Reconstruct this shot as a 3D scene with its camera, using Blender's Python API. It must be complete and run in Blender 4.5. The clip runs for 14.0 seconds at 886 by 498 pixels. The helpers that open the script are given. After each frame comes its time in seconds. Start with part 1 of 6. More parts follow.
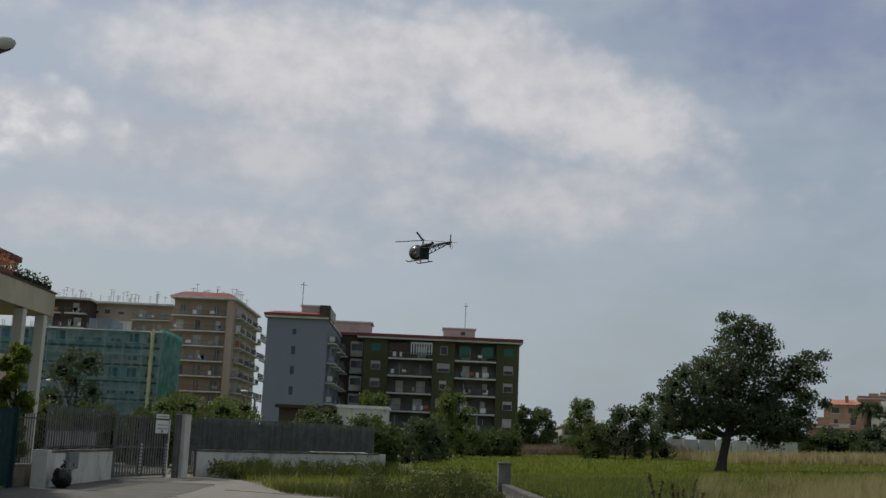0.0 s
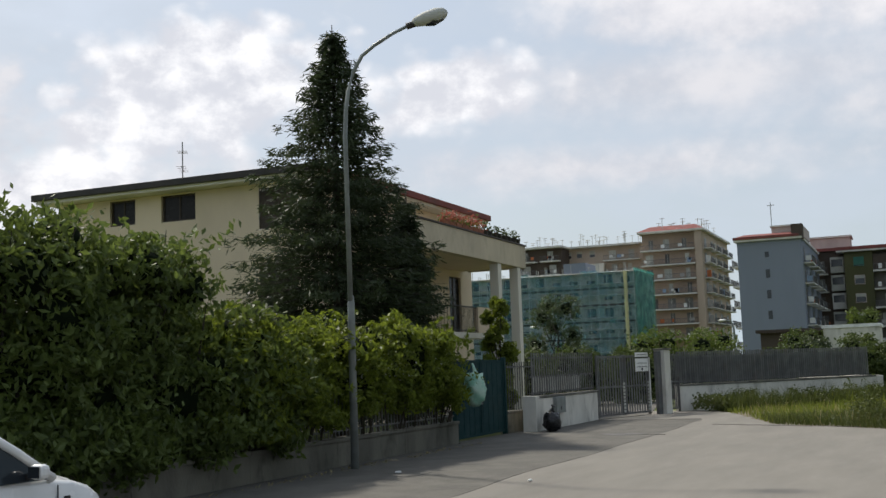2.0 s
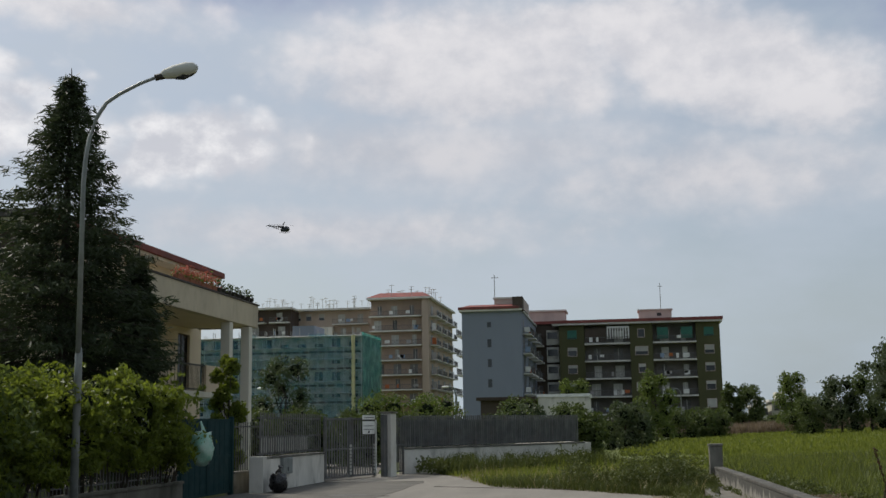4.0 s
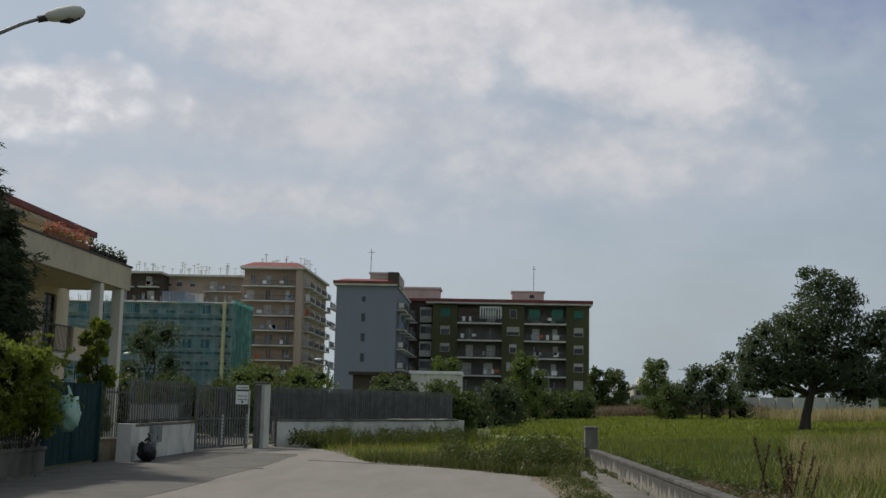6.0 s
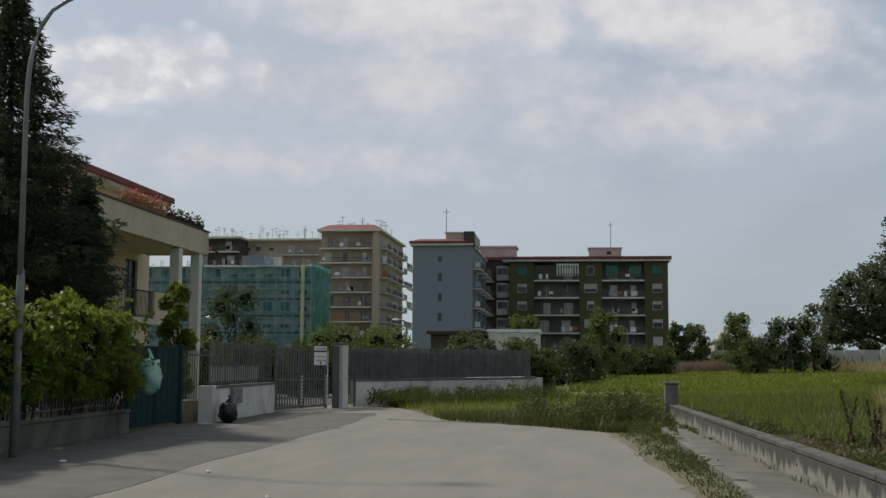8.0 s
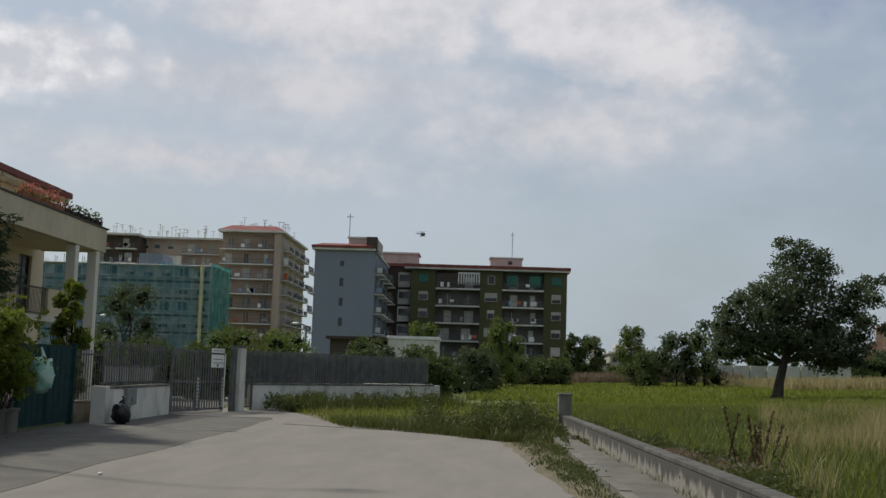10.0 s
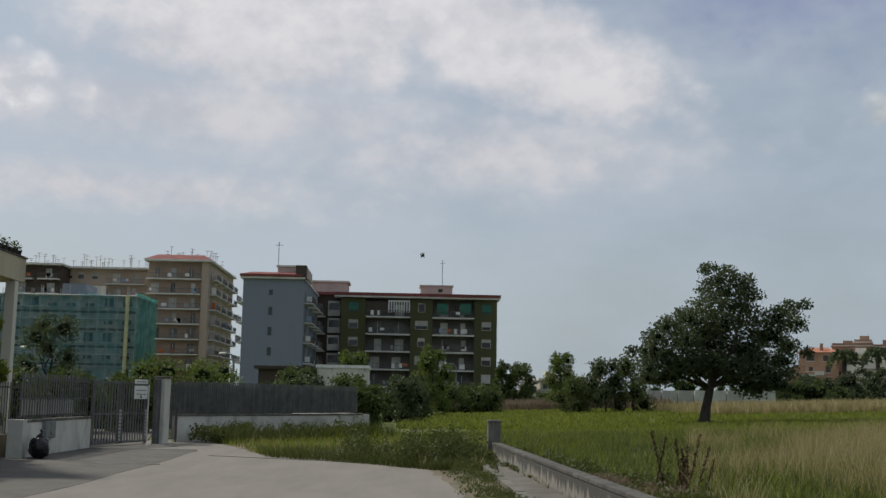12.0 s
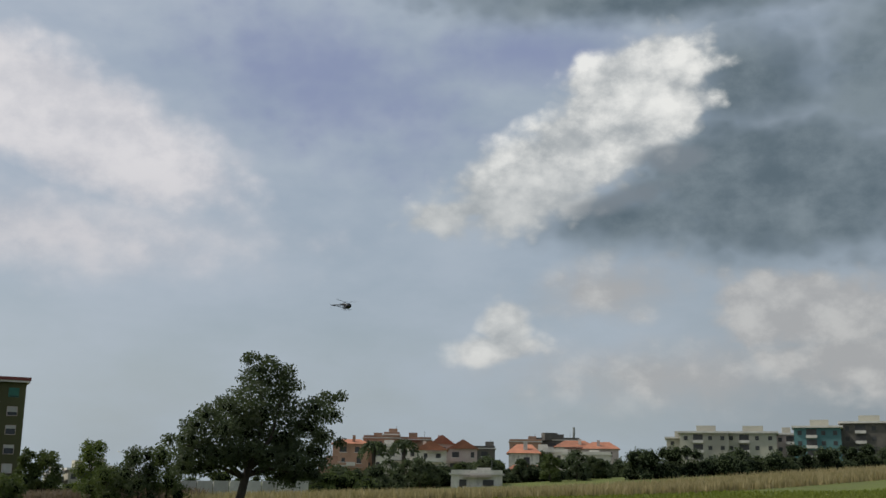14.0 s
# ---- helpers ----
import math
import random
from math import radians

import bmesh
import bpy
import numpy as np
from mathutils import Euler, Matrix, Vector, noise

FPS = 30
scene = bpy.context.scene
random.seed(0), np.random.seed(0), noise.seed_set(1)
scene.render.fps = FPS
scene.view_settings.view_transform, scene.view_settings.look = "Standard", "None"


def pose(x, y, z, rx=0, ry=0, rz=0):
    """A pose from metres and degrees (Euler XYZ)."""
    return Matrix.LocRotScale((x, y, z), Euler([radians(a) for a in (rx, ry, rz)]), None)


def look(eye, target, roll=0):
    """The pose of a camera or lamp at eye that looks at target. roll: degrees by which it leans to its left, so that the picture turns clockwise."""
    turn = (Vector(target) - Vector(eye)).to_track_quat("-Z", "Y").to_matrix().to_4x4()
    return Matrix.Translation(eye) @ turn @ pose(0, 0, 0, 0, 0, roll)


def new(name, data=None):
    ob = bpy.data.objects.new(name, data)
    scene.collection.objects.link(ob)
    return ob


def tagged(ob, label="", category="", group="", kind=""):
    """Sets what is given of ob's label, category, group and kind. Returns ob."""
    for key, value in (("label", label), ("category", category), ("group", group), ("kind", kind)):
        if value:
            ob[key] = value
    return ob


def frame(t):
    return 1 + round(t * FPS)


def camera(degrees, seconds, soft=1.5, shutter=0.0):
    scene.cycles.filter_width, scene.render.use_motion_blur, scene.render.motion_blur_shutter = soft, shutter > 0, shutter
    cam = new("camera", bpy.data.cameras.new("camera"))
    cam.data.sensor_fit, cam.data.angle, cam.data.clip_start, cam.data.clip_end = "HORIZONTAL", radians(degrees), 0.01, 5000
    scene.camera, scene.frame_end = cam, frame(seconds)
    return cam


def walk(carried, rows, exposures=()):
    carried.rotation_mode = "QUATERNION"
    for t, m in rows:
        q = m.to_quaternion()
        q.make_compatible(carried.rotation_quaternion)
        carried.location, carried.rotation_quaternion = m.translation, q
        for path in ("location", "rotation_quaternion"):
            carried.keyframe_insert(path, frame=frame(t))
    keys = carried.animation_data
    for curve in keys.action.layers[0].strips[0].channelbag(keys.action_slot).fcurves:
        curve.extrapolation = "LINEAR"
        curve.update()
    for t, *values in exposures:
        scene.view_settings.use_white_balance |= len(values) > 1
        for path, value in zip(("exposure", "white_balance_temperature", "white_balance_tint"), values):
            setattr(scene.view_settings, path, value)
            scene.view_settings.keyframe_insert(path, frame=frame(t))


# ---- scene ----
cam = camera(43.4, 14.0, soft=1.5)
# seconds, x, y, z about the eye, yaw, pitch, roll
PATH = [
    (0, 0.28, -0.79, -0.01, -1.15, 9.78, -2.45),
    (0.5, 0.33, -0.66, 0.05, 7.26, 8.06, -1.92),
    (1, 0.40, -0.54, 0.05, 15.66, 4.57, -0.20),
    (1.5, 0.32, -0.30, 0.03, 21.40, 4.50, 2.30),
    (2, 0.32, -0.12, 0.10, 23.21, 6.21, 1.95),
    (2.5, 0.36, -0.14, 0.12, 22.20, 6.06, 0.85),
    (3, 0.22, -0.22, 0.10, 15.79, 8.15, 2.95),
    (3.5, 0.25, -0.38, 0.03, 13.27, 10.17, 2.60),
    (4, 0.26, -0.50, 0.03, 9.15, 9.09, 0.85),
    (4.2, 0.25, -0.48, 0.04, 8.24, 9.68, 0.02),
    (6.3, -0.11, 0.02, 0.05, 2.22, 7.29, -1.18),
    (6.5, -0.10, 0.08, 0.06, 3.40, 6.85, -1.20),
    (7, -0.07, 0.22, 0.07, 6.15, 5.67, 0.50),
    (7.5, -0.05, 0.24, 0.06, 6.52, 5.55, 0.75),
    (8, -0.05, 0.18, 0.03, 6.44, 5.69, -0.33),
    (8.5, -0.04, 0.08, 0.05, 5.24, 5.94, -1.12),
    (9, -0.05, -0.05, 0.08, 2.89, 6.15, -2.00),
    (9.2, -0.05, -0.08, 0.08, 2.00, 6.13, -2.05),
    (11.3, 0.03, 0.05, 0.04, 0.50, 6.03, -1.55),
    (11.5, 0.03, 0.08, 0.05, -0.20, 5.95, -1.50),
    (12, 0.04, 0.10, 0.05, -2.26, 7.62, -1.05),
    (12.5, 0.05, 0.07, 0.04, -4.43, 6.53, -1.28),
    (13, 0.06, 0.03, 0.03, -10.40, 7.05, -0.85),
    (13.5, 0.05, -0.03, 0.03, -16.38, 9.41, -0.15),
    (14, 0.04, -0.08, 0.00, -25.48, 12.53, -0.80)]
EYE = 1.6
EXPOSURES = [(0.0, -.2), (.5, -.11), (1.0, 0), (1.5, .03), (2.0, .36), (2.5, .38), (3.0, .36), (3.5, .2), (4.0, .06), (6.5, -.07), (7.5, -.03), (9.0, .02), (11.5, .01), (12.5, -.05),
             (13.0, .03), (13.5, .03), (14.0, -.07)]
walk(cam, [(t, pose(x, y, z + EYE, 90 + p, r, w)) for t, x, y, z, w, p, r in PATH], EXPOSURES)

# ---- sky and sun ----
SUN_AZ, SUN_EL = 62.0, 50.0      # degrees left of straight ahead, above the horizon
world = bpy.data.worlds.new("world")
scene.world = world
world.use_nodes = True


class Nodes:
    """Short hand for node trees."""

    def __init__(self, tree):
        self.tree = tree
        tree.nodes.clear()

    def add(self, kind, **props):
        n = self.tree.nodes.new(kind)
        for k, v in props.items():
            if k == "operation":
                n.operation = v
            elif k == "data_type":
                n.data_type = v
            elif k == "blend_type":
                n.blend_type = v
            elif k == "interpolation_type":
                n.interpolation_type = v
        return n

    def link(self, a, b):
        self.tree.links.new(a, b)

    def put(self, sock, v):
        if isinstance(v, bpy.types.NodeSocket):
            self.link(v, sock)
        else:
            sock.default_value = v

    def math(self, op, a, b=0.0, c=0.0, clamp=False):
        n = self.add("ShaderNodeMath", operation=op)
        n.use_clamp = clamp
        for s, v in zip(n.inputs, (a, b, c)):
            self.put(s, v)
        return n.outputs[0]

    def noise(self, vec, scale, detail=4.0, rough=0.55, dist=0.0):
        n = self.add("ShaderNodeTexNoise")
        if vec is not None:
            self.link(vec, n.inputs["Vector"])
        n.inputs["Scale"].default_value = scale
        n.inputs["Detail"].default_value = detail
        n.inputs["Roughness"].default_value = rough
        n.inputs["Distortion"].default_value = dist
        return n.outputs["Fac"]

    def ramp(self, v, lo, hi, a=0.0, b=1.0):
        n = self.add("ShaderNodeMapRange", interpolation_type="SMOOTHSTEP")
        for s, x in zip(n.inputs, (v, lo, hi, a, b)):
            self.put(s, x)
        return n.outputs[0]

    def mix(self, f, a, b, how="MIX"):
        n = self.add("ShaderNodeMix", data_type="RGBA", blend_type=how)
        self.put(n.inputs[0], f)
        self.put(n.inputs[6], a)
        self.put(n.inputs[7], b)
        return n.outputs[2]


def rgb(r, g, b):
    return (r, g, b, 1.0)


def build_sky():
    k = Nodes(world.node_tree)
    out = k.add("ShaderNodeOutputWorld")
    bg = k.add("ShaderNodeBackground")
    k.link(bg.outputs[0], out.inputs[0])
    sky = k.add("ShaderNodeTexSky")
    sky.sky_type = "NISHITA"
    sky.sun_disc = False
    sky.sun_elevation, sky.sun_rotation = radians(SUN_EL), radians(-SUN_AZ)
    sky.air_density, sky.dust_density = 1.2, 2.5
    co = k.add("ShaderNodeTexCoord").outputs["Generated"]
    sep = k.add("ShaderNodeSeparateXYZ")
    k.link(co, sep.inputs[0])
    x, y, z = sep.outputs
    az = k.math("MULTIPLY", k.math("ARCTAN2", x, y), -57.2958)      # left is positive
    el = k.math("MULTIPLY", k.math("ARCSINE", z), 57.2958)
    com = k.add("ShaderNodeCombineXYZ")
    k.link(k.math("MULTIPLY", az, 0.11), com.inputs[0])
    k.link(k.math("MULTIPLY", el, 0.145), com.inputs[1])
    plane = com.outputs[0]

    def puffs(scale):
        """Rounded heads: the distance to scattered cell centres, warped a little."""
        w = k.add("ShaderNodeTexNoise")
        k.link(plane, w.inputs["Vector"])
        w.inputs["Scale"].default_value = scale * 0.8
        mv = k.add("ShaderNodeVectorMath", operation="MULTIPLY_ADD")
        k.link(w.outputs["Color"], mv.inputs[0])
        mv.inputs[1].default_value = (0.9 / scale, 0.9 / scale, 0)
        k.link(plane, mv.inputs[2])
        n = k.add("ShaderNodeTexVoronoi")
        n.feature = "SMOOTH_F1"
        k.link(mv.outputs[0], n.inputs["Vector"])
        n.inputs["Scale"].default_value = scale
        n.inputs["Smoothness"].default_value = 0.5
        return n.outputs["Distance"]

    # ragged edges: the distance to each cloud's middle is pushed about by noise and by rounded heads
    n1, n2, n4 = k.noise(plane, 1.6, 8, 0.6), k.noise(plane, 3.6, 8, 0.62), k.noise(plane, 9.0, 6, 0.6)
    p1, p2 = puffs(4.5), puffs(11.0)
    edge = k.math("ADD", k.math("MULTIPLY", k.math("SUBTRACT", p1, 0.38), 0.75), k.math("MULTIPLY", k.math("SUBTRACT", p2, 0.38), 0.4))
    com2 = k.add("ShaderNodeCombineXYZ")
    k.link(k.math("ADD", k.math("MULTIPLY", az, 0.1), 7.3), com2.inputs[0])
    k.link(k.math("ADD", k.math("MULTIPLY", el, 0.2), 3.1), com2.inputs[1])
    n3 = k.noise(com2.outputs[0], 1.2, 6, 0.55)

    def blob(a, e, ra, re, turn=0.0, soft=0.6, rag=1.0):
        """A cloud about azimuth a and elevation e, of those half widths, turned; ragged by rag."""
        c, s = math.cos(radians(turn)), math.sin(radians(turn))
        da, de = k.math("SUBTRACT", a, az), k.math("SUBTRACT", el, e)
        u = k.math("DIVIDE", k.math("ADD", k.math("MULTIPLY", da, c), k.math("MULTIPLY", de, s)), ra)
        v = k.math("DIVIDE", k.math("ADD", k.math("MULTIPLY", da, -s), k.math("MULTIPLY", de, c)), re)
        d = k.math("SQRT", k.math("ADD", k.math("MULTIPLY", u, u), k.math("MULTIPLY", v, v)))
        d = k.math("ADD", d, k.math("MULTIPLY", k.math("SUBTRACT", n1, 0.5), -1.2 * rag))
        d = k.math("ADD", d, k.math("MULTIPLY", k.math("SUBTRACT", n2, 0.5), -0.5 * rag))
        d = k.math("ADD", d, k.math("MULTIPLY", edge, 0.8 * rag))
        return k.ramp(d, 1.0 + soft * 0.3, 1.0 - soft, 0.0, 1.0)

    def most(items):
        r = items[0]
        for i in items[1:]:
            r = k.math("MAXIMUM", r, i)
        return r

    base = k.mix(1.0, sky.outputs[0], rgb(0.09, 0.09, 0.09), "MULTIPLY")
    # thin high haze, paler to the left and to the horizon
    veil = k.ramp(n3, 0.25, 0.75, 0.5, 0.95)
    col = k.mix(veil, base, k.mix(k.ramp(az, -30, 6), rgb(0.41, 0.475, 0.55), rgb(0.475, 0.53, 0.605)))
    col = k.mix(k.ramp(el, 10, 0, 0.0, 0.7), col, k.mix(k.ramp(az, -12, 2), rgb(0.365, 0.43, 0.475), rgb(0.43, 0.515, 0.565)))
    col = k.mix(k.math("MULTIPLY", k.ramp(az, -32, -47), k.ramp(el, 14, 5, 0.0, 0.75)), col, rgb(0.26, 0.30, 0.325))
    violet = most([blob(-18.5, 21.0, 10, 4.6, -14, 1.0, 0.7), blob(20, 23.0, 14, 2.6, 0, 1.0, 0.6), blob(-30, 22.5, 8, 2.0, 0, 1.0, 0.6)])
    col = k.mix(k.math("MULTIPLY", violet, 0.85), col, rgb(0.24, 0.285, 0.45))
    cover = most([blob(7, 18.3, 12.5, 4.0, 0, 0.5, 0.5), blob(-5.6, 18.0, 11.0, 3.5, -19, 0.4, 0.42), blob(1, 20.4, 5.5, 1.5, 0, 0.5, 0.6), blob(10, 14.0, 17, 2.6, 0, 1.0, 0.5),
                  blob(-5, 12.4, 14, 2.6, 0, 1.0, 0.7), blob(14, 10.0, 18, 1.6, 0, 1.0, 0.8), blob(47, 12, 7, 5, 0, 0.6), blob(33, 9.3, 9, 2.2, 0, 0.9),
                  blob(28, 20.5, 9, 1.6, 0, 0.8), blob(62, 28, 18, 9, 0, 0.7), blob(10, 40, 26, 8, 0, 0.7), blob(100, 25, 25, 12, 0, 0.7),
                  blob(-100, 35, 25, 14, 0, 0.7), blob(170, 30, 28, 12, 0, 0.7)])
    lumps = k.ramp(k.math("ADD", k.math("ADD", k.math("MULTIPLY", n1, 0.6), k.math("MULTIPLY", n2, 0.4)), k.math("MULTIPLY", p1, -0.06)), 0.34, 0.58)
    top = k.ramp(k.math("ADD", el, k.math("MULTIPLY", az, -0.1)), 13.0, 18.5)
    col = k.mix(k.math("MULTIPLY", cover, 0.88), col, k.mix(lumps, k.mix(top, rgb(0.50, 0.515, 0.565), rgb(0.60, 0.60, 0.64)), k.mix(top, rgb(0.65, 0.64, 0.665), rgb(0.77, 0.75, 0.765))))
    heads = most([blob(35.4, 14.4, 8.8, 4.2, 8, 0.3, 0.6), blob(22.0, 14.2, 5.6, 2.5, 6, 0.4, 0.7), blob(42, 9.5, 6, 2.4, 0, 0.5, 0.7)])
    col = k.mix(k.math("MULTIPLY", heads, 0.9), col, k.mix(k.ramp(k.math("ADD", k.math("MULTIPLY", p1, 0.25), k.math("MULTIPLY", n2, 0.75)), 0.32, 0.6), rgb(0.88, 0.87, 0.88), rgb(0.57, 0.58, 0.63)))
    grey = most([blob(-43.0, 15.4, 11, 5.0, -4, 0.5, 0.5), blob(-38, 25.4, 17, 2.2, 0, 0.6, 0.5), blob(-51, 20.5, 9, 6, 0, 0.6, 0.5),
                 blob(-36, 14.0, 8, 2.2, 0, 0.8, 0.5), blob(-42, 20.5, 6, 4, 0, 0.8, 0.5), blob(-66, 20, 16, 10, 0, 0.7)])
    dark = k.ramp(k.math("ADD", k.math("MULTIPLY", n1, 0.7), k.math("MULTIPLY", n2, 0.3)), 0.36, 0.66)
    col = k.mix(k.math("MULTIPLY", grey, 0.95), col, k.mix(dark, rgb(0.095, 0.135, 0.165), rgb(0.21, 0.26, 0.295)))
    bright = most([blob(-35.4, 20.0, 5.2, 3.7, 30, 0.28, 0.7), blob(-31.0, 16.6, 7.4, 3.0, 25, 0.3, 0.6), blob(-27.0, 14.6, 4.6, 1.0, 10, 0.5),
                   blob(-28.6, 8.6, 1.6, 1.6, 0, 0.4, 0.7), blob(-27.9, 7.4, 2.9, 1.0, 6, 0.5, 0.8)])
    dull = most([blob(-34, 10.4, 5.4, 1.9, 4, 0.8, 0.8), blob(-43.6, 9.2, 5.8, 2.6, -4, 0.4, 0.8), blob(-46, 6.6, 7, 2.2, 0, 0.6), blob(-37, 6.0, 11, 2.0, 0, 1.0, 0.7)])
    # lit tops, greyer hollows and feet
    lit = k.math("ADD", k.math("ADD", k.ramp(p1, 0.7, 0.1, 0.0, 0.35), k.ramp(p2, 0.7, 0.1, 0.0, 0.15)), k.ramp(n2, 0.3, 0.7, 0.0, 0.6), clamp=True)
    lit = k.math("MULTIPLY", lit, k.math("ADD", k.ramp(el, 13.0, 18.5, 0.5, 1.2), k.ramp(el, 7.0, 12.0, 0.3, 0.0)), clamp=True)
    col = k.mix(k.math("MULTIPLY", bright, 0.93), col, k.mix(lit, rgb(0.37, 0.40, 0.42), rgb(0.88, 0.88, 0.85)))
    col = k.mix(k.math("MULTIPLY", dull, 0.85), col, k.mix(k.ramp(k.math("ADD", k.math("MULTIPLY", p1, -0.3), n2), 0.25, 0.6), rgb(0.40, 0.405, 0.41), rgb(0.56, 0.56, 0.55)))
    belly = most([blob(-37.4, 17.0, 2.6, 0.9, 0, 0.4), blob(-34.6, 15.0, 3.4, 0.8, 12, 0.7)])
    col = k.mix(k.math("MULTIPLY", belly, 0.8), col, rgb(0.20, 0.235, 0.27))
    k.link(col, bg.inputs[0])
    bg.inputs[1].default_value = 1.0


build_sky()
sun = new("sun", bpy.data.lights.new("sun", "SUN"))
sun.data.energy, sun.data.angle, sun.data.color = 3.5, radians(3), (1.0, 0.94, 0.84)
sun.matrix_world = look((0, 0, 0), (math.sin(radians(SUN_AZ)) * math.cos(radians(SUN_EL)), -math.cos(radians(SUN_AZ)) * math.cos(radians(SUN_EL)),
                                    -math.sin(radians(SUN_EL))))
scene.view_settings.exposure = 0.0



# ---- materials ----
def material(name, colour, colour2=None, scale=2.0, rough=0.8, metal=0.0, bump=0.0, bump_scale=30.0, grime=0.0, grime_scale=0.7,
             grime_colour=(0.08, 0.075, 0.065), vary=0.0, stretch=(1, 1, 1), island=False, spec=0.35):
    """A worn surface: two tones by noise, darker stains at a second scale, fine relief, and a tone of its own for every object or island."""
    m = bpy.data.materials.new(name)
    m.use_nodes = True
    k = Nodes(m.node_tree)
    out, bs = k.add("ShaderNodeOutputMaterial"), k.add("ShaderNodeBsdfPrincipled")
    k.link(bs.outputs[0], out.inputs[0])
    geo = k.add("ShaderNodeNewGeometry")
    mp = k.add("ShaderNodeMapping")
    k.link(geo.outputs["Position"], mp.inputs[0])
    mp.inputs["Scale"].default_value = stretch
    co = mp.outputs[0]
    c2 = colour2 or tuple(0.8 * c for c in colour)
    col = k.mix(k.ramp(k.noise(co, scale, 6), 0.3, 0.7), rgb(*colour), rgb(*c2))
    if grime:
        g = k.ramp(k.noise(co, grime_scale, 8, 0.65, 0.4), 0.48, 0.75, 0.0, grime)
        col = k.mix(g, col, rgb(*grime_colour))
    if vary:
        src = geo.outputs["Random Per Island"] if island else k.add("ShaderNodeObjectInfo").outputs["Random"]
        hsv = k.add("ShaderNodeHueSaturation")
        k.link(k.math("ADD", k.math("MULTIPLY", src, vary), 1 - vary / 2), hsv.inputs["Value"])
        k.link(col, hsv.inputs["Color"])
        col = hsv.outputs[0]
    k.link(col, bs.inputs["Base Color"])
    bs.inputs["Metallic"].default_value = metal
    bs.inputs["Specular IOR Level"].default_value = spec
    k.link(k.ramp(k.noise(co, scale * 3, 3), 0.2, 0.8, max(0.05, rough - 0.1), min(1, rough + 0.1)), bs.inputs["Roughness"])
    if bump:
        b = k.add("ShaderNodeBump")
        b.inputs["Strength"].default_value, b.inputs["Distance"].default_value = bump, 0.02
        k.link(k.noise(co, bump_scale, 5), b.inputs["Height"])
        k.link(b.outputs[0], bs.inputs["Normal"])
    return m


def leaf_material(name, dark, light, glow=0.35, rough=0.55):
    """Leaves: each its own tone between dark and light, letting some light through."""
    m = bpy.data.materials.new(name)
    m.use_nodes = True
    k = Nodes(m.node_tree)
    out, bs, tr, mx = (k.add("ShaderNode" + n) for n in ("OutputMaterial", "BsdfPrincipled", "BsdfTranslucent", "MixShader"))
    geo = k.add("ShaderNodeNewGeometry")
    big = k.ramp(k.noise(geo.outputs["Position"], 1.3, 3), 0.3, 0.7)
    f = k.math("ADD", k.math("MULTIPLY", geo.outputs["Random Per Island"], 0.6), k.math("MULTIPLY", big, 0.4))
    col = k.mix(f, rgb(*dark), rgb(*light))
    k.link(col, bs.inputs["Base Color"])
    k.link(k.mix(0.5, col, rgb(light[0] * 1.3, light[1] * 1.3, light[2] * 0.8)), tr.inputs[0])
    bs.inputs["Roughness"].default_value = rough
    bs.inputs["Specular IOR Level"].default_value = 0.22
    mx.inputs[0].default_value = glow
    for a, b in ((bs.outputs[0], mx.inputs[1]), (tr.outputs[0], mx.inputs[2]), (mx.outputs[0], out.inputs[0])):
        k.link(a, b)
    return m


def glass_material(name, tint=(0.02, 0.025, 0.03), rough=0.08):
    m = material(name, tint, tint, 1.0, rough, spec=0.5)
    return m


CONCRETE = material("road_concrete", (0.188, 0.175, 0.152), (0.160, 0.150, 0.131), 1.3, 0.92, 0, 0.5, 60, 0.3, 0.5, (0.115, 0.108, 0.094), 0.0, (1, 0.22, 1))
# stained asphalt, its tone lowered to include the hedge's shade on the strip
ASPHALT = material("shade_toned_asphalt", (0.118, 0.111, 0.096), (0.090, 0.085, 0.075), 1.4, 0.92, 0, 0.5, 80, 0.5, 0.5, (0.048, 0.046, 0.038))
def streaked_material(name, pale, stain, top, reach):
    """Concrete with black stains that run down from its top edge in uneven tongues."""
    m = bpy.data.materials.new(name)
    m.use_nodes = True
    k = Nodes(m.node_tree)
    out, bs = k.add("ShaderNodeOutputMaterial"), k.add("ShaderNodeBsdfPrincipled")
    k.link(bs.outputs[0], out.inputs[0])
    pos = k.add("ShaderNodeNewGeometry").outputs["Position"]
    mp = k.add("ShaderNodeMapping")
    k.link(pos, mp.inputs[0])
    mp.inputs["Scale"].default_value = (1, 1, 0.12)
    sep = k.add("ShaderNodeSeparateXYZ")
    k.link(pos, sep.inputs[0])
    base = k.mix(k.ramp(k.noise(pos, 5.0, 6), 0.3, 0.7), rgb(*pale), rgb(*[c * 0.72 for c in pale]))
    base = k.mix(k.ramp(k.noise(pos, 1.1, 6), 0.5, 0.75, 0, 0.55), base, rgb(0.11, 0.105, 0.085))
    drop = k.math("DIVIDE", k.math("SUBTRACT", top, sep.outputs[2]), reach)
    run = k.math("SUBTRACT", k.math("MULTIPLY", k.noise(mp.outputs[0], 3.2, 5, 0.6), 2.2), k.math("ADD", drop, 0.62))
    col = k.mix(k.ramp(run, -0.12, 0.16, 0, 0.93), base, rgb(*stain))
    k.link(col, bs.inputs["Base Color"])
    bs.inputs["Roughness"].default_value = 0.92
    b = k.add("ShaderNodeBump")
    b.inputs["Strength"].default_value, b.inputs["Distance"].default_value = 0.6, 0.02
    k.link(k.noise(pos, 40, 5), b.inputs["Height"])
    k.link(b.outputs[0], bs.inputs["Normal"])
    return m


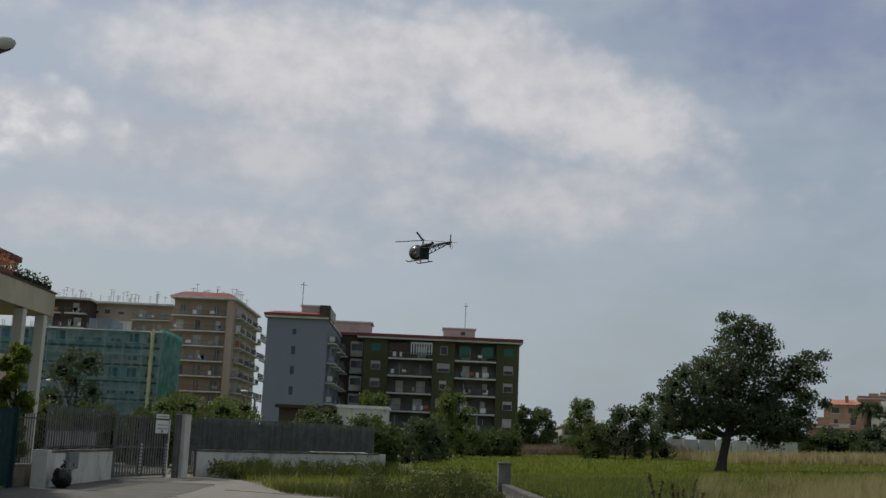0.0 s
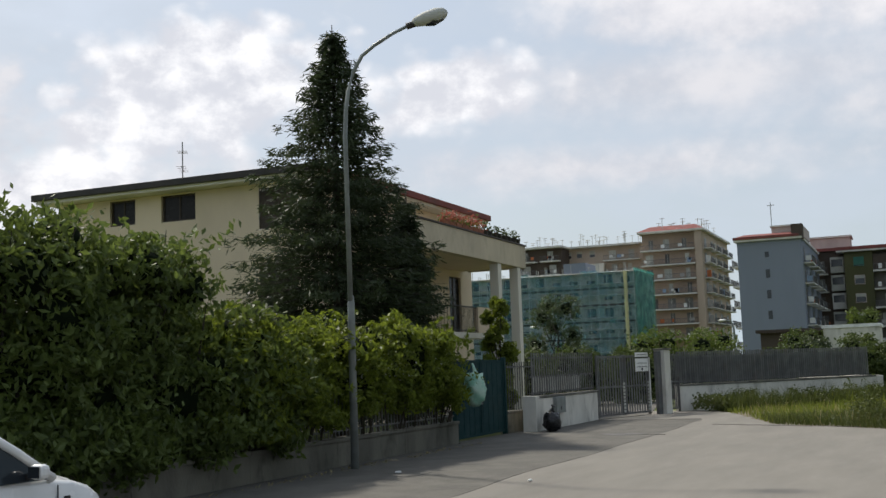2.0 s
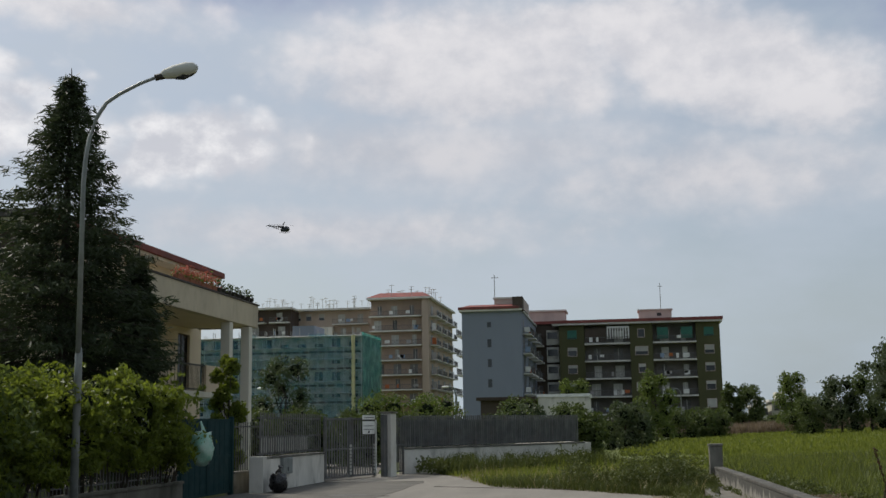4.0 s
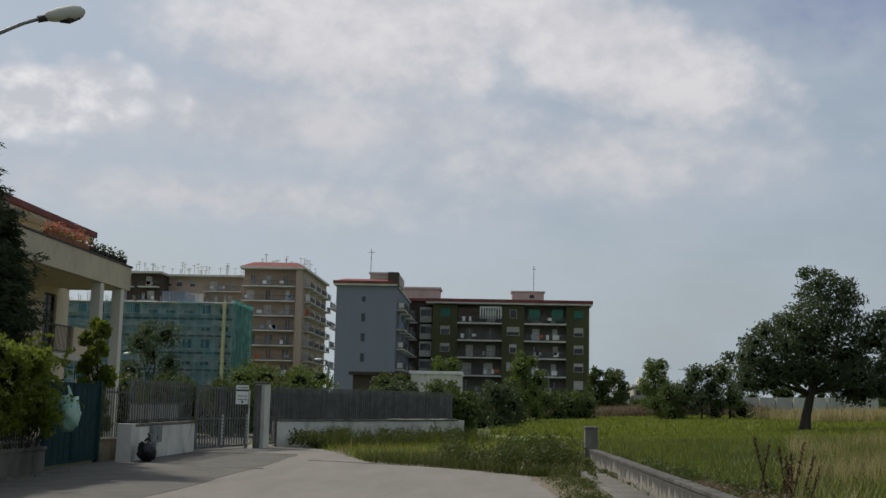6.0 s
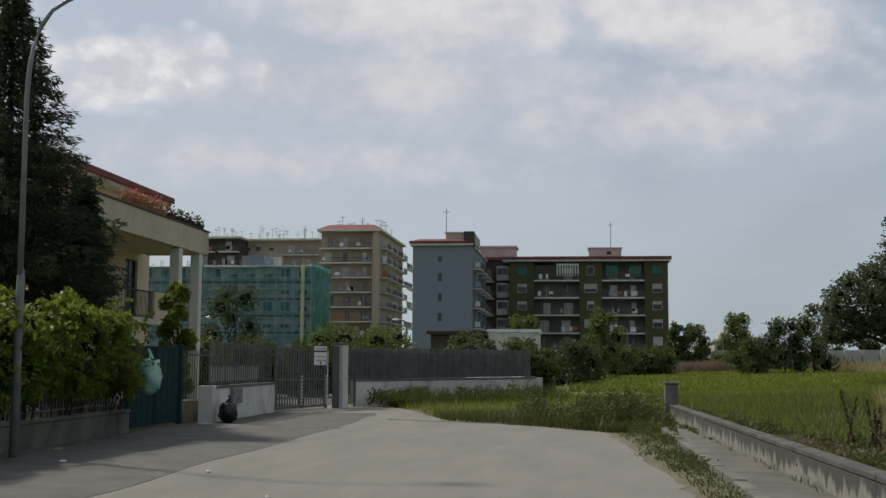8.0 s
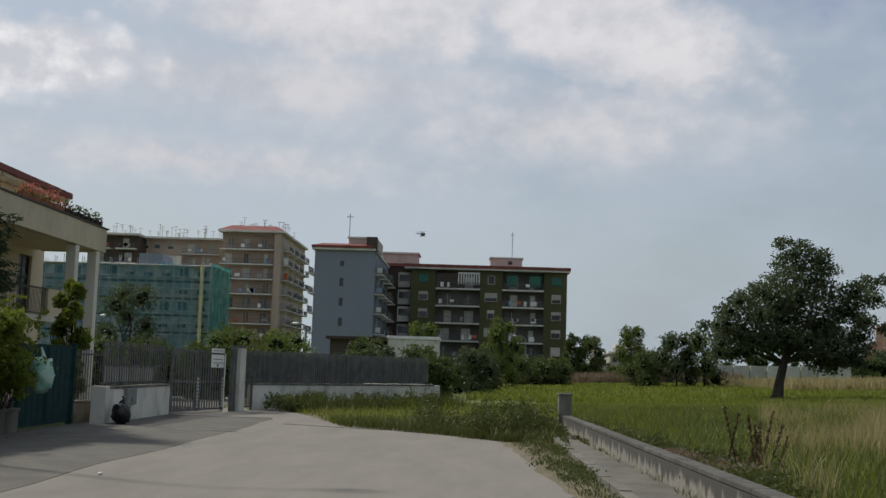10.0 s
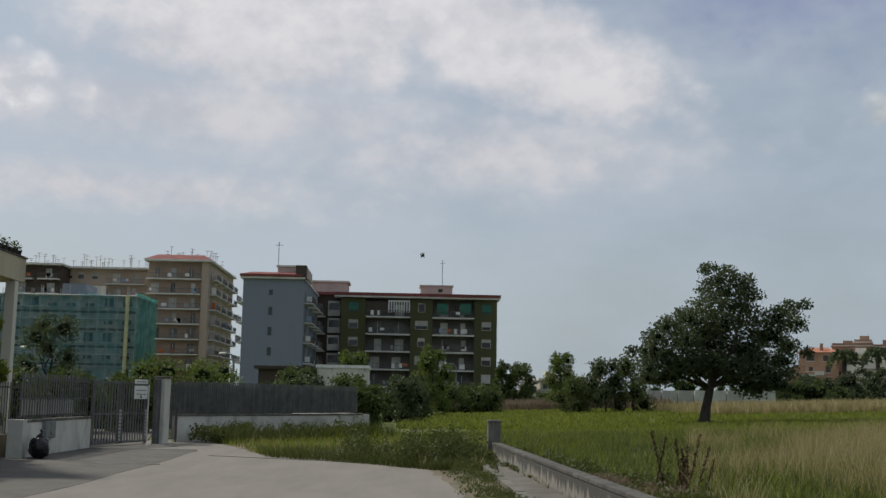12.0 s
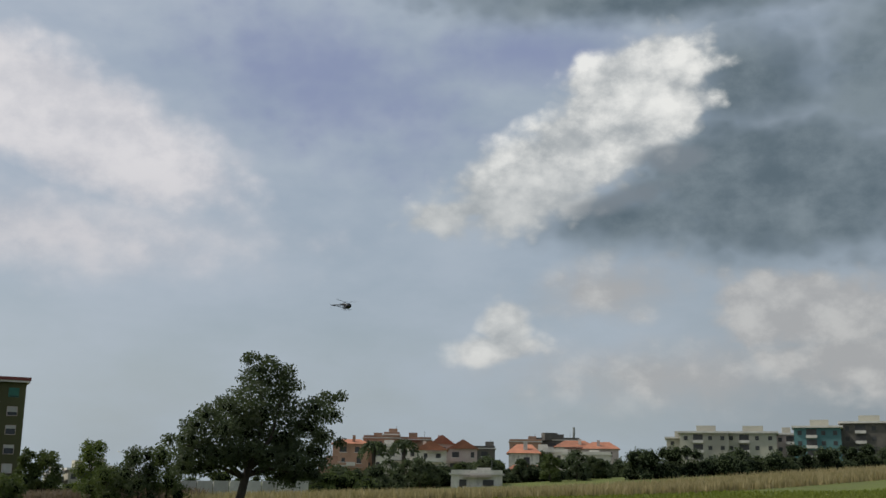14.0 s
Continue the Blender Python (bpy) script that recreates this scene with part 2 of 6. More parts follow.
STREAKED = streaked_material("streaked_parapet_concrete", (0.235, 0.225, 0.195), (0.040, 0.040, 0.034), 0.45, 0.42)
KERB = material("kerb_stone", (0.165, 0.157, 0.132), (0.10, 0.097, 0.08), 1.5, 0.9, 0, 0.5, 40, 0.9, 1.2, (0.06, 0.06, 0.05), 0.08)
PARAPET = material("parapet_concrete", (0.21, 0.20, 0.17), (0.085, 0.082, 0.07), 1.6, 0.9, 0, 0.6, 40, 1.0, 2.4, (0.026, 0.027, 0.022), 0.0, (1, 1, 0.5))
COPING = material("blackened_coping_concrete", (0.085, 0.082, 0.072), (0.05, 0.049, 0.043), 2.0, 0.95, 0, 0.6, 40, 0.8, 3.0, (0.16, 0.152, 0.13))
WHITEWALL = material("whitewashed_wall", (0.66, 0.64, 0.58), (0.49, 0.475, 0.425), 0.9, 0.9, 0, 0.25, 30, 0.8, 1.4, (0.17, 0.165, 0.135), 0.0, (1, 1, 0.45))
OLDWALL = material("old_render_wall", (0.18, 0.17, 0.138), (0.10, 0.096, 0.078), 0.9, 0.95, 0, 0.5, 25, 0.9, 1.6, (0.045, 0.046, 0.034), 0.0, (1, 1, 0.5))
GALV = material("galvanised_steel", (0.23, 0.25, 0.24), (0.17, 0.185, 0.18), 4, 0.55, 0.25, 0, 30, 0.3, 3, (0.15, 0.12, 0.10))
RAILGREY = material("grey_painted_steel", (0.155, 0.155, 0.152), (0.105, 0.107, 0.108), 3, 0.6, 0.2, 0, 30, 0.4, 2, (0.10, 0.06, 0.04), 0.3, spec=0.2)
GATEGREEN = material("dark_green_painted_steel", (0.010, 0.034, 0.036), (0.014, 0.042, 0.044), 1.5, 0.75, 0.0, 0.1, 20, 0.3, 1.5, (0.03, 0.028, 0.024), spec=0.12)
WHITE = material("white_paint", (0.75, 0.75, 0.73), (0.62, 0.62, 0.6), 2, 0.6, 0, 0, 30, 0.3, 1.5, (0.3, 0.29, 0.27))
CREAM = material("cream_render", (0.68, 0.565, 0.425), (0.61, 0.505, 0.38), 0.5, 0.9, 0, 0.15, 30, 0.25, 0.35, (0.40, 0.33, 0.25), 0.0, (1, 1, 0.4))
CREAMWHITE = material("pale_render", (0.68, 0.65, 0.58), (0.58, 0.55, 0.48), 0.6, 0.9, 0, 0.15, 30, 0.4, 0.5, (0.33, 0.30, 0.26), 0.0, (1, 1, 0.3))
DARKWOOD = material("dark_brown_wood", (0.035, 0.024, 0.018), (0.05, 0.034, 0.025), 6, 0.6, 0, 0.2, 50, 0.2, 2)
ROOFTILE = material("terracotta_tile", (0.20, 0.085, 0.055), (0.13, 0.06, 0.042), 3, 0.85, 0, 0.3, 30, 0.5, 1, (0.07, 0.045, 0.038), 0.3)
GUTTER = material("dark_gutter", (0.03, 0.027, 0.025), (0.045, 0.04, 0.035), 3, 0.5, 0.3)
GLASS = glass_material("window_glass")
BARK = material("bark", (0.055, 0.045, 0.035), (0.03, 0.025, 0.02), 5, 0.95, 0, 0.9, 14, 0.4, 3, (0.06, 0.07, 0.04), 0.0, (1, 1, 0.25))
SOIL = material("field_soil_and_turf", (0.095, 0.12, 0.018), (0.075, 0.092, 0.02), 0.12, 0.95, 0, 0.6, 9, 0.35, 0.25, (0.09, 0.08, 0.038))
LEAF_HEDGE = leaf_material("hedge_leaf", (0.009, 0.018, 0.004), (0.205, 0.255, 0.038), 0.42)
LEAF_SHRUB = leaf_material("shrub_leaf", (0.010, 0.020, 0.007), (0.155, 0.205, 0.058), 0.36)
LEAF_TREE = leaf_material("tree_leaf", (0.017, 0.029, 0.016), (0.095, 0.122, 0.062), 0.34)
LEAF_FAR = leaf_material("far_leaf", (0.026, 0.044, 0.014), (0.095, 0.125, 0.036), 0.3)
LEAF_LIGHT = leaf_material("light_tree_leaf", (0.020, 0.038, 0.010), (0.140, 0.185, 0.045), 0.36)
NEEDLE = leaf_material("spruce_needle", (0.011, 0.019, 0.011), (0.062, 0.082, 0.040), 0.25)
GRASS = leaf_material("grass_blade", (0.075, 0.102, 0.016), (0.195, 0.222, 0.042), 0.38)
WEED = leaf_material("weed_blade", (0.030, 0.050, 0.012), (0.105, 0.12, 0.035), 0.3)
STRAW = leaf_material("straw_blade", (0.15, 0.125, 0.062), (0.40, 0.34, 0.19), 0.3)
DOCK = leaf_material("dry_dock_seed", (0.045, 0.022, 0.013), (0.10, 0.046, 0.024), 0.1)
OLIVE = material("olive_render", (0.085, 0.085, 0.038), (0.065, 0.066, 0.03), 0.25, 0.9, 0, 0, 10, 0.4, 0.15, (0.045, 0.045, 0.03), 0.0, (1, 1, 0.3))
BLUEGREY = material("blue_grey_render", (0.205, 0.23, 0.28), (0.185, 0.208, 0.255), 0.15, 0.9, 0, 0, 10, 0.3, 0.2, (0.145, 0.16, 0.19), 0.0, (1, 1, 0.25))
TAN = material("tan_render", (0.43, 0.345, 0.275), (0.36, 0.29, 0.23), 0.2, 0.9, 0, 0, 10, 0.3, 0.2, (0.20, 0.165, 0.13), 0.0, (1, 1, 0.3))
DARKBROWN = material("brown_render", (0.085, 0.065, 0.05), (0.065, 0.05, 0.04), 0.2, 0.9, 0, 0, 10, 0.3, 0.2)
RECESS = material("balcony_back_wall", (0.13, 0.12, 0.105), (0.085, 0.08, 0.072), 0.4, 0.9)
SLAB = material("balcony_slab_edge", (0.60, 0.585, 0.54), (0.50, 0.485, 0.45), 0.5, 0.85, 0, 0, 10, 0.3, 0.5, (0.3, 0.29, 0.26))
PINKWHITE = material("pinkish_render", (0.50, 0.42, 0.38), (0.42, 0.35, 0.32), 0.4, 0.9, 0, 0, 10, 0.3, 0.4, (0.25, 0.2, 0.18))
REDEDGE = material("red_roof_edging", (0.215, 0.062, 0.053), (0.155, 0.048, 0.043), 0.5, 0.8, 0, 0, 10, 0.3, 0.6)
SHUTTER = material("green_shutter", (0.03, 0.14, 0.10), (0.025, 0.11, 0.085), 1, 0.6)
SHUTTERPALE = material("pale_shutter", (0.42, 0.42, 0.38), (0.34, 0.34, 0.31), 1, 0.7, 0, 0, 10, 0, 1, (0, 0, 0), 0.35)
# near-black filler colour that paints the shade deep between the leaves
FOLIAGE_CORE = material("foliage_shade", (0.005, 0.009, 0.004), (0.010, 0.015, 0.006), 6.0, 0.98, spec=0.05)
DIRT = material("verge_dirt", (0.15, 0.125, 0.085), (0.10, 0.09, 0.055), 1.5, 0.95, 0, 0.7, 25, 0.5, 0.8, (0.06, 0.065, 0.03))
DARKGLASS = material("dark_house_glass", (0.012, 0.011, 0.010), (0.018, 0.016, 0.015), 1.0, 0.25, spec=0.15)
DRYBROWN = leaf_material("dead_brown_grass", (0.10, 0.075, 0.055), (0.22, 0.17, 0.13), 0.3)

# ---- building blocks ----
class Mesh:
    """Collects boxes, bars and plates into one mesh."""

    def __init__(self):
        self.v, self.f = [], []

    def box(self, x0, x1, y0, y1, z0, z1):
        n = len(self.v)
        self.v += [(x, y, z) for z in (z0, z1) for y in (y0, y1) for x in (x0, x1)]
        self.f += [tuple(n + i for i in q) for q in ((0, 2, 3, 1), (4, 5, 7, 6), (0, 1, 5, 4), (2, 6, 7, 3), (0, 4, 6, 2), (1, 3, 7, 5))]
        return self

    def slab(self, pts, z0, z1):
        """A plate of any outline (counter-clockwise), from z0 up to z1."""
        n, c = len(self.v), len(pts)
        self.v += [(x, y, z0) for x, y in pts] + [(x, y, z1) for x, y in pts]
        self.f += [tuple(n + i for i in reversed(range(c))), tuple(n + c + i for i in range(c))]
        self.f += [(n + i, n + (i + 1) % c, n + c + (i + 1) % c, n + c + i) for i in range(c)]
        return self

    def tube(self, pts, radii, sides=8, caps=True):
        """A round bar through the points."""
        pts = [Vector(p) for p in pts]
        if not isinstance(radii, (list, tuple)):
            radii = [radii] * len(pts)
        n0 = len(self.v)
        for i, p in enumerate(pts):
            d = (pts[min(i + 1, len(pts) - 1)] - pts[max(i - 1, 0)]).normalized()
            a = d.orthogonal().normalized() if abs(d.z) > 0.95 else d.cross(Vector((0, 0, 1))).normalized()
            b = d.cross(a)
            for j in range(sides):
                w = 2 * math.pi * j / sides
                self.v.append(tuple(p + radii[i] * (math.cos(w) * a + math.sin(w) * b)))
        for i in range(len(pts) - 1):
            for j in range(sides):
                k = (j + 1) % sides
                self.f.append((n0 + i * sides + j, n0 + i * sides + k, n0 + (i + 1) * sides + k, n0 + (i + 1) * sides + j))
        if caps:
            self.f.append(tuple(n0 + j for j in range(sides)))
            self.f.append(tuple(n0 + (len(pts) - 1) * sides + j for j in reversed(range(sides))))
        return self

    def ball(self, c, r, rings=8, sides=12, wobble=0.0):
        """A rounded lump of three radii."""
        n0 = len(self.v)
        rx, ry, rz = (r, r, r) if isinstance(r, (int, float)) else r
        for i in range(rings + 1):
            a = math.pi * i / rings
            for j in range(sides):
                w = 2 * math.pi * j / sides
                k = 1 + wobble * noise.noise(Vector((c[0] + 3 * math.sin(a) * math.cos(w), c[1] + 3 * math.sin(a) * math.sin(w), c[2] + 3 * math.cos(a))))
                self.v.append((c[0] + rx * k * math.sin(a) * math.cos(w), c[1] + ry * k * math.sin(a) * math.sin(w), c[2] + rz * k * math.cos(a)))
        for i in range(rings):
            for j in range(sides):
                q = (j + 1) % sides
                self.f.append((n0 + i * sides + j, n0 + (i + 1) * sides + j, n0 + (i + 1) * sides + q, n0 + i * sides + q))
        return self

    def data(self, name, mat, smooth=False, bevel=0.0):
        me = bpy.data.meshes.new(name)
        me.from_pydata(self.v, [], self.f)
        if bevel or smooth:
            bm = bmesh.new()
            bm.from_mesh(me)
            bmesh.ops.remove_doubles(bm, verts=bm.verts, dist=1e-5)
            if bevel:
                bmesh.ops.bevel(bm, geom=list(bm.edges), offset=bevel, segments=2, affect="EDGES", profile=0.5)
            bmesh.ops.recalc_face_normals(bm, faces=bm.faces)
            bm.to_mesh(me)
            bm.free()
        me.materials.append(mat)
        if smooth:
            me.polygons.foreach_set("use_smooth", [True] * len(me.polygons))
            me.update()
        return me

    def part(self, name, mat, parent=None, label="", smooth=False, bevel=0.0):
        ob = new(name, self.data(name, mat, smooth, bevel))
        if parent is not None:
            ob.parent = parent
        return tagged(ob, label)


def thing(name, label, category, m=None, group="", kind=""):
    """A thing's base: an Empty that carries its parts."""
    ob = new(name)
    ob.empty_display_size = 0.2
    if m is not None:
        ob.matrix_basis = m
    return tagged(ob, label, category, group, kind)


def at(x, y, z=0.0, turn=0.0):
    return pose(x, y, z, 0, 0, turn)


def ground_z(x, y):
    """The field rises gently beyond the parapet."""
    t = max(0.0, x - 4.0)
    u = min(1.0, max(0.0, (x - 60.0) / 75.0))
    return 0.033 * t * t / (t + 3.0) + 2.0 * u * u * (3 - 2 * u)


def blades(name, mat, places, height, width, lean=0.35, seed=1, z=ground_z):
    """Grass or stalks: thin bent blades, two quads tapering to a point each."""
    r = np.random.RandomState(seed)
    n = len(places)
    p = np.asarray(places, float)
    h = height * r.uniform(0.55, 1.25, n)
    a, b = r.uniform(0, 2 * np.pi, n), r.uniform(0, 2 * np.pi, n)
    dx, dy = np.cos(a) * width / 2, np.sin(a) * width / 2
    lx, ly = np.cos(b) * lean * h * r.uniform(0.2, 1, n), np.sin(b) * lean * h * r.uniform(0.2, 1, n)
    zz = np.array([z(x, y) for x, y in p]) - 0.02
    v = np.empty((n, 5, 3))
    v[:, 0] = np.stack([p[:, 0] - dx, p[:, 1] - dy, zz], 1)
    v[:, 1] = np.stack([p[:, 0] + dx, p[:, 1] + dy, zz], 1)
    v[:, 2] = np.stack([p[:, 0] + lx * .4 + dx * .8, p[:, 1] + ly * .4 + dy * .8, zz + h * .6], 1)
    v[:, 3] = np.stack([p[:, 0] + lx * .4 - dx * .8, p[:, 1] + ly * .4 - dy * .8, zz + h * .6], 1)
    v[:, 4] = np.stack([p[:, 0] + lx, p[:, 1] + ly, zz + h], 1)
    i = np.arange(n)[:, None] * 5
    f = [tuple(q) for q in (i + np.array([[0, 1, 2, 3]])).tolist()] + [tuple(q) for q in (i + np.array([[3, 2, 4]])).tolist()]
    me = bpy.data.meshes.new(name)
    me.from_pydata(v.reshape(-1, 3).tolist(), [], f)
    me.materials.append(mat)
    return new(name, me)


def leaves(name, mat, centres, size, parent=None, seed=2, droop=0.3, label="", long=1.0):
    """Single leaves: bent lozenges about the centres, facing all ways."""
    r = np.random.RandomState(seed)
    c = np.asarray(centres, float)
    n = len(c)
    d = r.normal(size=(n, 3))
    d[:, 2] -= droop
    d /= np.linalg.norm(d, axis=1)[:, None]
    e = np.cross(d, r.normal(size=(n, 3)))
    e /= np.linalg.norm(e, axis=1)[:, None] + 1e-9
    up = np.cross(d, e)
    s = (size * r.uniform(0.6, 1.3, n))[:, None]
    v = np.empty((n, 4, 3))
    v[:, 0] = c - d * s * 0.5 * long
    v[:, 1] = c + e * s * 0.3 + up * s * 0.08
    v[:, 2] = c + d * s * 0.5 * long
    v[:, 3] = c - e * s * 0.3 + up * s * 0.08
    i = np.arange(n)[:, None] * 4
    me = bpy.data.meshes.new(name)
    me.from_pydata(v.reshape(-1, 3).tolist(), [], (i + np.array([[0, 1, 2, 3]])).tolist())
    me.materials.append(mat)
    ob = new(name, me)
    if parent is not None:
        ob.parent = parent
    return tagged(ob, label, kind="stuff")

# ---- ground, road, kerb ----
def build_ground():
    xs = [-2500, -900, -400, -200, -120, -80, -60, -40, -30, -20, -15, -12, -9, -6, -3, 0, 2, 3, 4, 5, 6, 7, 8, 10, 12, 15, 18, 22, 27, 33, 40, 50, 60, 70, 80, 90, 100, 110, 120, 135,
          150, 200, 300, 500, 900, 2500]
    ys = [-2500, -600, -200, -60, -20, 0, 5, 10, 15, 20, 25, 30, 35, 40, 45, 50, 55, 60, 65, 70, 80, 90, 105, 120, 140, 160, 180, 200, 240, 300, 400, 700, 2500]
    bm = bmesh.new()
    g = [[bm.verts.new((x, y, min(ground_z(x, y), 11.0) - 0.03 + (0.03 * noise.noise(Vector((x, y, 0))) if x > 3.5 else 0))) for x in xs] for y in ys]
    for j in range(len(ys) - 1):
        for i in range(len(xs) - 1):
            bm.faces.new((g[j][i], g[j][i + 1], g[j + 1][i + 1], g[j + 1][i]))
    me = bpy.data.meshes.new("ground")
    bm.to_mesh(me)
    bm.free()
    me.materials.append(SOIL)
    tagged(new("ground", me), "green rough field turf with bare soil patches", "ground", kind="structure")


build_ground()


def wavy(a, b, n, amp, seed):
    """Points from a to b, wandering to the sides."""
    out = []
    for i in range(n):
        t = i / n
        w = amp * noise.noise(Vector((t * 9, seed, 0))) * 2
        d = Vector((b[0] - a[0], b[1] - a[1])).normalized()
        out.append((a[0] + (b[0] - a[0]) * t - d.y * w, a[1] + (b[1] - a[1]) * t + d.x * w))
    return out


EDGE = [(2.05, -40), (2.05, 11.5), (1.45, 13.6), (1.38, 16.2), (1.05, 21.9), (0.8, 26.1), (-0.9, 28.2), (-3.4, 30.4), (-5.2, 36.2), (-6.6, 39.6)]
road_edge = []
for i, (a, b) in enumerate(zip(EDGE, EDGE[1:])):
    road_edge += wavy(a, b, 8 if i > 1 else 2, 0.10 if i > 1 else 0.0, i)
road_edge.append(EDGE[-1])
tagged(Mesh().slab(road_edge + [(-8.6, 39.6), (-8.2, 36.5), (-9.1, 33.9), (-6.3, 33.9), (-6.3, -40)], -0.15, 0.0).part("road", CONCRETE),
       "worn pale grey concrete road with faint stains", "road", kind="structure")
tagged(Mesh().slab([(-5.64, -40)] + wavy((-5.64, 2), (-5.7, 33.5), 60, 0.07, 7.7) + [(-5.9, 33.86), (-9.12, 33.86), (-9.62, 30), (-9.9, 24.2), (-9.62, 24.1), (-9.62, -40)], -0.15, 0.006).part("pavement", ASPHALT),
       "worn asphalt strip along the hedge wall, darkened for its shade", "pavement", kind="structure")
verge = road_edge[2:] + [(-5.2, 40.5), (-3.0, 33.5), (0.4, 30.5), (2.06, 29.5), (2.06, 11.5)]
tagged(Mesh().slab(list(reversed(verge)), -0.2, -0.006).part("verge", DIRT), "dusty brown verge between road and weeds", "ground", kind="structure")
tagged(Mesh().slab([(-9.2, 34.1), (-8.15, 37.1), (-11.0, 52), (-14.5, 52)], -0.15, 0.0).part("driveway", ASPHALT), "grey asphalt drive behind the bar gate", "driveway", kind="structure")
# cracks and a sunken patch
crack = Mesh()
for a, b, n in (((-5.0, 30.6), (-0.9, 28.6), 26), ((-9.0, 33.2), (-5.6, 33.4), 16), ((-6.6, 26.7), (-5.3, 26.4), 10)):
    p = wavy(a, b, n, 0.10, a[0])
    for u, v in zip(p, p[1:]):
        d = Vector((v[0] - u[0], v[1] - u[1])).normalized()
        w = 0.025 * random.uniform(0.3, 1.4)
        crack.slab([(u[0] + d.y * w, u[1] - d.x * w), (v[0] + d.y * w, v[1] - d.x * w), (v[0] - d.y * w, v[1] + d.x * w), (u[0] - d.y * w, u[1] + d.x * w)], 0.001, 0.0105)
tagged(crack.part("crack_seal", material("tar", (0.06, 0.055, 0.05), (0.09, 0.085, 0.08), 3, 0.9)), "dark cracks and seams across the road", "road crack", kind="stuff")
patch = Mesh().slab([(-6.5 + 0.5 * math.cos(a) * (1 + .3 * math.sin(3 * a)), 26.7 + 0.45 * math.sin(a) * (1 + .2 * math.cos(5 * a))) for a in np.linspace(0, 6.283, 20)[:-1]], 0.0, 0.009)
tagged(patch.part("road_patch", material("patch_asphalt", (0.13, 0.125, 0.12), (0.09, 0.088, 0.085), 4, 0.9, 0, 0.5, 60)), "sunken dark asphalt patch in the road", "road patch", kind="structure")


def par_x(y):
    return 3.02 - (y - 12) * 0.026


# kerb stones, the pavement behind them, the parapet and its end post
pave = Mesh().slab([(2.2, -40)] + wavy((2.2, 11), (2.2, 30), 12, 0.0, 3) + [(2.2, 30), (par_x(30), 30), (par_x(-40), -40)], -0.1, 0.10)
walkway = tagged(pave.part("pavement", material("pavement_concrete", (0.145, 0.135, 0.115), (0.095, 0.089, 0.077), 1.0, 0.9, 0, 0.5, 40, 0.7, 0.9, (0.065, 0.062, 0.046))),
                 "cracked concrete footway overgrown with weeds", "pavement", kind="structure")
kerb = thing("kerb", "row of weathered stone kerb blocks", "kerb", kind="structure")
kb = Mesh().box(-0.09, 0.09, 0.008, 0.992, -0.12, 0.125).data("kerb_stone", KERB, bevel=0.012)
for i in range(42):
    o = new("kerb_stone", kb)
    o.parent = kerb
    o.matrix_basis = pose(2.11 + random.uniform(-.008, .008), -12 + i, random.uniform(-.012, .006), 0, 0, random.uniform(-.4, .4))

parapet = thing("parapet", "low stained concrete parapet wall beside the field", "wall", kind="structure")
seg = 2.4
for i in range(18):
    y0 = -12 + i * seg
    y1 = min(y0 + seg, 30)
    if y0 >= 30:
        break
    w = Mesh()
    w.slab([(par_x(y0), y0 + .004), (par_x(y0) + .22, y0 + .004), (par_x(y1) + .22, y1 - .004), (par_x(y1), y1 - .004)], -0.1, 0.43 + random.uniform(-.006, .006))
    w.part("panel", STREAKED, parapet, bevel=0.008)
    c = Mesh()
    c.slab([(par_x(y0) - .008, y0 + .006), (par_x(y0) + .23, y0 + .006), (par_x(y1) + .23, y1 - .006), (par_x(y1) - .008, y1 - .006)], 0.437, 0.50 + random.uniform(-.005, .005))
    c.part("coping", COPING, parapet, bevel=0.01)
post = thing("end_post", "weathered square concrete post at the parapet's end", "post", at(par_x(30) + 0.06, 30.25))
Mesh().box(-0.17, 0.17, -0.17, 0.17, -0.1, 1.02).part("shaft", PARAPET, post, bevel=0.02)
Mesh().box(-0.19, 0.19, -0.19, 0.19, 1.02, 1.09).part("cap", PARAPET, post, bevel=0.02)

# ---- walls, railings and gates along the lane ----
def railing_bars(parent, x0, x1, y, z0, z1, step, half, mat):
    """Upright flat bars along x, each a part."""
    me = Mesh().box(-half, half, -0.008, 0.008, z0, z1).data("bar", mat)
    n = max(1, int((x1 - x0) / step))
    for i in range(n):
        o = new("bar", me)
        o.parent = parent
        o.matrix_basis = pose(x0 + (i + 0.5) * (x1 - x0) / n, y, random.uniform(-.008, .008), 0, 0, random.uniform(-4, 4))


def along(a, b, z=0.0):
    """The pose whose x runs from a to b."""
    return at(a[0], a[1], z, math.degrees(math.atan2(b[1] - a[1], b[0] - a[0]))), math.hypot(b[0] - a[0], b[1] - a[1])


# old wall under the hedge
m, n = along((-9.72, -14), (-9.72, 24.1))
hw = thing("wall_hedge", "low old rendered wall with stains under the hedge", "wall", m, kind="structure")
for i in range(13):
    a, b = n * i / 13, n * (i + 1) / 13
    Mesh().box(a + .003, b - .003, 0, 0.25, -0.1, 0.44).part("panel", OLDWALL, hw, bevel=0.008)
    Mesh().box(a + .004, b - .004, -0.035, 0.285, 0.443, 0.51).part("coping", OLDWALL, hw, bevel=0.012)
# wire fence behind the hedge wall
wf = thing("hedge_railing", "dark thin iron railing on the old wall", "railing", m)
for z in (0.62, 1.25):
    Mesh().box(26, n, 0.11, 0.14, z, z + .03).part("rail", RAILGREY, wf)
railing_bars(wf, 26, n, 0.125, 0.51, 1.35, 0.14, 0.008, RAILGREY)

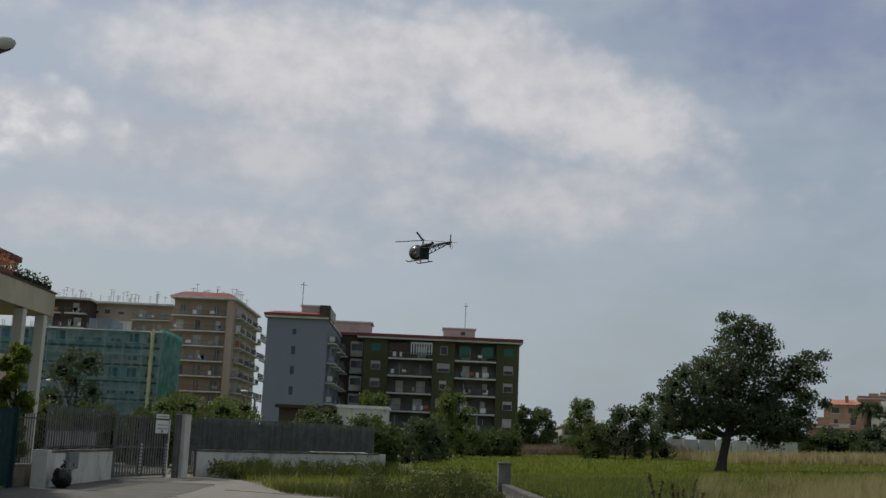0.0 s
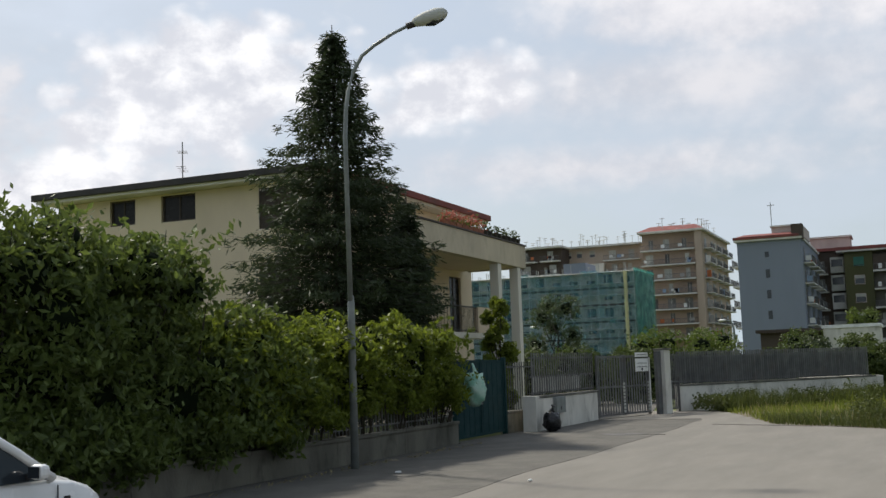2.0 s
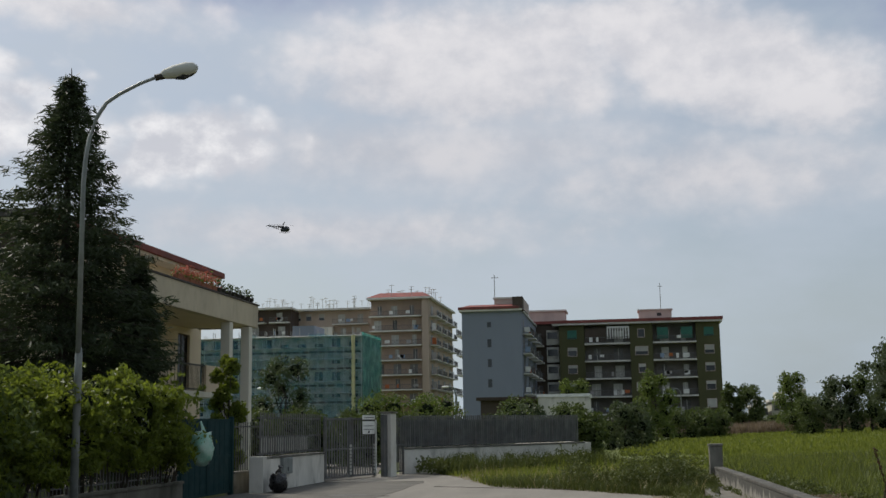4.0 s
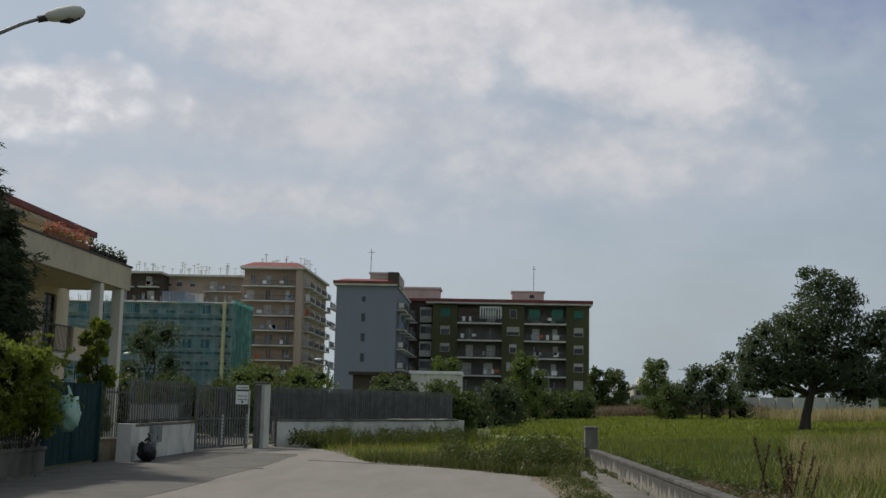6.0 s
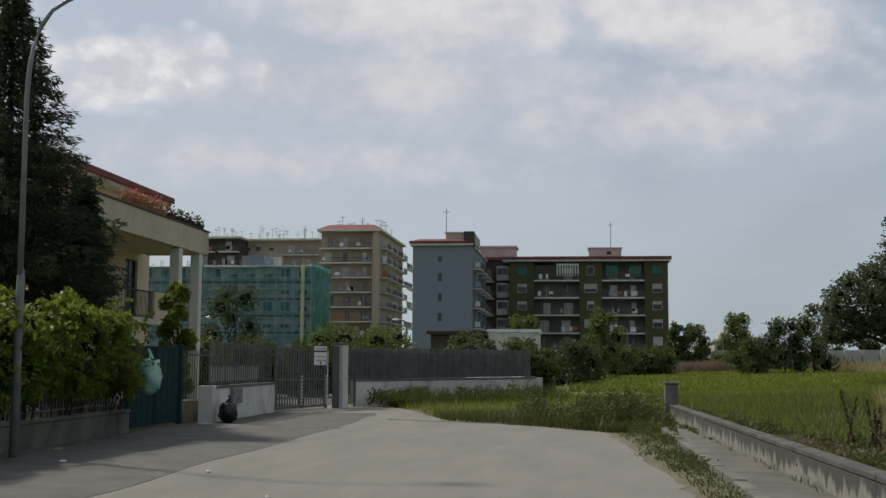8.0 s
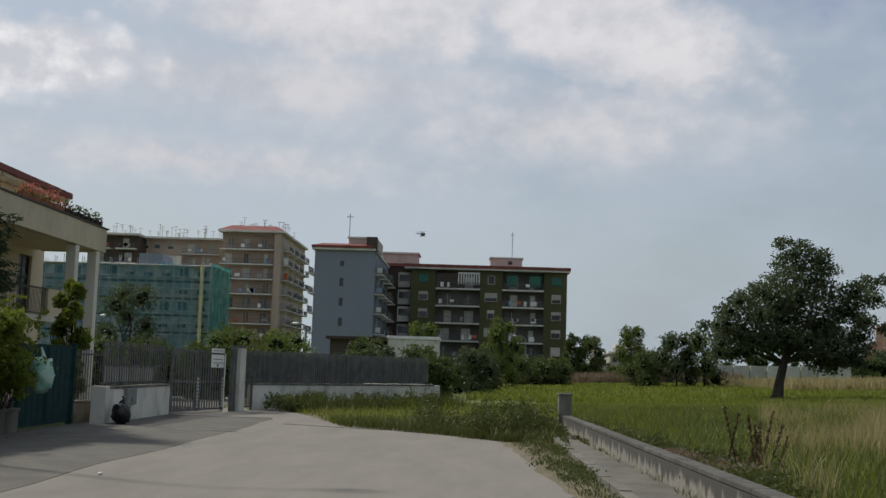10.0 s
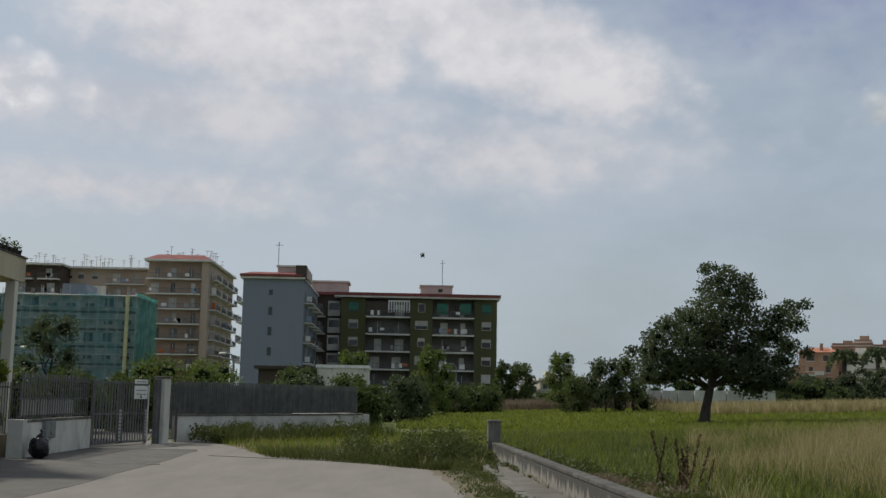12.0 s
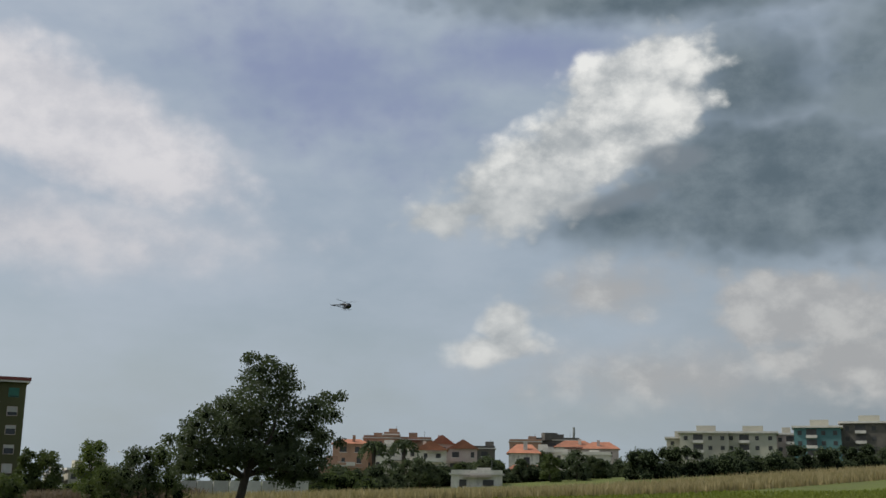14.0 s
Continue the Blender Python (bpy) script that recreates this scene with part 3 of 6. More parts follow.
# green sheet-metal gate
m, n = along((-9.9, 24.35), (-9.9, 27.75))
gg = thing("sheet_gate", "closed dark green sheet metal gate with two leaves", "gate", m)
for i in range(2):
    a, b = 0.06 + i * (n - .12) / 2 + .01, 0.06 + (i + 1) * (n - .12) / 2 - .01
    leaf = Mesh().box(a, b, -0.01, 0.01, 0.06, 1.90).part("leaf", GATEGREEN, gg)
    fr = Mesh()
    for q in ((a, a + .05, .05, 1.92), (b - .05, b, .05, 1.92)):
        fr.box(q[0], q[1], -.03, .03, q[2], q[3])
    for z in (.05, .96, 1.87):
        fr.box(a + .05, b - .05, -.025, .025, z, z + .05)
    fr.part("frame", GATEGREEN, leaf)
    for j in range(5):
        x = a + .12 + j * (b - a - .24) / 4
        Mesh().box(x - .012, x + .012, -.018, -.008, .12, 1.85).part("rib", GATEGREEN, leaf)
Mesh().box(n / 2 - .28, n / 2 - .02, -.06, -.03, 0.82, 0.86).part("handle", GALV, gg, "pale steel handle")
for x in (0, n):
    Mesh().box(x - .06, x + .06, -.06, .06, -.1, 1.98).part("gate_post", GATEGREEN, gg, bevel=.006)

# low wall piece, then the white wall with its railing
m, n = along((-9.86, 27.85), (-9.55, 29.6))
lw = thing("wall_low", "short low grey rendered wall with coping", "wall", m, kind="structure")
Mesh().box(0, n, 0, .25, -.1, .5).part("panel", OLDWALL, lw, bevel=.008)
Mesh().box(0, n, -.03, .28, .503, .56).part("coping", PARAPET, lw, bevel=.01)
lr = thing("mesh_railing", "dark iron railing on the short low wall", "railing", m)
railing_bars(lr, 0, n, .12, .56, 1.85, .12, .012, RAILGREY)
Mesh().box(0, n, .1, .14, 1.7, 1.74).part("rail", RAILGREY, lr)

WW = ((-9.12, 28.2), (-9.05, 33.85))
m, n = along(*WW)
ww = thing("wall_white", "whitewashed lane wall with grimy base", "wall", m, kind="structure")
Mesh().box(0, n, 0, .28, -.1, .86).part("panel", WHITEWALL, ww, bevel=.01)
Mesh().box(-.02, n, -.03, .31, .863, .92).part("coping", PARAPET, ww, bevel=.01)
Mesh().box(-.30, -.004, -.05, .33, -.1, .94).part("pier", WHITEWALL, ww, bevel=.01)
wr = thing("steel_railing", "grey steel slat railing on the white wall", "railing", m)
for z in (.98, 1.42, 1.92):
    Mesh().box(-.2, n, .12, .16, z, z + .045).part("rail", RAILGREY, wr)
railing_bars(wr, -.2, n, .1, .95, 2.08, .20, .032, RAILGREY)
pb = Mesh().box(0, .11, .17, .19, .96, 1.42).data("slat", SHUTTERPALE)
for i in range(26):
    o = new("slat", pb)
    o.parent = wr
    o.matrix_basis = at(.1 + i * .17, 0, random.uniform(-.02, .02))

# driveway gate with a notice, pillar, wicket
GA = ((-9.1, 33.95), (-8.12, 36.95))
m, n = along(*GA)
dg = thing("driveway_gate", "closed grey steel bar gate with two leaves", "gate", m)
for i in range(2):
    a, b = i * n / 2 + .015, (i + 1) * n / 2 - .015
    leaf = Mesh()
    leaf.box(a, a + .06, -.03, .03, .06, 2.0).box(b - .06, b, -.03, .03, .06, 2.0)
    for z in (.08, .95, 1.9):
        leaf.box(a + .06, b - .06, -.025, .025, z, z + .06)
    lo = leaf.part("leaf", RAILGREY, dg)
    railing_bars(lo, a + .08, b - .08, 0, .1, 1.98, .15, .034, RAILGREY)
for x in (n * .49, n * .97):
    st = Mesh()
    for j in range(9):
        st.box(x - .06, x + .06, -.045, -.031, .15 + j * .11, .23 + j * .11)
    st.part("reflector_strip", SHUTTERPALE, dg, "pale chequered strip on the gate's edge")
nt = thing("notice", "white sign board with dark pictograms on the gate", "sign", m)
Mesh().box(n * .72, n * .97, -.06, -.045, 1.92, 2.06).part("board", WHITE, nt)
Mesh().box(n * .72, n * .97, -.06, -.045, 1.44, 1.86).part("board", WHITE, nt)
INK = material("ink", (0.04, 0.04, 0.045), (0.06, 0.06, 0.06), 3, 0.7)
for x0, x1, z0, z1 in ((.75, .94, 1.975, 1.995), (.75, .94, 1.58, 1.60), (.75, .94, 1.70, 1.72), (.83, .86, 1.47, 1.55)):
    Mesh().box(n * x0, n * x1, -.068, -.061, z0, z1).part("print", INK, nt)
Mesh().box(n * .985, n * 1.0, -.07, -.05, .1, 1.9).part("white_edge", WHITE, nt, "white painted edge bar")
pl = thing("gate_pillar", "pale concrete gate pillar with a steel edge", "pillar", at(-7.74, 37.45, 0, 72))
Mesh().box(-.19, .19, -.19, .19, -.1, 2.12).part("shaft", WHITEWALL, pl, bevel=.012)
Mesh().box(-.23, .23, -.23, .23, 2.122, 2.18).part("cap", PARAPET, pl, bevel=.012)
Mesh().box(-.45, -.21, -.06, .06, -.1, 2.08).part("steel_post", RAILGREY, pl)
m, n = along((-7.78, 37.8), (-7.52, 38.9))
wk = thing("wicket_gate", "narrow grey steel wicket gate", "gate", m)
wf2 = Mesh().box(0, .06, -.03, .03, 0, 2.05).box(n - .06, n, -.03, .03, 0, 2.05)
for z in (.1, 1.0, 1.93):
    wf2.box(.06, n - .06, -.025, .025, z, z + .05)
wf2.part("frame", RAILGREY, wk)
railing_bars(wk, .06, n - .06, 0, .12, 1.98, .115, .025, RAILGREY)

# long white wall with its slatted railing
WL = ((-7.5, 39.0), (-1.45, 48.1))
m, n = along(*WL)
lwall = thing("wall_lane", "long whitewashed boundary wall with grimy streaks", "wall", m, kind="structure")
for i in range(5):
    a, b = n * i / 5, n * (i + 1) / 5
    Mesh().box(a + .004, b - .004, 0, .28, -.1, .86).part("panel", WHITEWALL, lwall, bevel=.01)
    Mesh().box(a + .004, b - .004, -.03, .31, .863, .93).part("coping", PARAPET, lwall, bevel=.01)
lrail = thing("slat_railing", "long grey steel slat railing on the boundary wall", "railing", m)
for z in (1.0, 1.85):
    Mesh().box(0, n - .3, .12, .16, z, z + .05).part("rail", RAILGREY, lrail)
railing_bars(lrail, 0, n - .3, .1, .95, 2.06, .115, .038, RAILGREY)
back = Mesh().box(0, n - .3, .2, .21, .95, 1.9)
back.part("screen", material("shade_screen", (0.085, 0.088, 0.084), (0.055, 0.058, 0.055), 1.2, 0.8), lrail, "dark shade netting behind the slats")
m2, n2 = along((-1.45, 48.1), (-6.0, 60))
lw2 = thing("wall_return", "whitewashed boundary wall running back from the lane", "wall", m2, kind="structure")
Mesh().box(0, n2, -.28, 0, -.1, .9).part("panel", WHITEWALL, lw2)

# gate-side clutter
mb = thing("meter_box", "grey metal meter box on the white wall", "meter box", at(-9.0, 29.9, 0, 90))
Mesh().box(-.42, .42, .0, .12, .42, .86).part("box", GALV, mb, bevel=.015)
Mesh().box(-.05, .0, -.012, -.0, .5, .6).part("lock", INK, mb)

# ---- house behind the hedge ----
def wall_with_holes(u0, u1, z0, z1, holes, thick):
    """A wall along x from u0 to u1, its front at y 0, with openings (u0, u1, z0, z1) through it."""
    us = sorted({u0, u1, *[h[0] for h in holes], *[h[1] for h in holes]})
    zs = sorted({z0, z1, *[h[2] for h in holes], *[h[3] for h in holes]})
    nu, nz = len(us) - 1, len(zs) - 1

    def full(i, j):
        if not (0 <= i < nu and 0 <= j < nz):
            return False
        u, z = (us[i] + us[i + 1]) / 2, (zs[j] + zs[j + 1]) / 2
        return not any(h[0] <= u <= h[1] and h[2] <= z <= h[3] for h in holes)

    m = Mesh()
    for y in (0, thick):
        m.v += [(u, y, z) for z in zs for u in us]
    w, k = nu + 1, (nu + 1) * (nz + 1)
    for i in range(nu):
        for j in range(nz):
            if not full(i, j):
                continue
            a, b, c, d = j * w + i, j * w + i + 1, (j + 1) * w + i + 1, (j + 1) * w + i
            m.f += [(a, b, c, d), (d + k, c + k, b + k, a + k)]
            for (p, q), (e, f) in (((a, d), (-1, 0)), ((c, b), (1, 0)), ((b, a), (0, -1)), ((d, c), (0, 1))):
                if not full(i + e, j + f):
                    m.f.append((p, q, q + k, p + k))
    return m


def window(parent, u0, u1, z0, z1, y=0.0, shutter=None, frame_mat=None, m=None):
    """A window set into a wall's opening: frame, two panes, sill; perhaps shutters."""
    fm = frame_mat or DARKWOOD
    w = Mesh()
    t = 0.06
    w.box(u0, u0 + t, y + .1, y + .16, z0, z1).box(u1 - t, u1, y + .1, y + .16, z0, z1).box(u0 + t, u1 - t, y + .1, y + .16, z0, z0 + t).box(u0 + t, u1 - t, y + .1, y + .16, z1 - t, z1)
    c = (u0 + u1) / 2
    w.box(c - t / 2, c + t / 2, y + .1, y + .16, z0 + t, z1 - t)
    win = w.part("window", fm, parent)
    if m is not None:
        win.matrix_basis = m
    for a, b in ((u0 + t, c - t / 2), (c + t / 2, u1 - t)):
        Mesh().box(a, b, y + .12, y + .135, z0 + t, z1 - t).part("pane", DARKGLASS, win)
    if shutter:
        for a, b in ((u0, c - .01), (c + .01, u1)):
            s = Mesh().box(a + .04, b - .04, y + .035, y + .06, z0, z1)
            s.box(a, a + .04, y + .02, y + .08, z0, z1).box(b - .04, b, y + .02, y + .08, z0, z1)
            s.part("shutter", shutter, win)


HX, HY = -26.4, 29.6      # south-west corner of the house
house = thing("house", "cream rendered house with dark eaves and columned terrace", "house", at(HX, HY))
S = [(2.0, 3.05, 6.85, 7.7), (4.1, 5.45, 6.82, 7.7), (7.85, 9.2, 6.3, 7.6), (7.85, 9.2, 3.2, 5.25)]
south = wall_with_holes(0, 9.7, -.2, 7.75, S, .3).part("wall", CREAM, house)
for h in S:
    window(house, *h, shutter=DARKWOOD if h[0] > 7 else None)
E2 = [(6.2, 7.3, 3.1, 5.4), (10.6, 11.8, 3.1, 5.4), (2.0, 3.2, 3.8, 5.2), (6.0, 7.3, 6.6, 7.6)]
ew = wall_with_holes(0, 13.0, -.2, 7.75, E2, .3).part("wall", CREAM, house)
ew.matrix_basis = at(9.7, .3, 0, 90)
for h in E2:
    window(house, *h, m=at(9.7, .3, 0, 90))
Mesh().box(0, .3, .3, 13.3, -.2, 7.75).part("wall", CREAM, house)
Mesh().box(.3, 9.4, 13.0, 13.3, -.2, 7.75).part("wall", CREAM, house)
Mesh().box(.3, 9.4, .3, 13.0, 2.9, 3.1).part("storey_floor", CREAM, house)
Mesh().box(.3, 9.4, .3, 13.0, 5.9, 6.1).part("storey_floor", CREAM, house)
Mesh().box(-.62, 10.32, -.62, 13.9, 7.76, 7.92).part("soffit", CREAMWHITE, house, "pale eaves soffit")
gt = Mesh().box(-.74, 10.44, -.74, -.62, 7.86, 8.08).box(-.74, -.62, -.62, 13.9, 7.86, 8.08)
Mesh().box(10.32, 10.46, -.62, 13.9, 7.86, 8.09).part("fascia", REDEDGE, house, "dark red painted fascia board", bevel=.02)
gt.part("gutter", GUTTER, house, "dark gutter along the eaves", bevel=.02)
roof = Mesh()
a, b, c, d, e, f = (-.6, -.6, 7.93), (10.3, -.6, 7.93), (10.3, 13.9, 7.93), (-.6, 13.9, 7.93), (4.85, 5, 8.9), (4.85, 8.8, 8.9)
roof.v += [a, b, c, d, e, f]
roof.f += [(0, 1, 4), (1, 2, 5, 4), (2, 3, 5), (3, 0, 4, 5), (0, 3, 2, 1)]
roof.part("roof", ROOFTILE, house, "low terracotta tiled hip roof")
tl = Mesh().tube([(0, 0, 0), (.45, 0, .1)], .08, 6).data("tile", ROOFTILE)
for i in range(64):
    o = new("tile", tl)
    o.parent = house
    o.matrix_basis = pose(10.40, 13.8 - i * .22, 8.04, 0, 10, 180)
TERRACE = material("stained_cream_render", (0.56, 0.48, 0.36), (0.48, 0.41, 0.31), 0.8, 0.9, 0, 0.15, 30, 0.5, 0.9, (0.26, 0.22, 0.17), 0.0, (1, 1, 0.5))
# terrace slab, parapet, columns
Mesh().box(9.703, 12.11, 1.71, 12.17, 5.66, 5.90).part("terrace_slab", CREAM, house)
tp = Mesh().box(12.12, 12.42, 1.6, 12.4, 5.62, 6.5).box(9.98, 12.12, 12.18, 12.4, 5.62, 6.5).box(9.98, 12.12, 1.5, 1.7, 5.62, 6.5)
tp.part("terrace_parapet", TERRACE, house, bevel=.015)
Mesh().box(12.08, 12.46, 1.5, 12.46, 6.503, 6.56).part("parapet_coping", DARKWOOD, house, "dark coping on the terrace parapet")
for y in (9.4, 11.6):
    Mesh().box(12.05, 12.40, y - .18, y + .18, -.2, 5.6).part("column", CREAMWHITE, house, "pale square column", bevel=.012)
# first-floor balcony
Mesh().box(9.703, 11.3, 7.3, 11.4, 2.86, 3.06).part("balcony_slab", CREAMWHITE, house)
Mesh().box(11.12, 11.3, 9.8, 11.4, 3.063, 4.05).part("balcony_parapet", CREAM, house)
br = Mesh().box(11.2, 11.25, 7.4, 9.8, 4.0, 4.05).box(11.2, 11.25, 7.4, 9.8, 3.12, 3.16).box(9.71, 11.2, 7.4, 7.45, 4.0, 4.05)
rl = br.part("balcony_railing", GUTTER, house, "dark iron balcony railing")
rb = Mesh().box(-.008, .008, -.008, .008, 3.06, 4.02).data("bar", GUTTER)
for i in range(20):
    o = new("bar", rb)
    o.parent = rl
    o.matrix_basis = at(11.225, 7.45 + i * .12)
for i in range(9):
    o = new("bar", rb)
    o.parent = rl
    o.matrix_basis = at(10.0 + i * .13, 7.425)
# flower boxes along the terrace
POT = material("terracotta_pot", (0.30, 0.11, 0.06), (0.22, 0.08, 0.05), 4, 0.8)
PETAL = leaf_material("red_petal", (0.26, 0.05, 0.04), (0.44, 0.15, 0.13), 0.3)
for i in range(15):
    y = HY + 4.6 + i * .52
    z = 6.56
    if i < 7:
        fb = thing("flower_box", "terracotta flower box full of red geraniums", "flower box", at(HX + 12.27, y, z), "terrace flower boxes")
        Mesh().box(-.1, .1, -.24, .24, 0, .18).part("box", POT, fb, bevel=.015)
        q = np.random.RandomState(i).normal(size=(90, 3)) * (.12, .13, .10) + (0, 0, .30 + .05 * (i % 3))
        leaves("bloom", PETAL, q, .09, fb, i)
        q = np.random.RandomState(i + 50).normal(size=(60, 3)) * (.1, .17, .08) + (0, 0, .24)
        leaves("foliage", LEAF_SHRUB, q, .09, fb, i)
    else:
        fp = thing("flower_pot", "small dark pot with a low green plant", "plant pot", at(HX + 12.27, y + .1 * (i % 2), z), "terrace pots")
        Mesh().tube([(0, 0, 0), (0, 0, .2)], [.1, .14], 10).part("pot", GUTTER, fp)
        q = np.random.RandomState(i).normal(size=(45, 3)) * (.07, .08, .09) + (0, 0, .30)
        leaves("foliage", LEAF_TREE, q, .1, fp, i)
# roof aerial
def aerial(x, y, z, h, turn=0.0, big=True):
    a = thing("aerial", "thin metal television aerial on a mast", "aerial", at(x, y, z, turn))
    Mesh().tube([(0, 0, 0), (0, 0, h)], .02 if big else .05, 6).part("mast", GALV, a)
    for zz, w, k in ((h * .78, .2, 4), (h * .42, .5, 4)):
        m = Mesh().tube([(-w, 0, zz), (w, 0, zz)], .012 if big else .03, 5)
        for i in range(k):
            x1 = -w + 2 * w * i / (k - 1)
            m.tube([(x1, -.16, zz), (x1, .16, zz)], .006 if big else .025, 4)
        m.part("array", GALV, a)
    return a


aerial(-21.95, 30.3, 8.0, 1.6, -60)

# ---- blocks of flats ----
DOORDARK = material("balcony_door", (0.07, 0.07, 0.068), (0.16, 0.155, 0.145), 0.8, 0.4, 0, 0, 10, 0, 1, (0, 0, 0), 0.8)
LINEN = [material("linen_" + n, c, None, 2, 0.9) for n, c in (("white", (.72, .72, .70)), ("orange", (.42, .13, .05)), ("blue", (.25, .33, .45)), ("grey", (.35, .34, .33)))]


def flat_window(parent, u, z, w=1.1, h=1.4, y=0.0, mat=None, bare=False):
    """A far window: surround, recessed pane, half-drawn shutter."""
    f = Mesh()
    t = .08
    f.box(u - w / 2 - t, u - w / 2, y - .06, y + .05, z, z + h).box(u + w / 2, u + w / 2 + t, y - .06, y + .05, z, z + h)
    f.box(u - w / 2 - t, u + w / 2 + t, y - .1, y + .05, z - t, z).box(u - w / 2 - t, u + w / 2 + t, y - .06, y + .05, z + h, z + h + t)
    win = f.part("window", PINKWHITE if mat is not SHUTTER else SHUTTER, parent)
    Mesh().box(u - w / 2, u + w / 2, y - .02, y - .005, z, z + h).part("pane", GLASS, win)
    k = 0 if bare else random.choice((0.0, .35, .6, 1.0)) if mat is None else .9
    if k:
        Mesh().box(u - w / 2, u + w / 2, y - .05, y - .025, z + h * (1 - k), z + h).part("shutter", mat or SHUTTERPALE, win)
    return win


def balcony(parent, u0, u1, z, y0, y1, clutter=True, rail_mat=None, solid=False):
    """A slab with a pale edge, rail and bars in front, doors behind, things hung out to dry."""
    s = Mesh().box(u0, u1, y0, y1, z - .26, z).part("balcony_slab", SLAB, parent)
    r = Mesh().box(u0, u1, y0, y0 + .06, z + .98, z + 1.05).box(u0, u1, y0, y0 + .05, z + .1, z + .15)
    if solid:
        r.box(u0 + .05, u1 - .05, y0 + .01, y0 + .04, z + .05, z + .95)
    else:
        n = int((u1 - u0) / .22)
        for i in range(n):
            x = u0 + (i + .5) * (u1 - u0) / n
            r.box(x - .02, x + .02, y0 + .01, y0 + .04, z, z + 1.0)
    r.part("railing", rail_mat or RAILGREY, s)
    n = max(1, int((u1 - u0) / 3.2))
    for i in range(n):
        u = u0 + (i + .5) * (u1 - u0) / n + random.uniform(-.4, .4)
        w = random.choice((.9, 1.3, 1.6))
        d = Mesh().box(u - w / 2, u + w / 2, y1 - .08, y1 + .02, z + .02, z + 2.2).part("door", random.choice((DOORDARK, SHUTTERPALE, SHUTTERPALE)), s)
        Mesh().box(u - .03, u + .03, y1 - .1, y1 - .081, z + .02, z + 2.2).part("mullion", SLAB, d)
    if clutter:
        for i in range(random.choice((1, 2, 3, 4))):
            u = random.uniform(u0 + .6, u1 - .6)
            w, h = random.uniform(.4, 1.1), random.uniform(.4, .9)
            Mesh().box(u - w / 2, u + w / 2, y0 - .04, y0 - .01, z + 1.0 - h, z + 1.02).part("laundry", random.choice(LINEN[:1] * 4 + LINEN[2:] * 2 + LINEN[1:2]), s)


def rooftop_aerials(parent, x0, x1, y0, y1, z, n, h=2.2):
    for i in range(n):
        x, y, hh = random.uniform(x0, x1), random.uniform(y0, y1), h * random.uniform(.5, 1.2)
        m = Mesh().tube([(x, y, z), (x, y, z + hh)], .06, 4)
        m.tube([(x - .5, y, z + hh * .95), (x + .5, y, z + hh * .95)], .05, 4)
        if i % 2:
            m.tube([(x - .4, y, z + hh * .7), (x + .4, y, z + hh * .7)], .05, 4)
        m.part("aerial", SHUTTERPALE, parent)


# the tower's tan, darkened to hold the shade of its balcony recesses
SHADEDTAN = material("tan_recess_shade_render", (0.34, 0.255, 0.195), (0.27, 0.205, 0.16), 0.3, 0.9)
PALEWALL = material("scaffolded_render", (0.50, 0.51, 0.48), (0.34, 0.36, 0.35), 0.3, 0.9)
# olive block: bays along the front, storeys by their floor heights
W, H6 = 28.1, [0.3, 3.5, 6.6, 9.8, 12.9, 16.0]
green = thing("apartment_block", "olive green six-storey block with loggias and red roof edge", "apartment block", at(-10.7, 200), "far blocks of flats")
for u0, u1, y in ((0, 4.5, 0), (4.5, 12.5, 1.6), (12.5, 16.5, 0), (16.5, 24, 1.6), (24, W, 0)):
    Mesh().box(u0, u1, y, 12, -.5, 19.3).part("wall", OLIVE if y == 0 else RECESS, green)
Mesh().box(-1.2, W + .5, -.7, 12.5, 19.3, 19.6).part("roof", SLAB, green)
Mesh().box(-1.3, W + .6, -.8, 12.6, 19.603, 20.15).part("roof_edge", REDEDGE, green, "red roof edging")
for i, z in enumerate(H6):
    top = i == 5
    for u in (2.3, 14.5, 26.2):
        if u == 14.5 and not top and i % 2 == 0:
            flat_window(green, u, z + .9, 2.1, 1.4)
        else:
            flat_window(green, u, z + .9, 1.5 if u != 14.5 else 1.1, 1.4, 0, SHUTTER if (top and u != 14.5) or (u == 14.5 and i == 4) else None)
    for u0, u1 in ((4.5, 12.5), (16.5, 24)):
        balcony(green, u0, u1, z, -.2, 1.6)
Mesh().box(4.6, 8.4, -.1, 0, 16.1, 18.6).part("veranda_grille", DARKBROWN, green, "dark glazed veranda")
g = Mesh().box(8.5, 12.4, -.12, -.05, 18.6, 18.9)
for i in range(9):
    g.box(8.5 + i * .46, 8.72 + i * .46, -.1, -.06, 16.7, 18.6)
g.part("white_grille", WHITE, green, "white slatted veranda grille")
for u0, u1, z in ((16.8, 23.8, 16.3),):
    Mesh().box(u0 + .5, u0 + 2.4, -.1, -.05, z + .2, z + 2.2).part("awning", SHUTTER, green, "green roller blind")
    Mesh().box(u0 + 4.6, u0 + 6.6, -.1, -.05, z + .2, z + 2.2).part("awning", SHUTTER, green, "green roller blind")
Mesh().box(14.3, 20.1, 3, 8, 20.0, 21.9).part("stair_head", PINKWHITE, green, "pinkish rooftop stair housing")
Mesh().box(14.1, 20.3, 2.8, 8.2, 21.9, 22.1).part("stair_head_roof", SLAB, green)
# not cut through: a flat panel with the opening's shade as its colour
Mesh().box(17.5, 18.3, 2.95, 3.0, 20.8, 21.4).part("opening", INK, green)
Mesh().tube([(18.3, 5, 22), (18.3, 5, 27)], .06, 5).tube([(17.9, 5, 26.4), (18.7, 5, 26.4)], .05, 4).part("aerial", GALV, green)
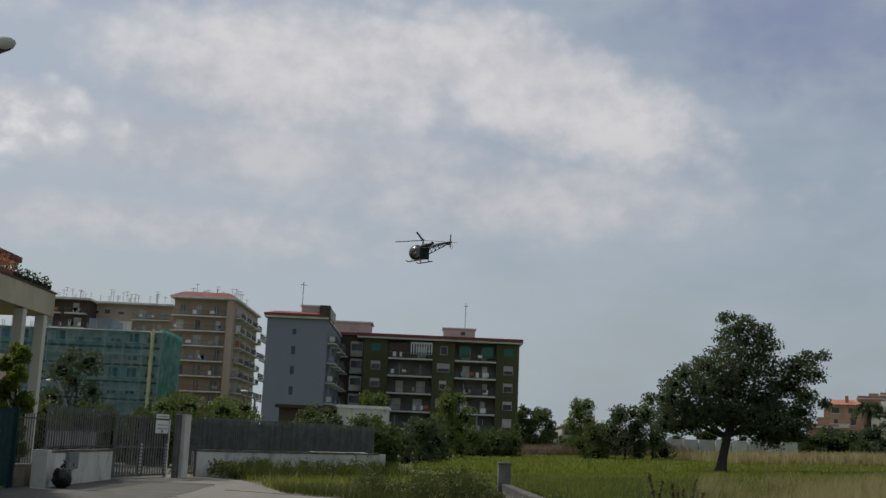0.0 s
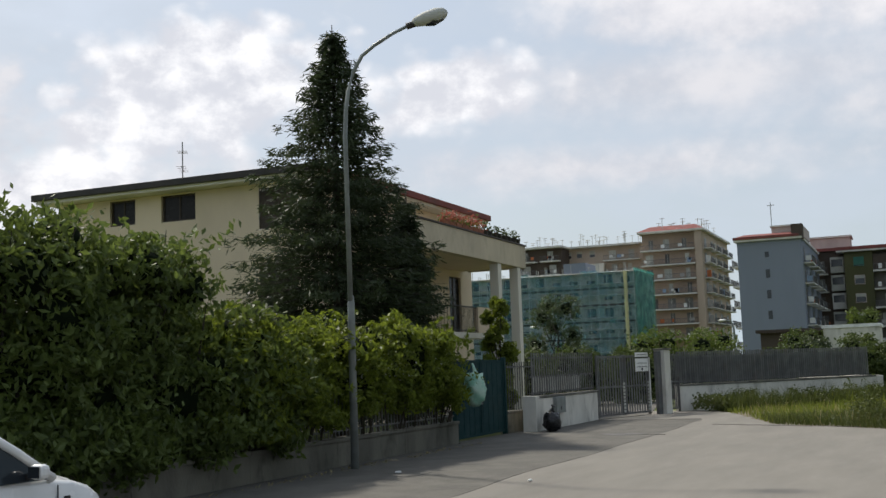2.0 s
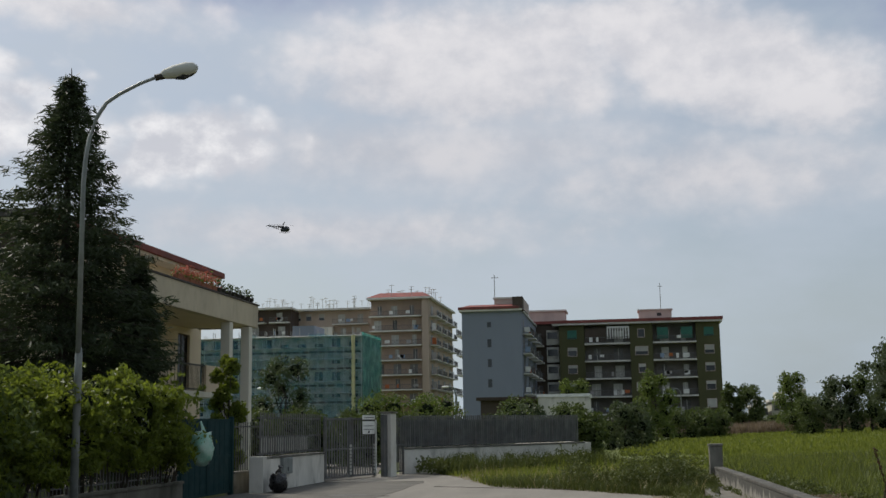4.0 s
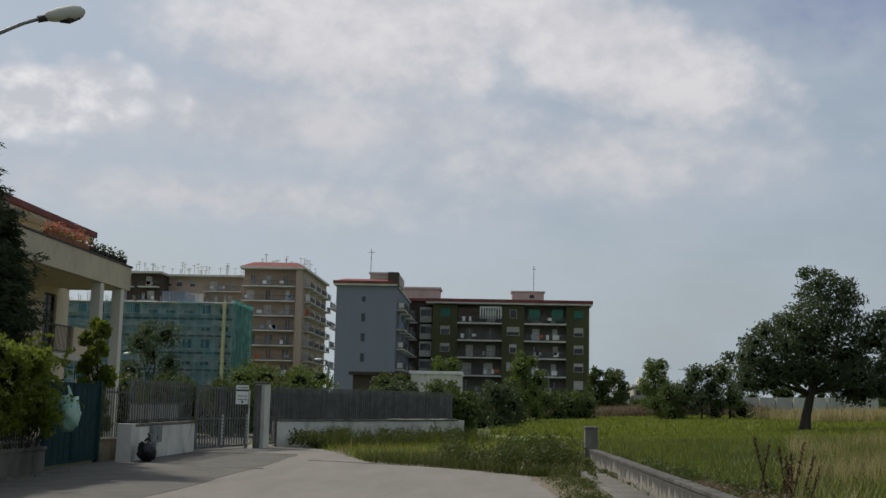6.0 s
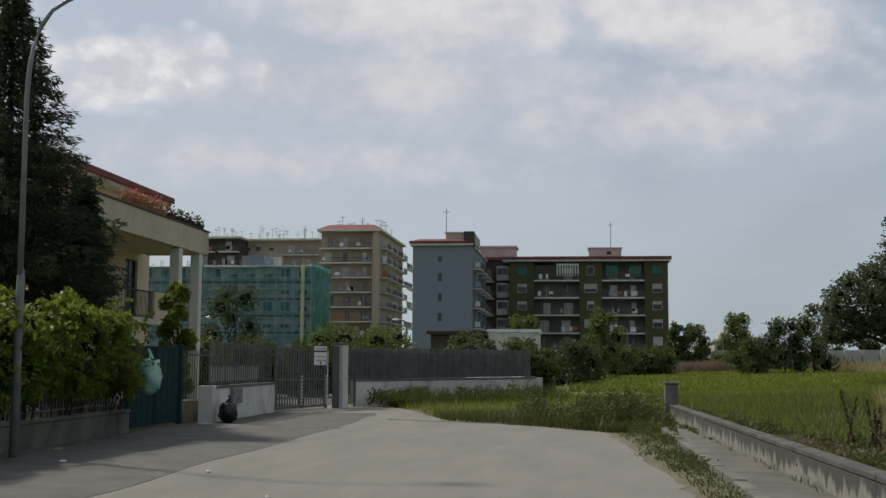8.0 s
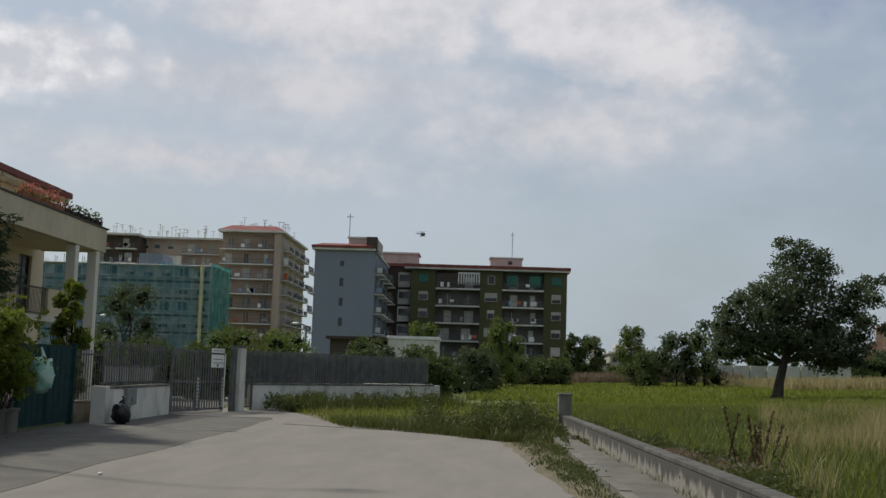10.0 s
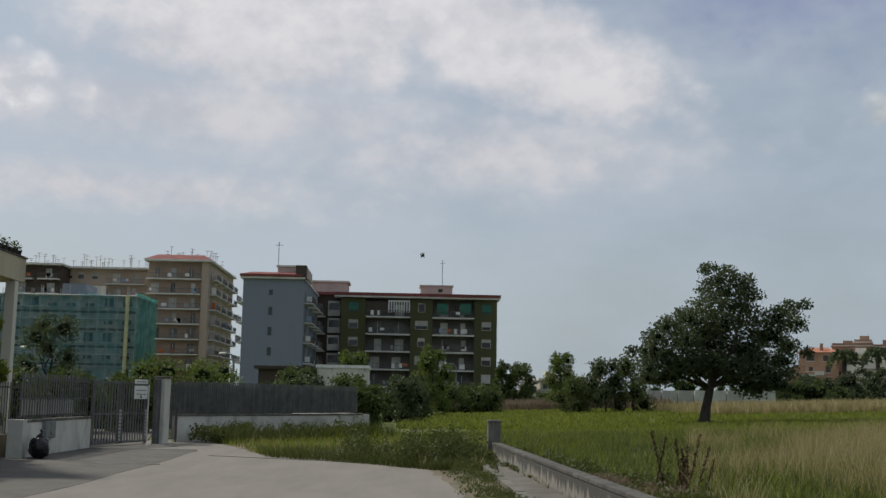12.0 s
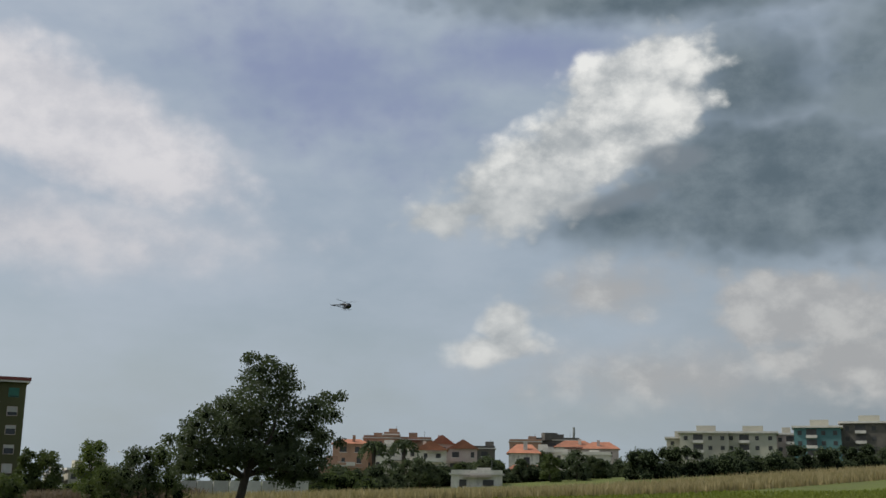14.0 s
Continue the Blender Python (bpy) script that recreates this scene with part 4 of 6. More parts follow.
# recessed dark link between the olive block and the blue one
link = thing("stair_block", "dark brown recessed stair block with enclosed balconies", "apartment block", at(-16.2, 203), "far blocks of flats")
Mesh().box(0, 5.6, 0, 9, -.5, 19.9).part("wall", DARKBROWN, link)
Mesh().box(-.2, 5.8, -.5, 9.2, 19.9, 20.4).part("roof_edge", REDEDGE, link)
Mesh().box(-.2, 6.4, 2, 8, 20.4, 22.4).part("stair_head", PINKWHITE, link)
Mesh().box(-.5, 6.7, 1.7, 8.3, 22.4, 22.7).part("stair_head_roof", SLAB, link)
for i, z in enumerate(H6):
    balcony(link, .3, 2.6, z, -1.3, 0)
    Mesh().box(3.1, 5.3, -1.2, 0, z, z + 2.7).part("glazed_bay", SHUTTERPALE if i % 3 else SLAB, link)
    Mesh().box(3.3, 5.1, -1.24, -1.2, z + 1.1, z + 2.3).part("pane", GLASS, link)

# blue-grey end block
blue = thing("apartment_block", "blue-grey block with a blank end wall and red roof edge", "apartment block", at(-24.3, 172), "far blocks of flats")
Mesh().box(0, 9.3, 0, 30, -.5, 19.4).part("wall", BLUEGREY, blue)
Mesh().box(-.4, 9.5, -.5, 30.2, 19.4, 19.7).part("roof", SLAB, blue)
Mesh().box(-.5, 9.1, -.6, 30.3, 19.703, 20.1).part("roof_edge", REDEDGE, blue)
rf = Mesh()
rf.v += [(-.3, -.4, 20.1), (8.9, -.4, 20.1), (8.9, 5, 20.1), (-.3, 5, 20.1), (1, 1.5, 20.6), (8.9, 1.5, 20.6)]
rf.f += [(0, 1, 5, 4), (1, 2, 5), (2, 3, 4, 5), (3, 0, 4)]
rf.part("roof", REDEDGE, blue)
Mesh().box(5.0, 9.6, 1.8, 12, 19.8, 21.5).part("stair_head", PINKWHITE, blue)
Mesh().box(4.8, 9.4, 1.6, 12.2, 21.5, 21.75).part("stair_head_roof", SLAB, blue)
Mesh().box(8.0, 9.62, -.02, 1.8, 19.4, 21.6).part("shaft", DARKBROWN, blue)
Mesh().tube([(5.0, 2.5, 21.5), (5.0, 2.5, 25.5)], .06, 5).tube([(4.5, 2.5, 25), (5.6, 2.5, 25)], .05, 4).part("aerial", GALV, blue)
for i, z in enumerate((3.6, 6.7, 9.8, 12.9, 16.0)):
    wb = Mesh().box(3.92, 4.68, -.05, .02, z + .8, z + (2.25 if i != 4 else 1.8)).part("window", BLUEGREY, blue)
    Mesh().box(4.0, 4.6, -.055, -.051, z + .9, z + (2.15 if i != 4 else 1.7)).part("pane", GLASS, wb)
for side, x, sx in (("right", 9.3, 1), ("left", 0, -1)):
    for z in H6:
        for k in range(3):
            y0 = 2.5 + k * 9
            s = Mesh().box(x, x + sx * 1.3, y0, y0 + 6, z - .2, z).part("balcony_slab", SLAB, blue)
            r = Mesh().box(x + sx * 1.24, x + sx * 1.3, y0, y0 + 6, z + .95, z + 1.02)
            for j in range(22):
                r.box(x + sx * 1.25, x + sx * 1.28, y0 + j * .28, y0 + .04 + j * .28, z, z + .95)
            for j in range(5):
                r.box(x + sx * j * .3 - .02, x + sx * j * .3 + .02, y0, y0 + .04, z, z + .95)
            r.part("railing", RAILGREY, s)
            Mesh().box(x, x + sx * .05, y0 + 1, y0 + 2.4, z + .02, z + 2.2).part("door", DOORDARK, s)
            if sx > 0:
                Mesh().box(x + .3, x + 1.1, y0 - .05, y0 - .02, z + .2, z + 1.0).part("laundry", random.choice(LINEN[:1] * 4 + LINEN[2:] * 2 + LINEN[1:2]), s)

# tan tower
tower = thing("apartment_tower", "tan nine-storey tower with long pale-edged balconies", "apartment block", at(-52.3, 230), "far blocks of flats")
TH = [0.3 + 3.1 * i for i in range(9)]
Mesh().box(0, 11.2, 1.5, 34, -.5, 28.6).part("wall", SHADEDTAN, tower)
Mesh().box(11.2, 12.6, .2, 34, -.5, 28.6).part("corner_pier", TAN, tower)
Mesh().box(-.6, 13.3, -.4, 34.5, 28.6, 29.0).part("roof", SLAB, tower)
rf = Mesh()
rf.v += [(-.6, -.4, 29), (13.3, -.4, 29), (13.3, 10, 29), (-.6, 10, 29), (1.5, 3, 30.3), (11, 3, 30.3)]
rf.f += [(0, 1, 5, 4), (1, 2, 5), (2, 3, 4, 5), (3, 0, 4)]
rf.part("roof", REDEDGE, tower)
for i, z in enumerate(TH):
    balcony(tower, -.2, 11.1, z, -.1, 1.5, rail_mat=RAILGREY)
    for k in range(4):
        y0 = 2.5 + k * 8
        s = Mesh().box(12.6, 14.1, y0, y0 + 5.6, z - .2, z).part("balcony_slab", SLAB, tower)
        r = Mesh().box(14.02, 14.1, y0, y0 + 5.6, z + .9, z + 1.0)
        for j in range(16):
            r.box(14.04, 14.08, y0 + j * .35, y0 + .05 + j * .35, z, z + .9)
        for j in range(5):
            r.box(12.7 + j * .3, 12.74 + j * .3, y0, y0 + .04, z, z + .9)
        r.part("railing", RAILGREY, s)
        Mesh().box(12.6, 12.66, y0 + 1, y0 + 3.4, z + .02, z + 2.2).part("door", DOORDARK, s)
        if random.random() < .6:
            Mesh().box(13, 13.9, y0 - .04, y0 - .01, z + .1, z + 1.5).part("laundry", random.choice(LINEN[:1] * 4 + LINEN[2:] * 2 + LINEN[1:2]), s)
rooftop_aerials(tower, 0, 12.5, 0, 30, 29, 26, 3.0)

# lower linked wing behind the scaffold, and the further one
wing = thing("apartment_wing", "tan eight-storey wing with balconies and rooftop aerials", "apartment block", at(-73.5, 242), "far blocks of flats")
Mesh().box(0, 18.5, 1.5, 12, -.5, 28.0).part("wall", TAN, wing)
Mesh().box(-.5, 18.6, -.3, 12.4, 28.0, 28.4).part("roof", SLAB, wing)
for i, z in enumerate(TH[4:]):
    balcony(wing, 9.8, 18, z - .2, -.1, 1.5)
    for u in (1.5, 4.0, 7.0):
        flat_window(wing, u, z + .8, 1.2, 1.4, 1.5)
pw = Mesh().box(3.5, 10, -.4, 1.4, 20.8, 24.2).part("enclosure", CREAMWHITE, wing, "pale enclosed veranda")
rooftop_aerials(wing, 0, 18, 0, 10, 28.4, 24, 2.6)
wing2 = thing("apartment_wing", "brown eight-storey corner wing with cluttered balconies", "apartment block", at(-82.5, 236), "far blocks of flats")
Mesh().box(0, 10.6, 1.5, 12, -.5, 27.9).part("wall", DARKBROWN, wing2)
Mesh().box(-.5, 11.2, -.4, 12.4, 27.9, 28.3).part("roof", SLAB, wing2)
for i, z in enumerate(TH[3:]):
    balcony(wing2, .4, 5.0, z, -.1, 1.5)
    balcony(wing2, 6.0, 10.4, z, -.1, 1.5)
rooftop_aerials(wing2, 0, 10, 0, 10, 28.3, 12, 2.4)

# block in scaffolding, wrapped in teal net
sb = thing("scaffolded_block", "block of flats wrapped in teal scaffold netting", "apartment block", at(-73.5, 190))
Mesh().box(-16, 28.6, 1.6, 16, -.5, 17.6).part("wall", PALEWALL, sb)
Mesh().box(-16.3, 28.8, 1.2, 16, 17.6, 18.0).part("roof", SLAB, sb)
Mesh().box(16.0, 20.0, 1.0, 8, 18.0, 19.8).part("stair_head", BLUEGREY, sb)
for i in range(6):
    z = .4 + 2.95 * i
    Mesh().box(-16, 28.6, 1.35, 1.6, z - .25, z + .1).part("string_course", DARKBROWN, sb)
    for j in range(-5, 9):
        flat_window(sb, 1.8 + j * 3.15, z + .8, 1.5, 1.5, 1.6)
POLE = material("scaffold_pole", (0.45, 0.46, 0.44), (0.33, 0.34, 0.33), 2, 0.6, 0.2)
sc = Mesh()
for j in range(-10, 19):
    for y in (.1, 1.1):
        sc.tube([(j * 1.6, y, -.2), (j * 1.6, y, 18.4 + .5 * (j % 3))], .06, 4)
for i in range(9):
    z = 2.0 * i + 1.8
    for y in (.1, 1.1):
        sc.tube([(-16, y, z), (28.9, y, z)], .065, 4)
sc.part("scaffold", POLE, sb)
pk = Mesh()
for i in range(9):
    pk.box(-16, 28.8, .15, 1.05, 2.0 * i + 1.7, 2.0 * i + 1.78)
pk.part("planks", SLAB, sb)


def net_material(name, colour, cover):
    m = bpy.data.materials.new(name)
    m.use_nodes = True
    k = Nodes(m.node_tree)
    out, df, tl, tp, m1, m2 = (k.add("ShaderNode" + n) for n in ("OutputMaterial", "BsdfDiffuse", "BsdfTranslucent", "BsdfTransparent", "MixShader", "MixShader"))
    geo = k.add("ShaderNodeNewGeometry")
    v = k.ramp(k.noise(geo.outputs["Position"], .35, 5), .3, .7)
    col = k.mix(v, rgb(*colour), rgb(*[c * .7 for c in colour]))
    k.link(col, df.inputs[0])
    k.link(col, tl.inputs[0])
    m1.inputs[0].default_value = .4
    k.link(k.ramp(k.noise(geo.outputs["Position"], .6, 5), .3, .7, cover - .12, cover + .12), m2.inputs[0])
    for a, b in ((df.outputs[0], m1.inputs[1]), (tl.outputs[0], m1.inputs[2]), (tp.outputs[0], m2.inputs[1]), (m1.outputs[0], m2.inputs[2]), (m2.outputs[0], out.inputs[0])):
        k.link(a, b)
    return m


NET = net_material("teal_net", (0.15, 0.43, 0.51), .18)
NETGREEN = net_material("green_net", (0.06, 0.40, 0.34), .33)
YELLOW = material("yellow_chute", (0.55, 0.51, 0.28), (0.42, 0.41, 0.24), 1, 0.7)
for j in range(-5, 9):
    for i in range(3):
        b = random.uniform(-.04, .04)
        n = Mesh().box(j * 3.2 + .03, j * 3.2 + 3.17, .0 + b, .03 + b, i * 6 + .1, i * 6 + 5.95 + (.0 if i < 2 else random.uniform(-.5, .3)))
        n.part("net", NET, sb)
Mesh().box(28.85, 28.9, .1, 16, 0, 18.4).part("net", NETGREEN, sb)
ch = Mesh()
for i in range(17):
    ch.tube([(27.4, -.25, i * 1.05), (27.4, -.25, i * 1.05 + 1.0)], [.28, .36], 10)
ch.part("rubble_chute", YELLOW, sb, "yellow segmented rubble chute")

# low sheds beyond the boundary wall
shed = thing("shed", "long brown shed with a rusty flat roof", "shed", at(-11.2, 90))
Mesh().box(0, 4.3, 0, 6, -.3, 3.7).part("wall", DARKBROWN, shed)
Mesh().box(-.3, 4.5, -.5, 6.3, 3.7, 3.95).part("roof", DARKWOOD, shed)
Mesh().box(1.6, 2.6, -.04, 0, 1.8, 2.9).part("window", SHUTTERPALE, shed)
gar = thing("shed", "white rendered low shed", "shed", at(-6.6, 91))
Mesh().box(0, 4.1, 0, 6, -.3, 3.9).part("wall", WHITEWALL, gar)
Mesh().box(-.1, 4.2, -.1, 6.1, 3.9, 4.15).part("roof", WHITE, gar)

# ---- trees, hedge, shrubs ----
def lump_points(lumps, n, seed, inner=0.6, low=-0.9):
    """Places for leaves in the outer shell of uneven lumps (x, y, z, rx, ry, rz)."""
    r = np.random.RandomState(seed)
    w = np.array([l[3] * l[4] + l[4] * l[5] + l[3] * l[5] for l in lumps])
    which = r.choice(len(lumps), n, p=w / w.sum())
    d = r.normal(size=(n, 3))
    d /= np.linalg.norm(d, axis=1)[:, None]
    d[:, 2] = np.where(d[:, 2] < low, -d[:, 2], d[:, 2])
    L = np.array(lumps)[which]
    ph = L[:, :1] * 3.1 + L[:, 1:2] * 1.7
    bump = 1 + 0.16 * np.sin(d[:, :1] * 7 + ph) * np.sin(d[:, 1:2] * 8 + ph * 2) + 0.12 * np.sin(d[:, 2:3] * 9 + ph)
    k = r.uniform(inner ** 3, 1.0, (n, 1)) ** (1 / 3) * bump + r.normal(size=(n, 1)) * 0.05
    return L[:, :3] + d * L[:, 3:] * k


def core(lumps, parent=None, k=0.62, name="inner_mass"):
    """Filler lumps inside the leaves, coloured near black for the shade there."""
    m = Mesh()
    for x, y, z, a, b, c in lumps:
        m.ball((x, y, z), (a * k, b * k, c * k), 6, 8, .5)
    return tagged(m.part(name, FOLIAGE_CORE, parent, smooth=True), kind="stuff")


def tree(name, label, x, y, height, radius, mat, n, size, seed, trunk=0.16, clear=0.25, lumps=9, tall=1.0, group=""):
    """A tapered trunk, forking limbs and an uneven crown of single leaves."""
    r = random.Random(seed)
    z0 = ground_z(x, y) - .05
    t = thing(name, label, "tree", at(x, y, z0), group)
    m = Mesh()
    top = height * .8
    bend = [Vector((r.uniform(-.08, .08) * height * k, r.uniform(-.08, .08) * height * k, top * k)) for k in (0, .25, .5, .75, 1)]
    bend[0] = Vector((0, 0, -.1))
    m.tube(bend, [trunk * height / 8 * k for k in (1.25, .95, .75, .5, .15)], 8)
    blobs = []
    for i in range(lumps):
        k = clear + (1 - clear) * (i + .5) / lumps
        a = i * 2.4 + r.uniform(-.4, .4)
        prof = math.sin(math.pi * min(1, .18 + .8 * (k - clear) / (1 - clear) * .95)) ** .7
        rr = radius * prof * r.uniform(.45, .75)
        s = radius * r.uniform(.38, .6) * (0.6 + .4 * prof)
        c = Vector((math.cos(a) * rr, math.sin(a) * rr, min(height - s * .85 * tall, height * k)))
        blobs.append((*c, s, s, s * .85 * tall))
        b = bend[1].lerp(bend[4], max(0, k - .35))
        m.tube([b, b.lerp(c, .55) + Vector((0, 0, -.05 * height * .3)), c], [trunk * height / 22, trunk * height / 35, .01], 5)
    m.part("trunk", BARK, t, smooth=True)
    leaves("crown", mat, lump_points(blobs, n, seed, .45), size, t, seed)
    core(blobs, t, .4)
    return t


def build_hedge():
    r = random.Random(4)
    lumps = []
    y = 14.2
    while y < 23.3:
        top = 2.42 + .3 * math.sin((y - 17) * .55) + r.uniform(-.2, .2)
        for k in range(4):
            rz = r.uniform(.25, .6)
            lumps.append((-9.9 + r.uniform(-.4, .45) - .06 * k, y + r.uniform(-.35, .35), max(.85 if y < 18 else 1.28, top - rz - k * r.uniform(.25, .55)), r.uniform(.28, .65), r.uniform(.3, .7), rz))
        if y < 17.5:
            lumps.append((-9.75 + r.uniform(-.2, .25), y, .95 + r.uniform(-.1, .2), .5, .6, .45))
        y += .55
    h = thing("hedge", "overgrown yellow-green climbing hedge with white blossom", "hedge", at(0, 0))
    leaves("foliage", LEAF_HEDGE, [p for p in lump_points(lumps, 105000, 5, .55) if p[2] > .78 + .22 * math.sin(p[1] * 2.3) + .12 * math.sin(p[1] * 7)
                                   and math.sin(p[1] * 2.9 + p[2] * 2.1) * math.sin(p[2] * 4.3 - p[1] * 1.7 + p[0] * 3) < .42], .092, h, 6, .6, long=1.45)
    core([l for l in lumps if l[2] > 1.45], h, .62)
    st = Mesh()
    for i in range(60):
        yy = r.uniform(14.2, 24)
        st.tube([(-9.85, yy, .3), (-9.85 + r.uniform(-.3, .3), yy + r.uniform(-.3, .3), 1.1), (-9.8 + r.uniform(-.4, .5), yy + r.uniform(-.7, .7), r.uniform(1.6, 2.3))],
                [.025, .018, .006], 5)
    tagged(st.part("stemwork", BARK, h), kind="stuff")
    bl = [p for p in lump_points(lumps, 2200, 9, .9) if p[1] > 18 and p[2] > 1.5][:420]
    leaves("blossom", leaf_material("white_petal", (.55, .55, .5), (.75, .75, .7), .3), bl, .075, h, 8)
    # long arching shoots
    pts = []
    for i in range(300):
        p = Vector((-9.6 + r.uniform(-.3, .4), r.uniform(14.0, 23.9), r.uniform(1.2, 2.6)))
        d = Vector((r.uniform(-.1, .8), r.uniform(-.8, .8), r.uniform(-.2, .75)))
        for j in range(26):
            q = p + d * (j / 26 * .8) + Vector((0, 0, -.35 * (j / 26) ** 2))
            pts.append(q + Vector((r.gauss(0, .035), r.gauss(0, .035), r.gauss(0, .03))))
    tagged(leaves("shoot_leaves", LEAF_HEDGE, [p for p in pts if p.z > .85], .085, h, 12, .5, long=1.4), kind="stuff")


build_hedge()


def build_shrub():
    r = random.Random(8)
    lumps = []
    for i in range(39):
        y = 3.5 + i * .33
        top = 3.75 + .25 * math.sin(i * .9) + r.uniform(-.15, .15)
        top -= .42 * max(0.0, y - 13.0)
        for k in range(4):
            s = r.uniform(.5, .85)
            lumps.append((-10.1 + r.uniform(-.5, .45), y + r.uniform(-.3, .3), max(.75, top - s - k * .85), s, s, s * .9))
    for i in range(22):
        y = 5.5 + i * .42
        s = r.uniform(.45, .7)
        lumps.append((-9.45 + r.uniform(-.15, .2) - .025 * i, y, r.uniform(.55, 1.25), s, s, s * .9))
    h = thing("shrub", "tall dense dark green broad-leaved shrub", "shrub", at(0, 0))
    leaves("foliage", LEAF_SHRUB, [p for p in lump_points(lumps, 125000, 15, .6) if p[2] > (.25 if p[1] < 13 else .5) + .2 * math.sin(p[1] * 3)
                                   and math.sin(p[1] * 2.1 + p[2] * 1.7) * math.sin(p[2] * 3.3 - p[1] * 1.9 + p[0] * 2) < .66], .115, h, 16, .7, long=1.3)
    core([l for l in lumps if l[2] > 1.3], h, .5)
    st = Mesh()
    for i in range(60):
        yy = r.uniform(3.5, 14.2)
        st.tube([(-9.95, yy, .3), (-9.9 + r.uniform(-.3, .3), yy + r.uniform(-.3, .3), 1.6), (-9.9 + r.uniform(-.5, .5), yy + r.uniform(-.6, .6), r.uniform(2.6, 3.9))],
                [.035, .025, .006], 5)
    tagged(st.part("stemwork", BARK, h), kind="stuff")
    pts = []
    for i in range(260):
        p = Vector((-9.9 + r.uniform(-.5, .5), r.uniform(4, 14.3), r.uniform(1.6, 3.75)))
        d = Vector((r.uniform(-.2, .75), r.uniform(-.5, .6), r.uniform(-.1, .6)))
        for j in range(14):
            pts.append(p + d * (j / 14) + Vector((r.gauss(0, .05), r.gauss(0, .05), r.gauss(0, .04))))
    tagged(leaves("shoot_leaves", LEAF_SHRUB, pts, .11, h, 22, .7, long=1.3), kind="stuff")


build_shrub()


def build_spruce(x, y, H, wide, seed, label):
    r = random.Random(seed)
    t = thing("spruce", label, "tree", at(x, y))
    tr = Mesh().tube([(0, 0, -.1), (.03, 0, H * .36), (0, .04, H * .72), (0, 0, H)], [.2, .15, .08, .012], 8)
    needles = []
    br = Mesh()
    z = .9
    while z < H - .15:
        k = z / H
        R = min(wide, wide * 1.72 * (1 - k)) + .1 * (1 if z > 2 else .8)
        cnt = 11 if z < 7 else 8
        ph = r.uniform(0, 6.28)
        for i in range(cnt):
            a = ph + 6.283 * i / cnt + r.uniform(-.25, .25)
            L = R * r.uniform(.62, 1.18)
            up = .34 * k + r.uniform(-.1, .1)
            d = Vector((math.cos(a), math.sin(a), 0))
            pts = []
            for j in range(6):
                s = j / 5
                pts.append(Vector((0, 0, z)) + d * (L * s) + Vector((0, 0, L * (up * s - .42 * s * s + .22 * s ** 4))))
            br.tube(pts, [.03 * (1 - k) + .006] + [.02 * (1 - k) + .004] * 3 + [.006, .003], 4, False)
            side = Vector((-d.y, d.x, 0))
            n = int(24 * L) + 7
            for j in range(n):
                s = r.uniform(.12, 1.0)
                q = pts[0].lerp(pts[5], s) + Vector((0, 0, L * (up * s - .42 * s * s + .22 * s ** 4) - s * (pts[5].z - pts[0].z)))
                w = .34 * L * (1.05 - s) + .05
                o = r.uniform(-1, 1)
                base = q + side * o * w
                for m in range(3):
                    needles.append(base + Vector((r.gauss(0, .05), r.gauss(0, .05), -abs(r.gauss(0, .10)) - .05 * m)) + d * abs(o) * w * .5)
        z += .26 if z < 8 else .2
    tr.part("trunk", BARK, t, smooth=True)
    tagged(br.part("branchwork", BARK, t), kind="stuff")
    # needle sprays point outward and droop
    c = np.array([tuple(v) for v in needles])
    q = np.random.RandomState(3)
    n = len(c)
    out = c.copy()
    out[:, 2] = 0
    out /= np.linalg.norm(out, axis=1)[:, None] + 1e-6
    d = out * .8 + q.normal(size=(n, 3)) * .45 + np.array((0, 0, -.25))
    d /= np.linalg.norm(d, axis=1)[:, None]
    e = np.cross(d, q.normal(size=(n, 3)))
    e /= np.linalg.norm(e, axis=1)[:, None]
    s = q.uniform(.12, .27, (n, 1))
    v = np.empty((n, 4, 3))
    v[:, 0], v[:, 1], v[:, 2], v[:, 3] = c - d * s * .5, c + e * s * .10, c + d * s * .6, c - e * s * .10
    me = bpy.data.meshes.new("needles")
    me.from_pydata(v.reshape(-1, 3).tolist(), [], (np.arange(n)[:, None] * 4 + np.array([[0, 1, 2, 3]])).tolist())
    me.materials.append(NEEDLE)
    o = new("needles", me)
    o.parent = t


build_spruce(-13.95, 26.2, 11.25, 2.8, 3, "tall dark green spruce with drooping ragged branches")
build_spruce(-12.7, 28.0, 6.75, 0.95, 13, "shorter dark spruce beside the tall one")


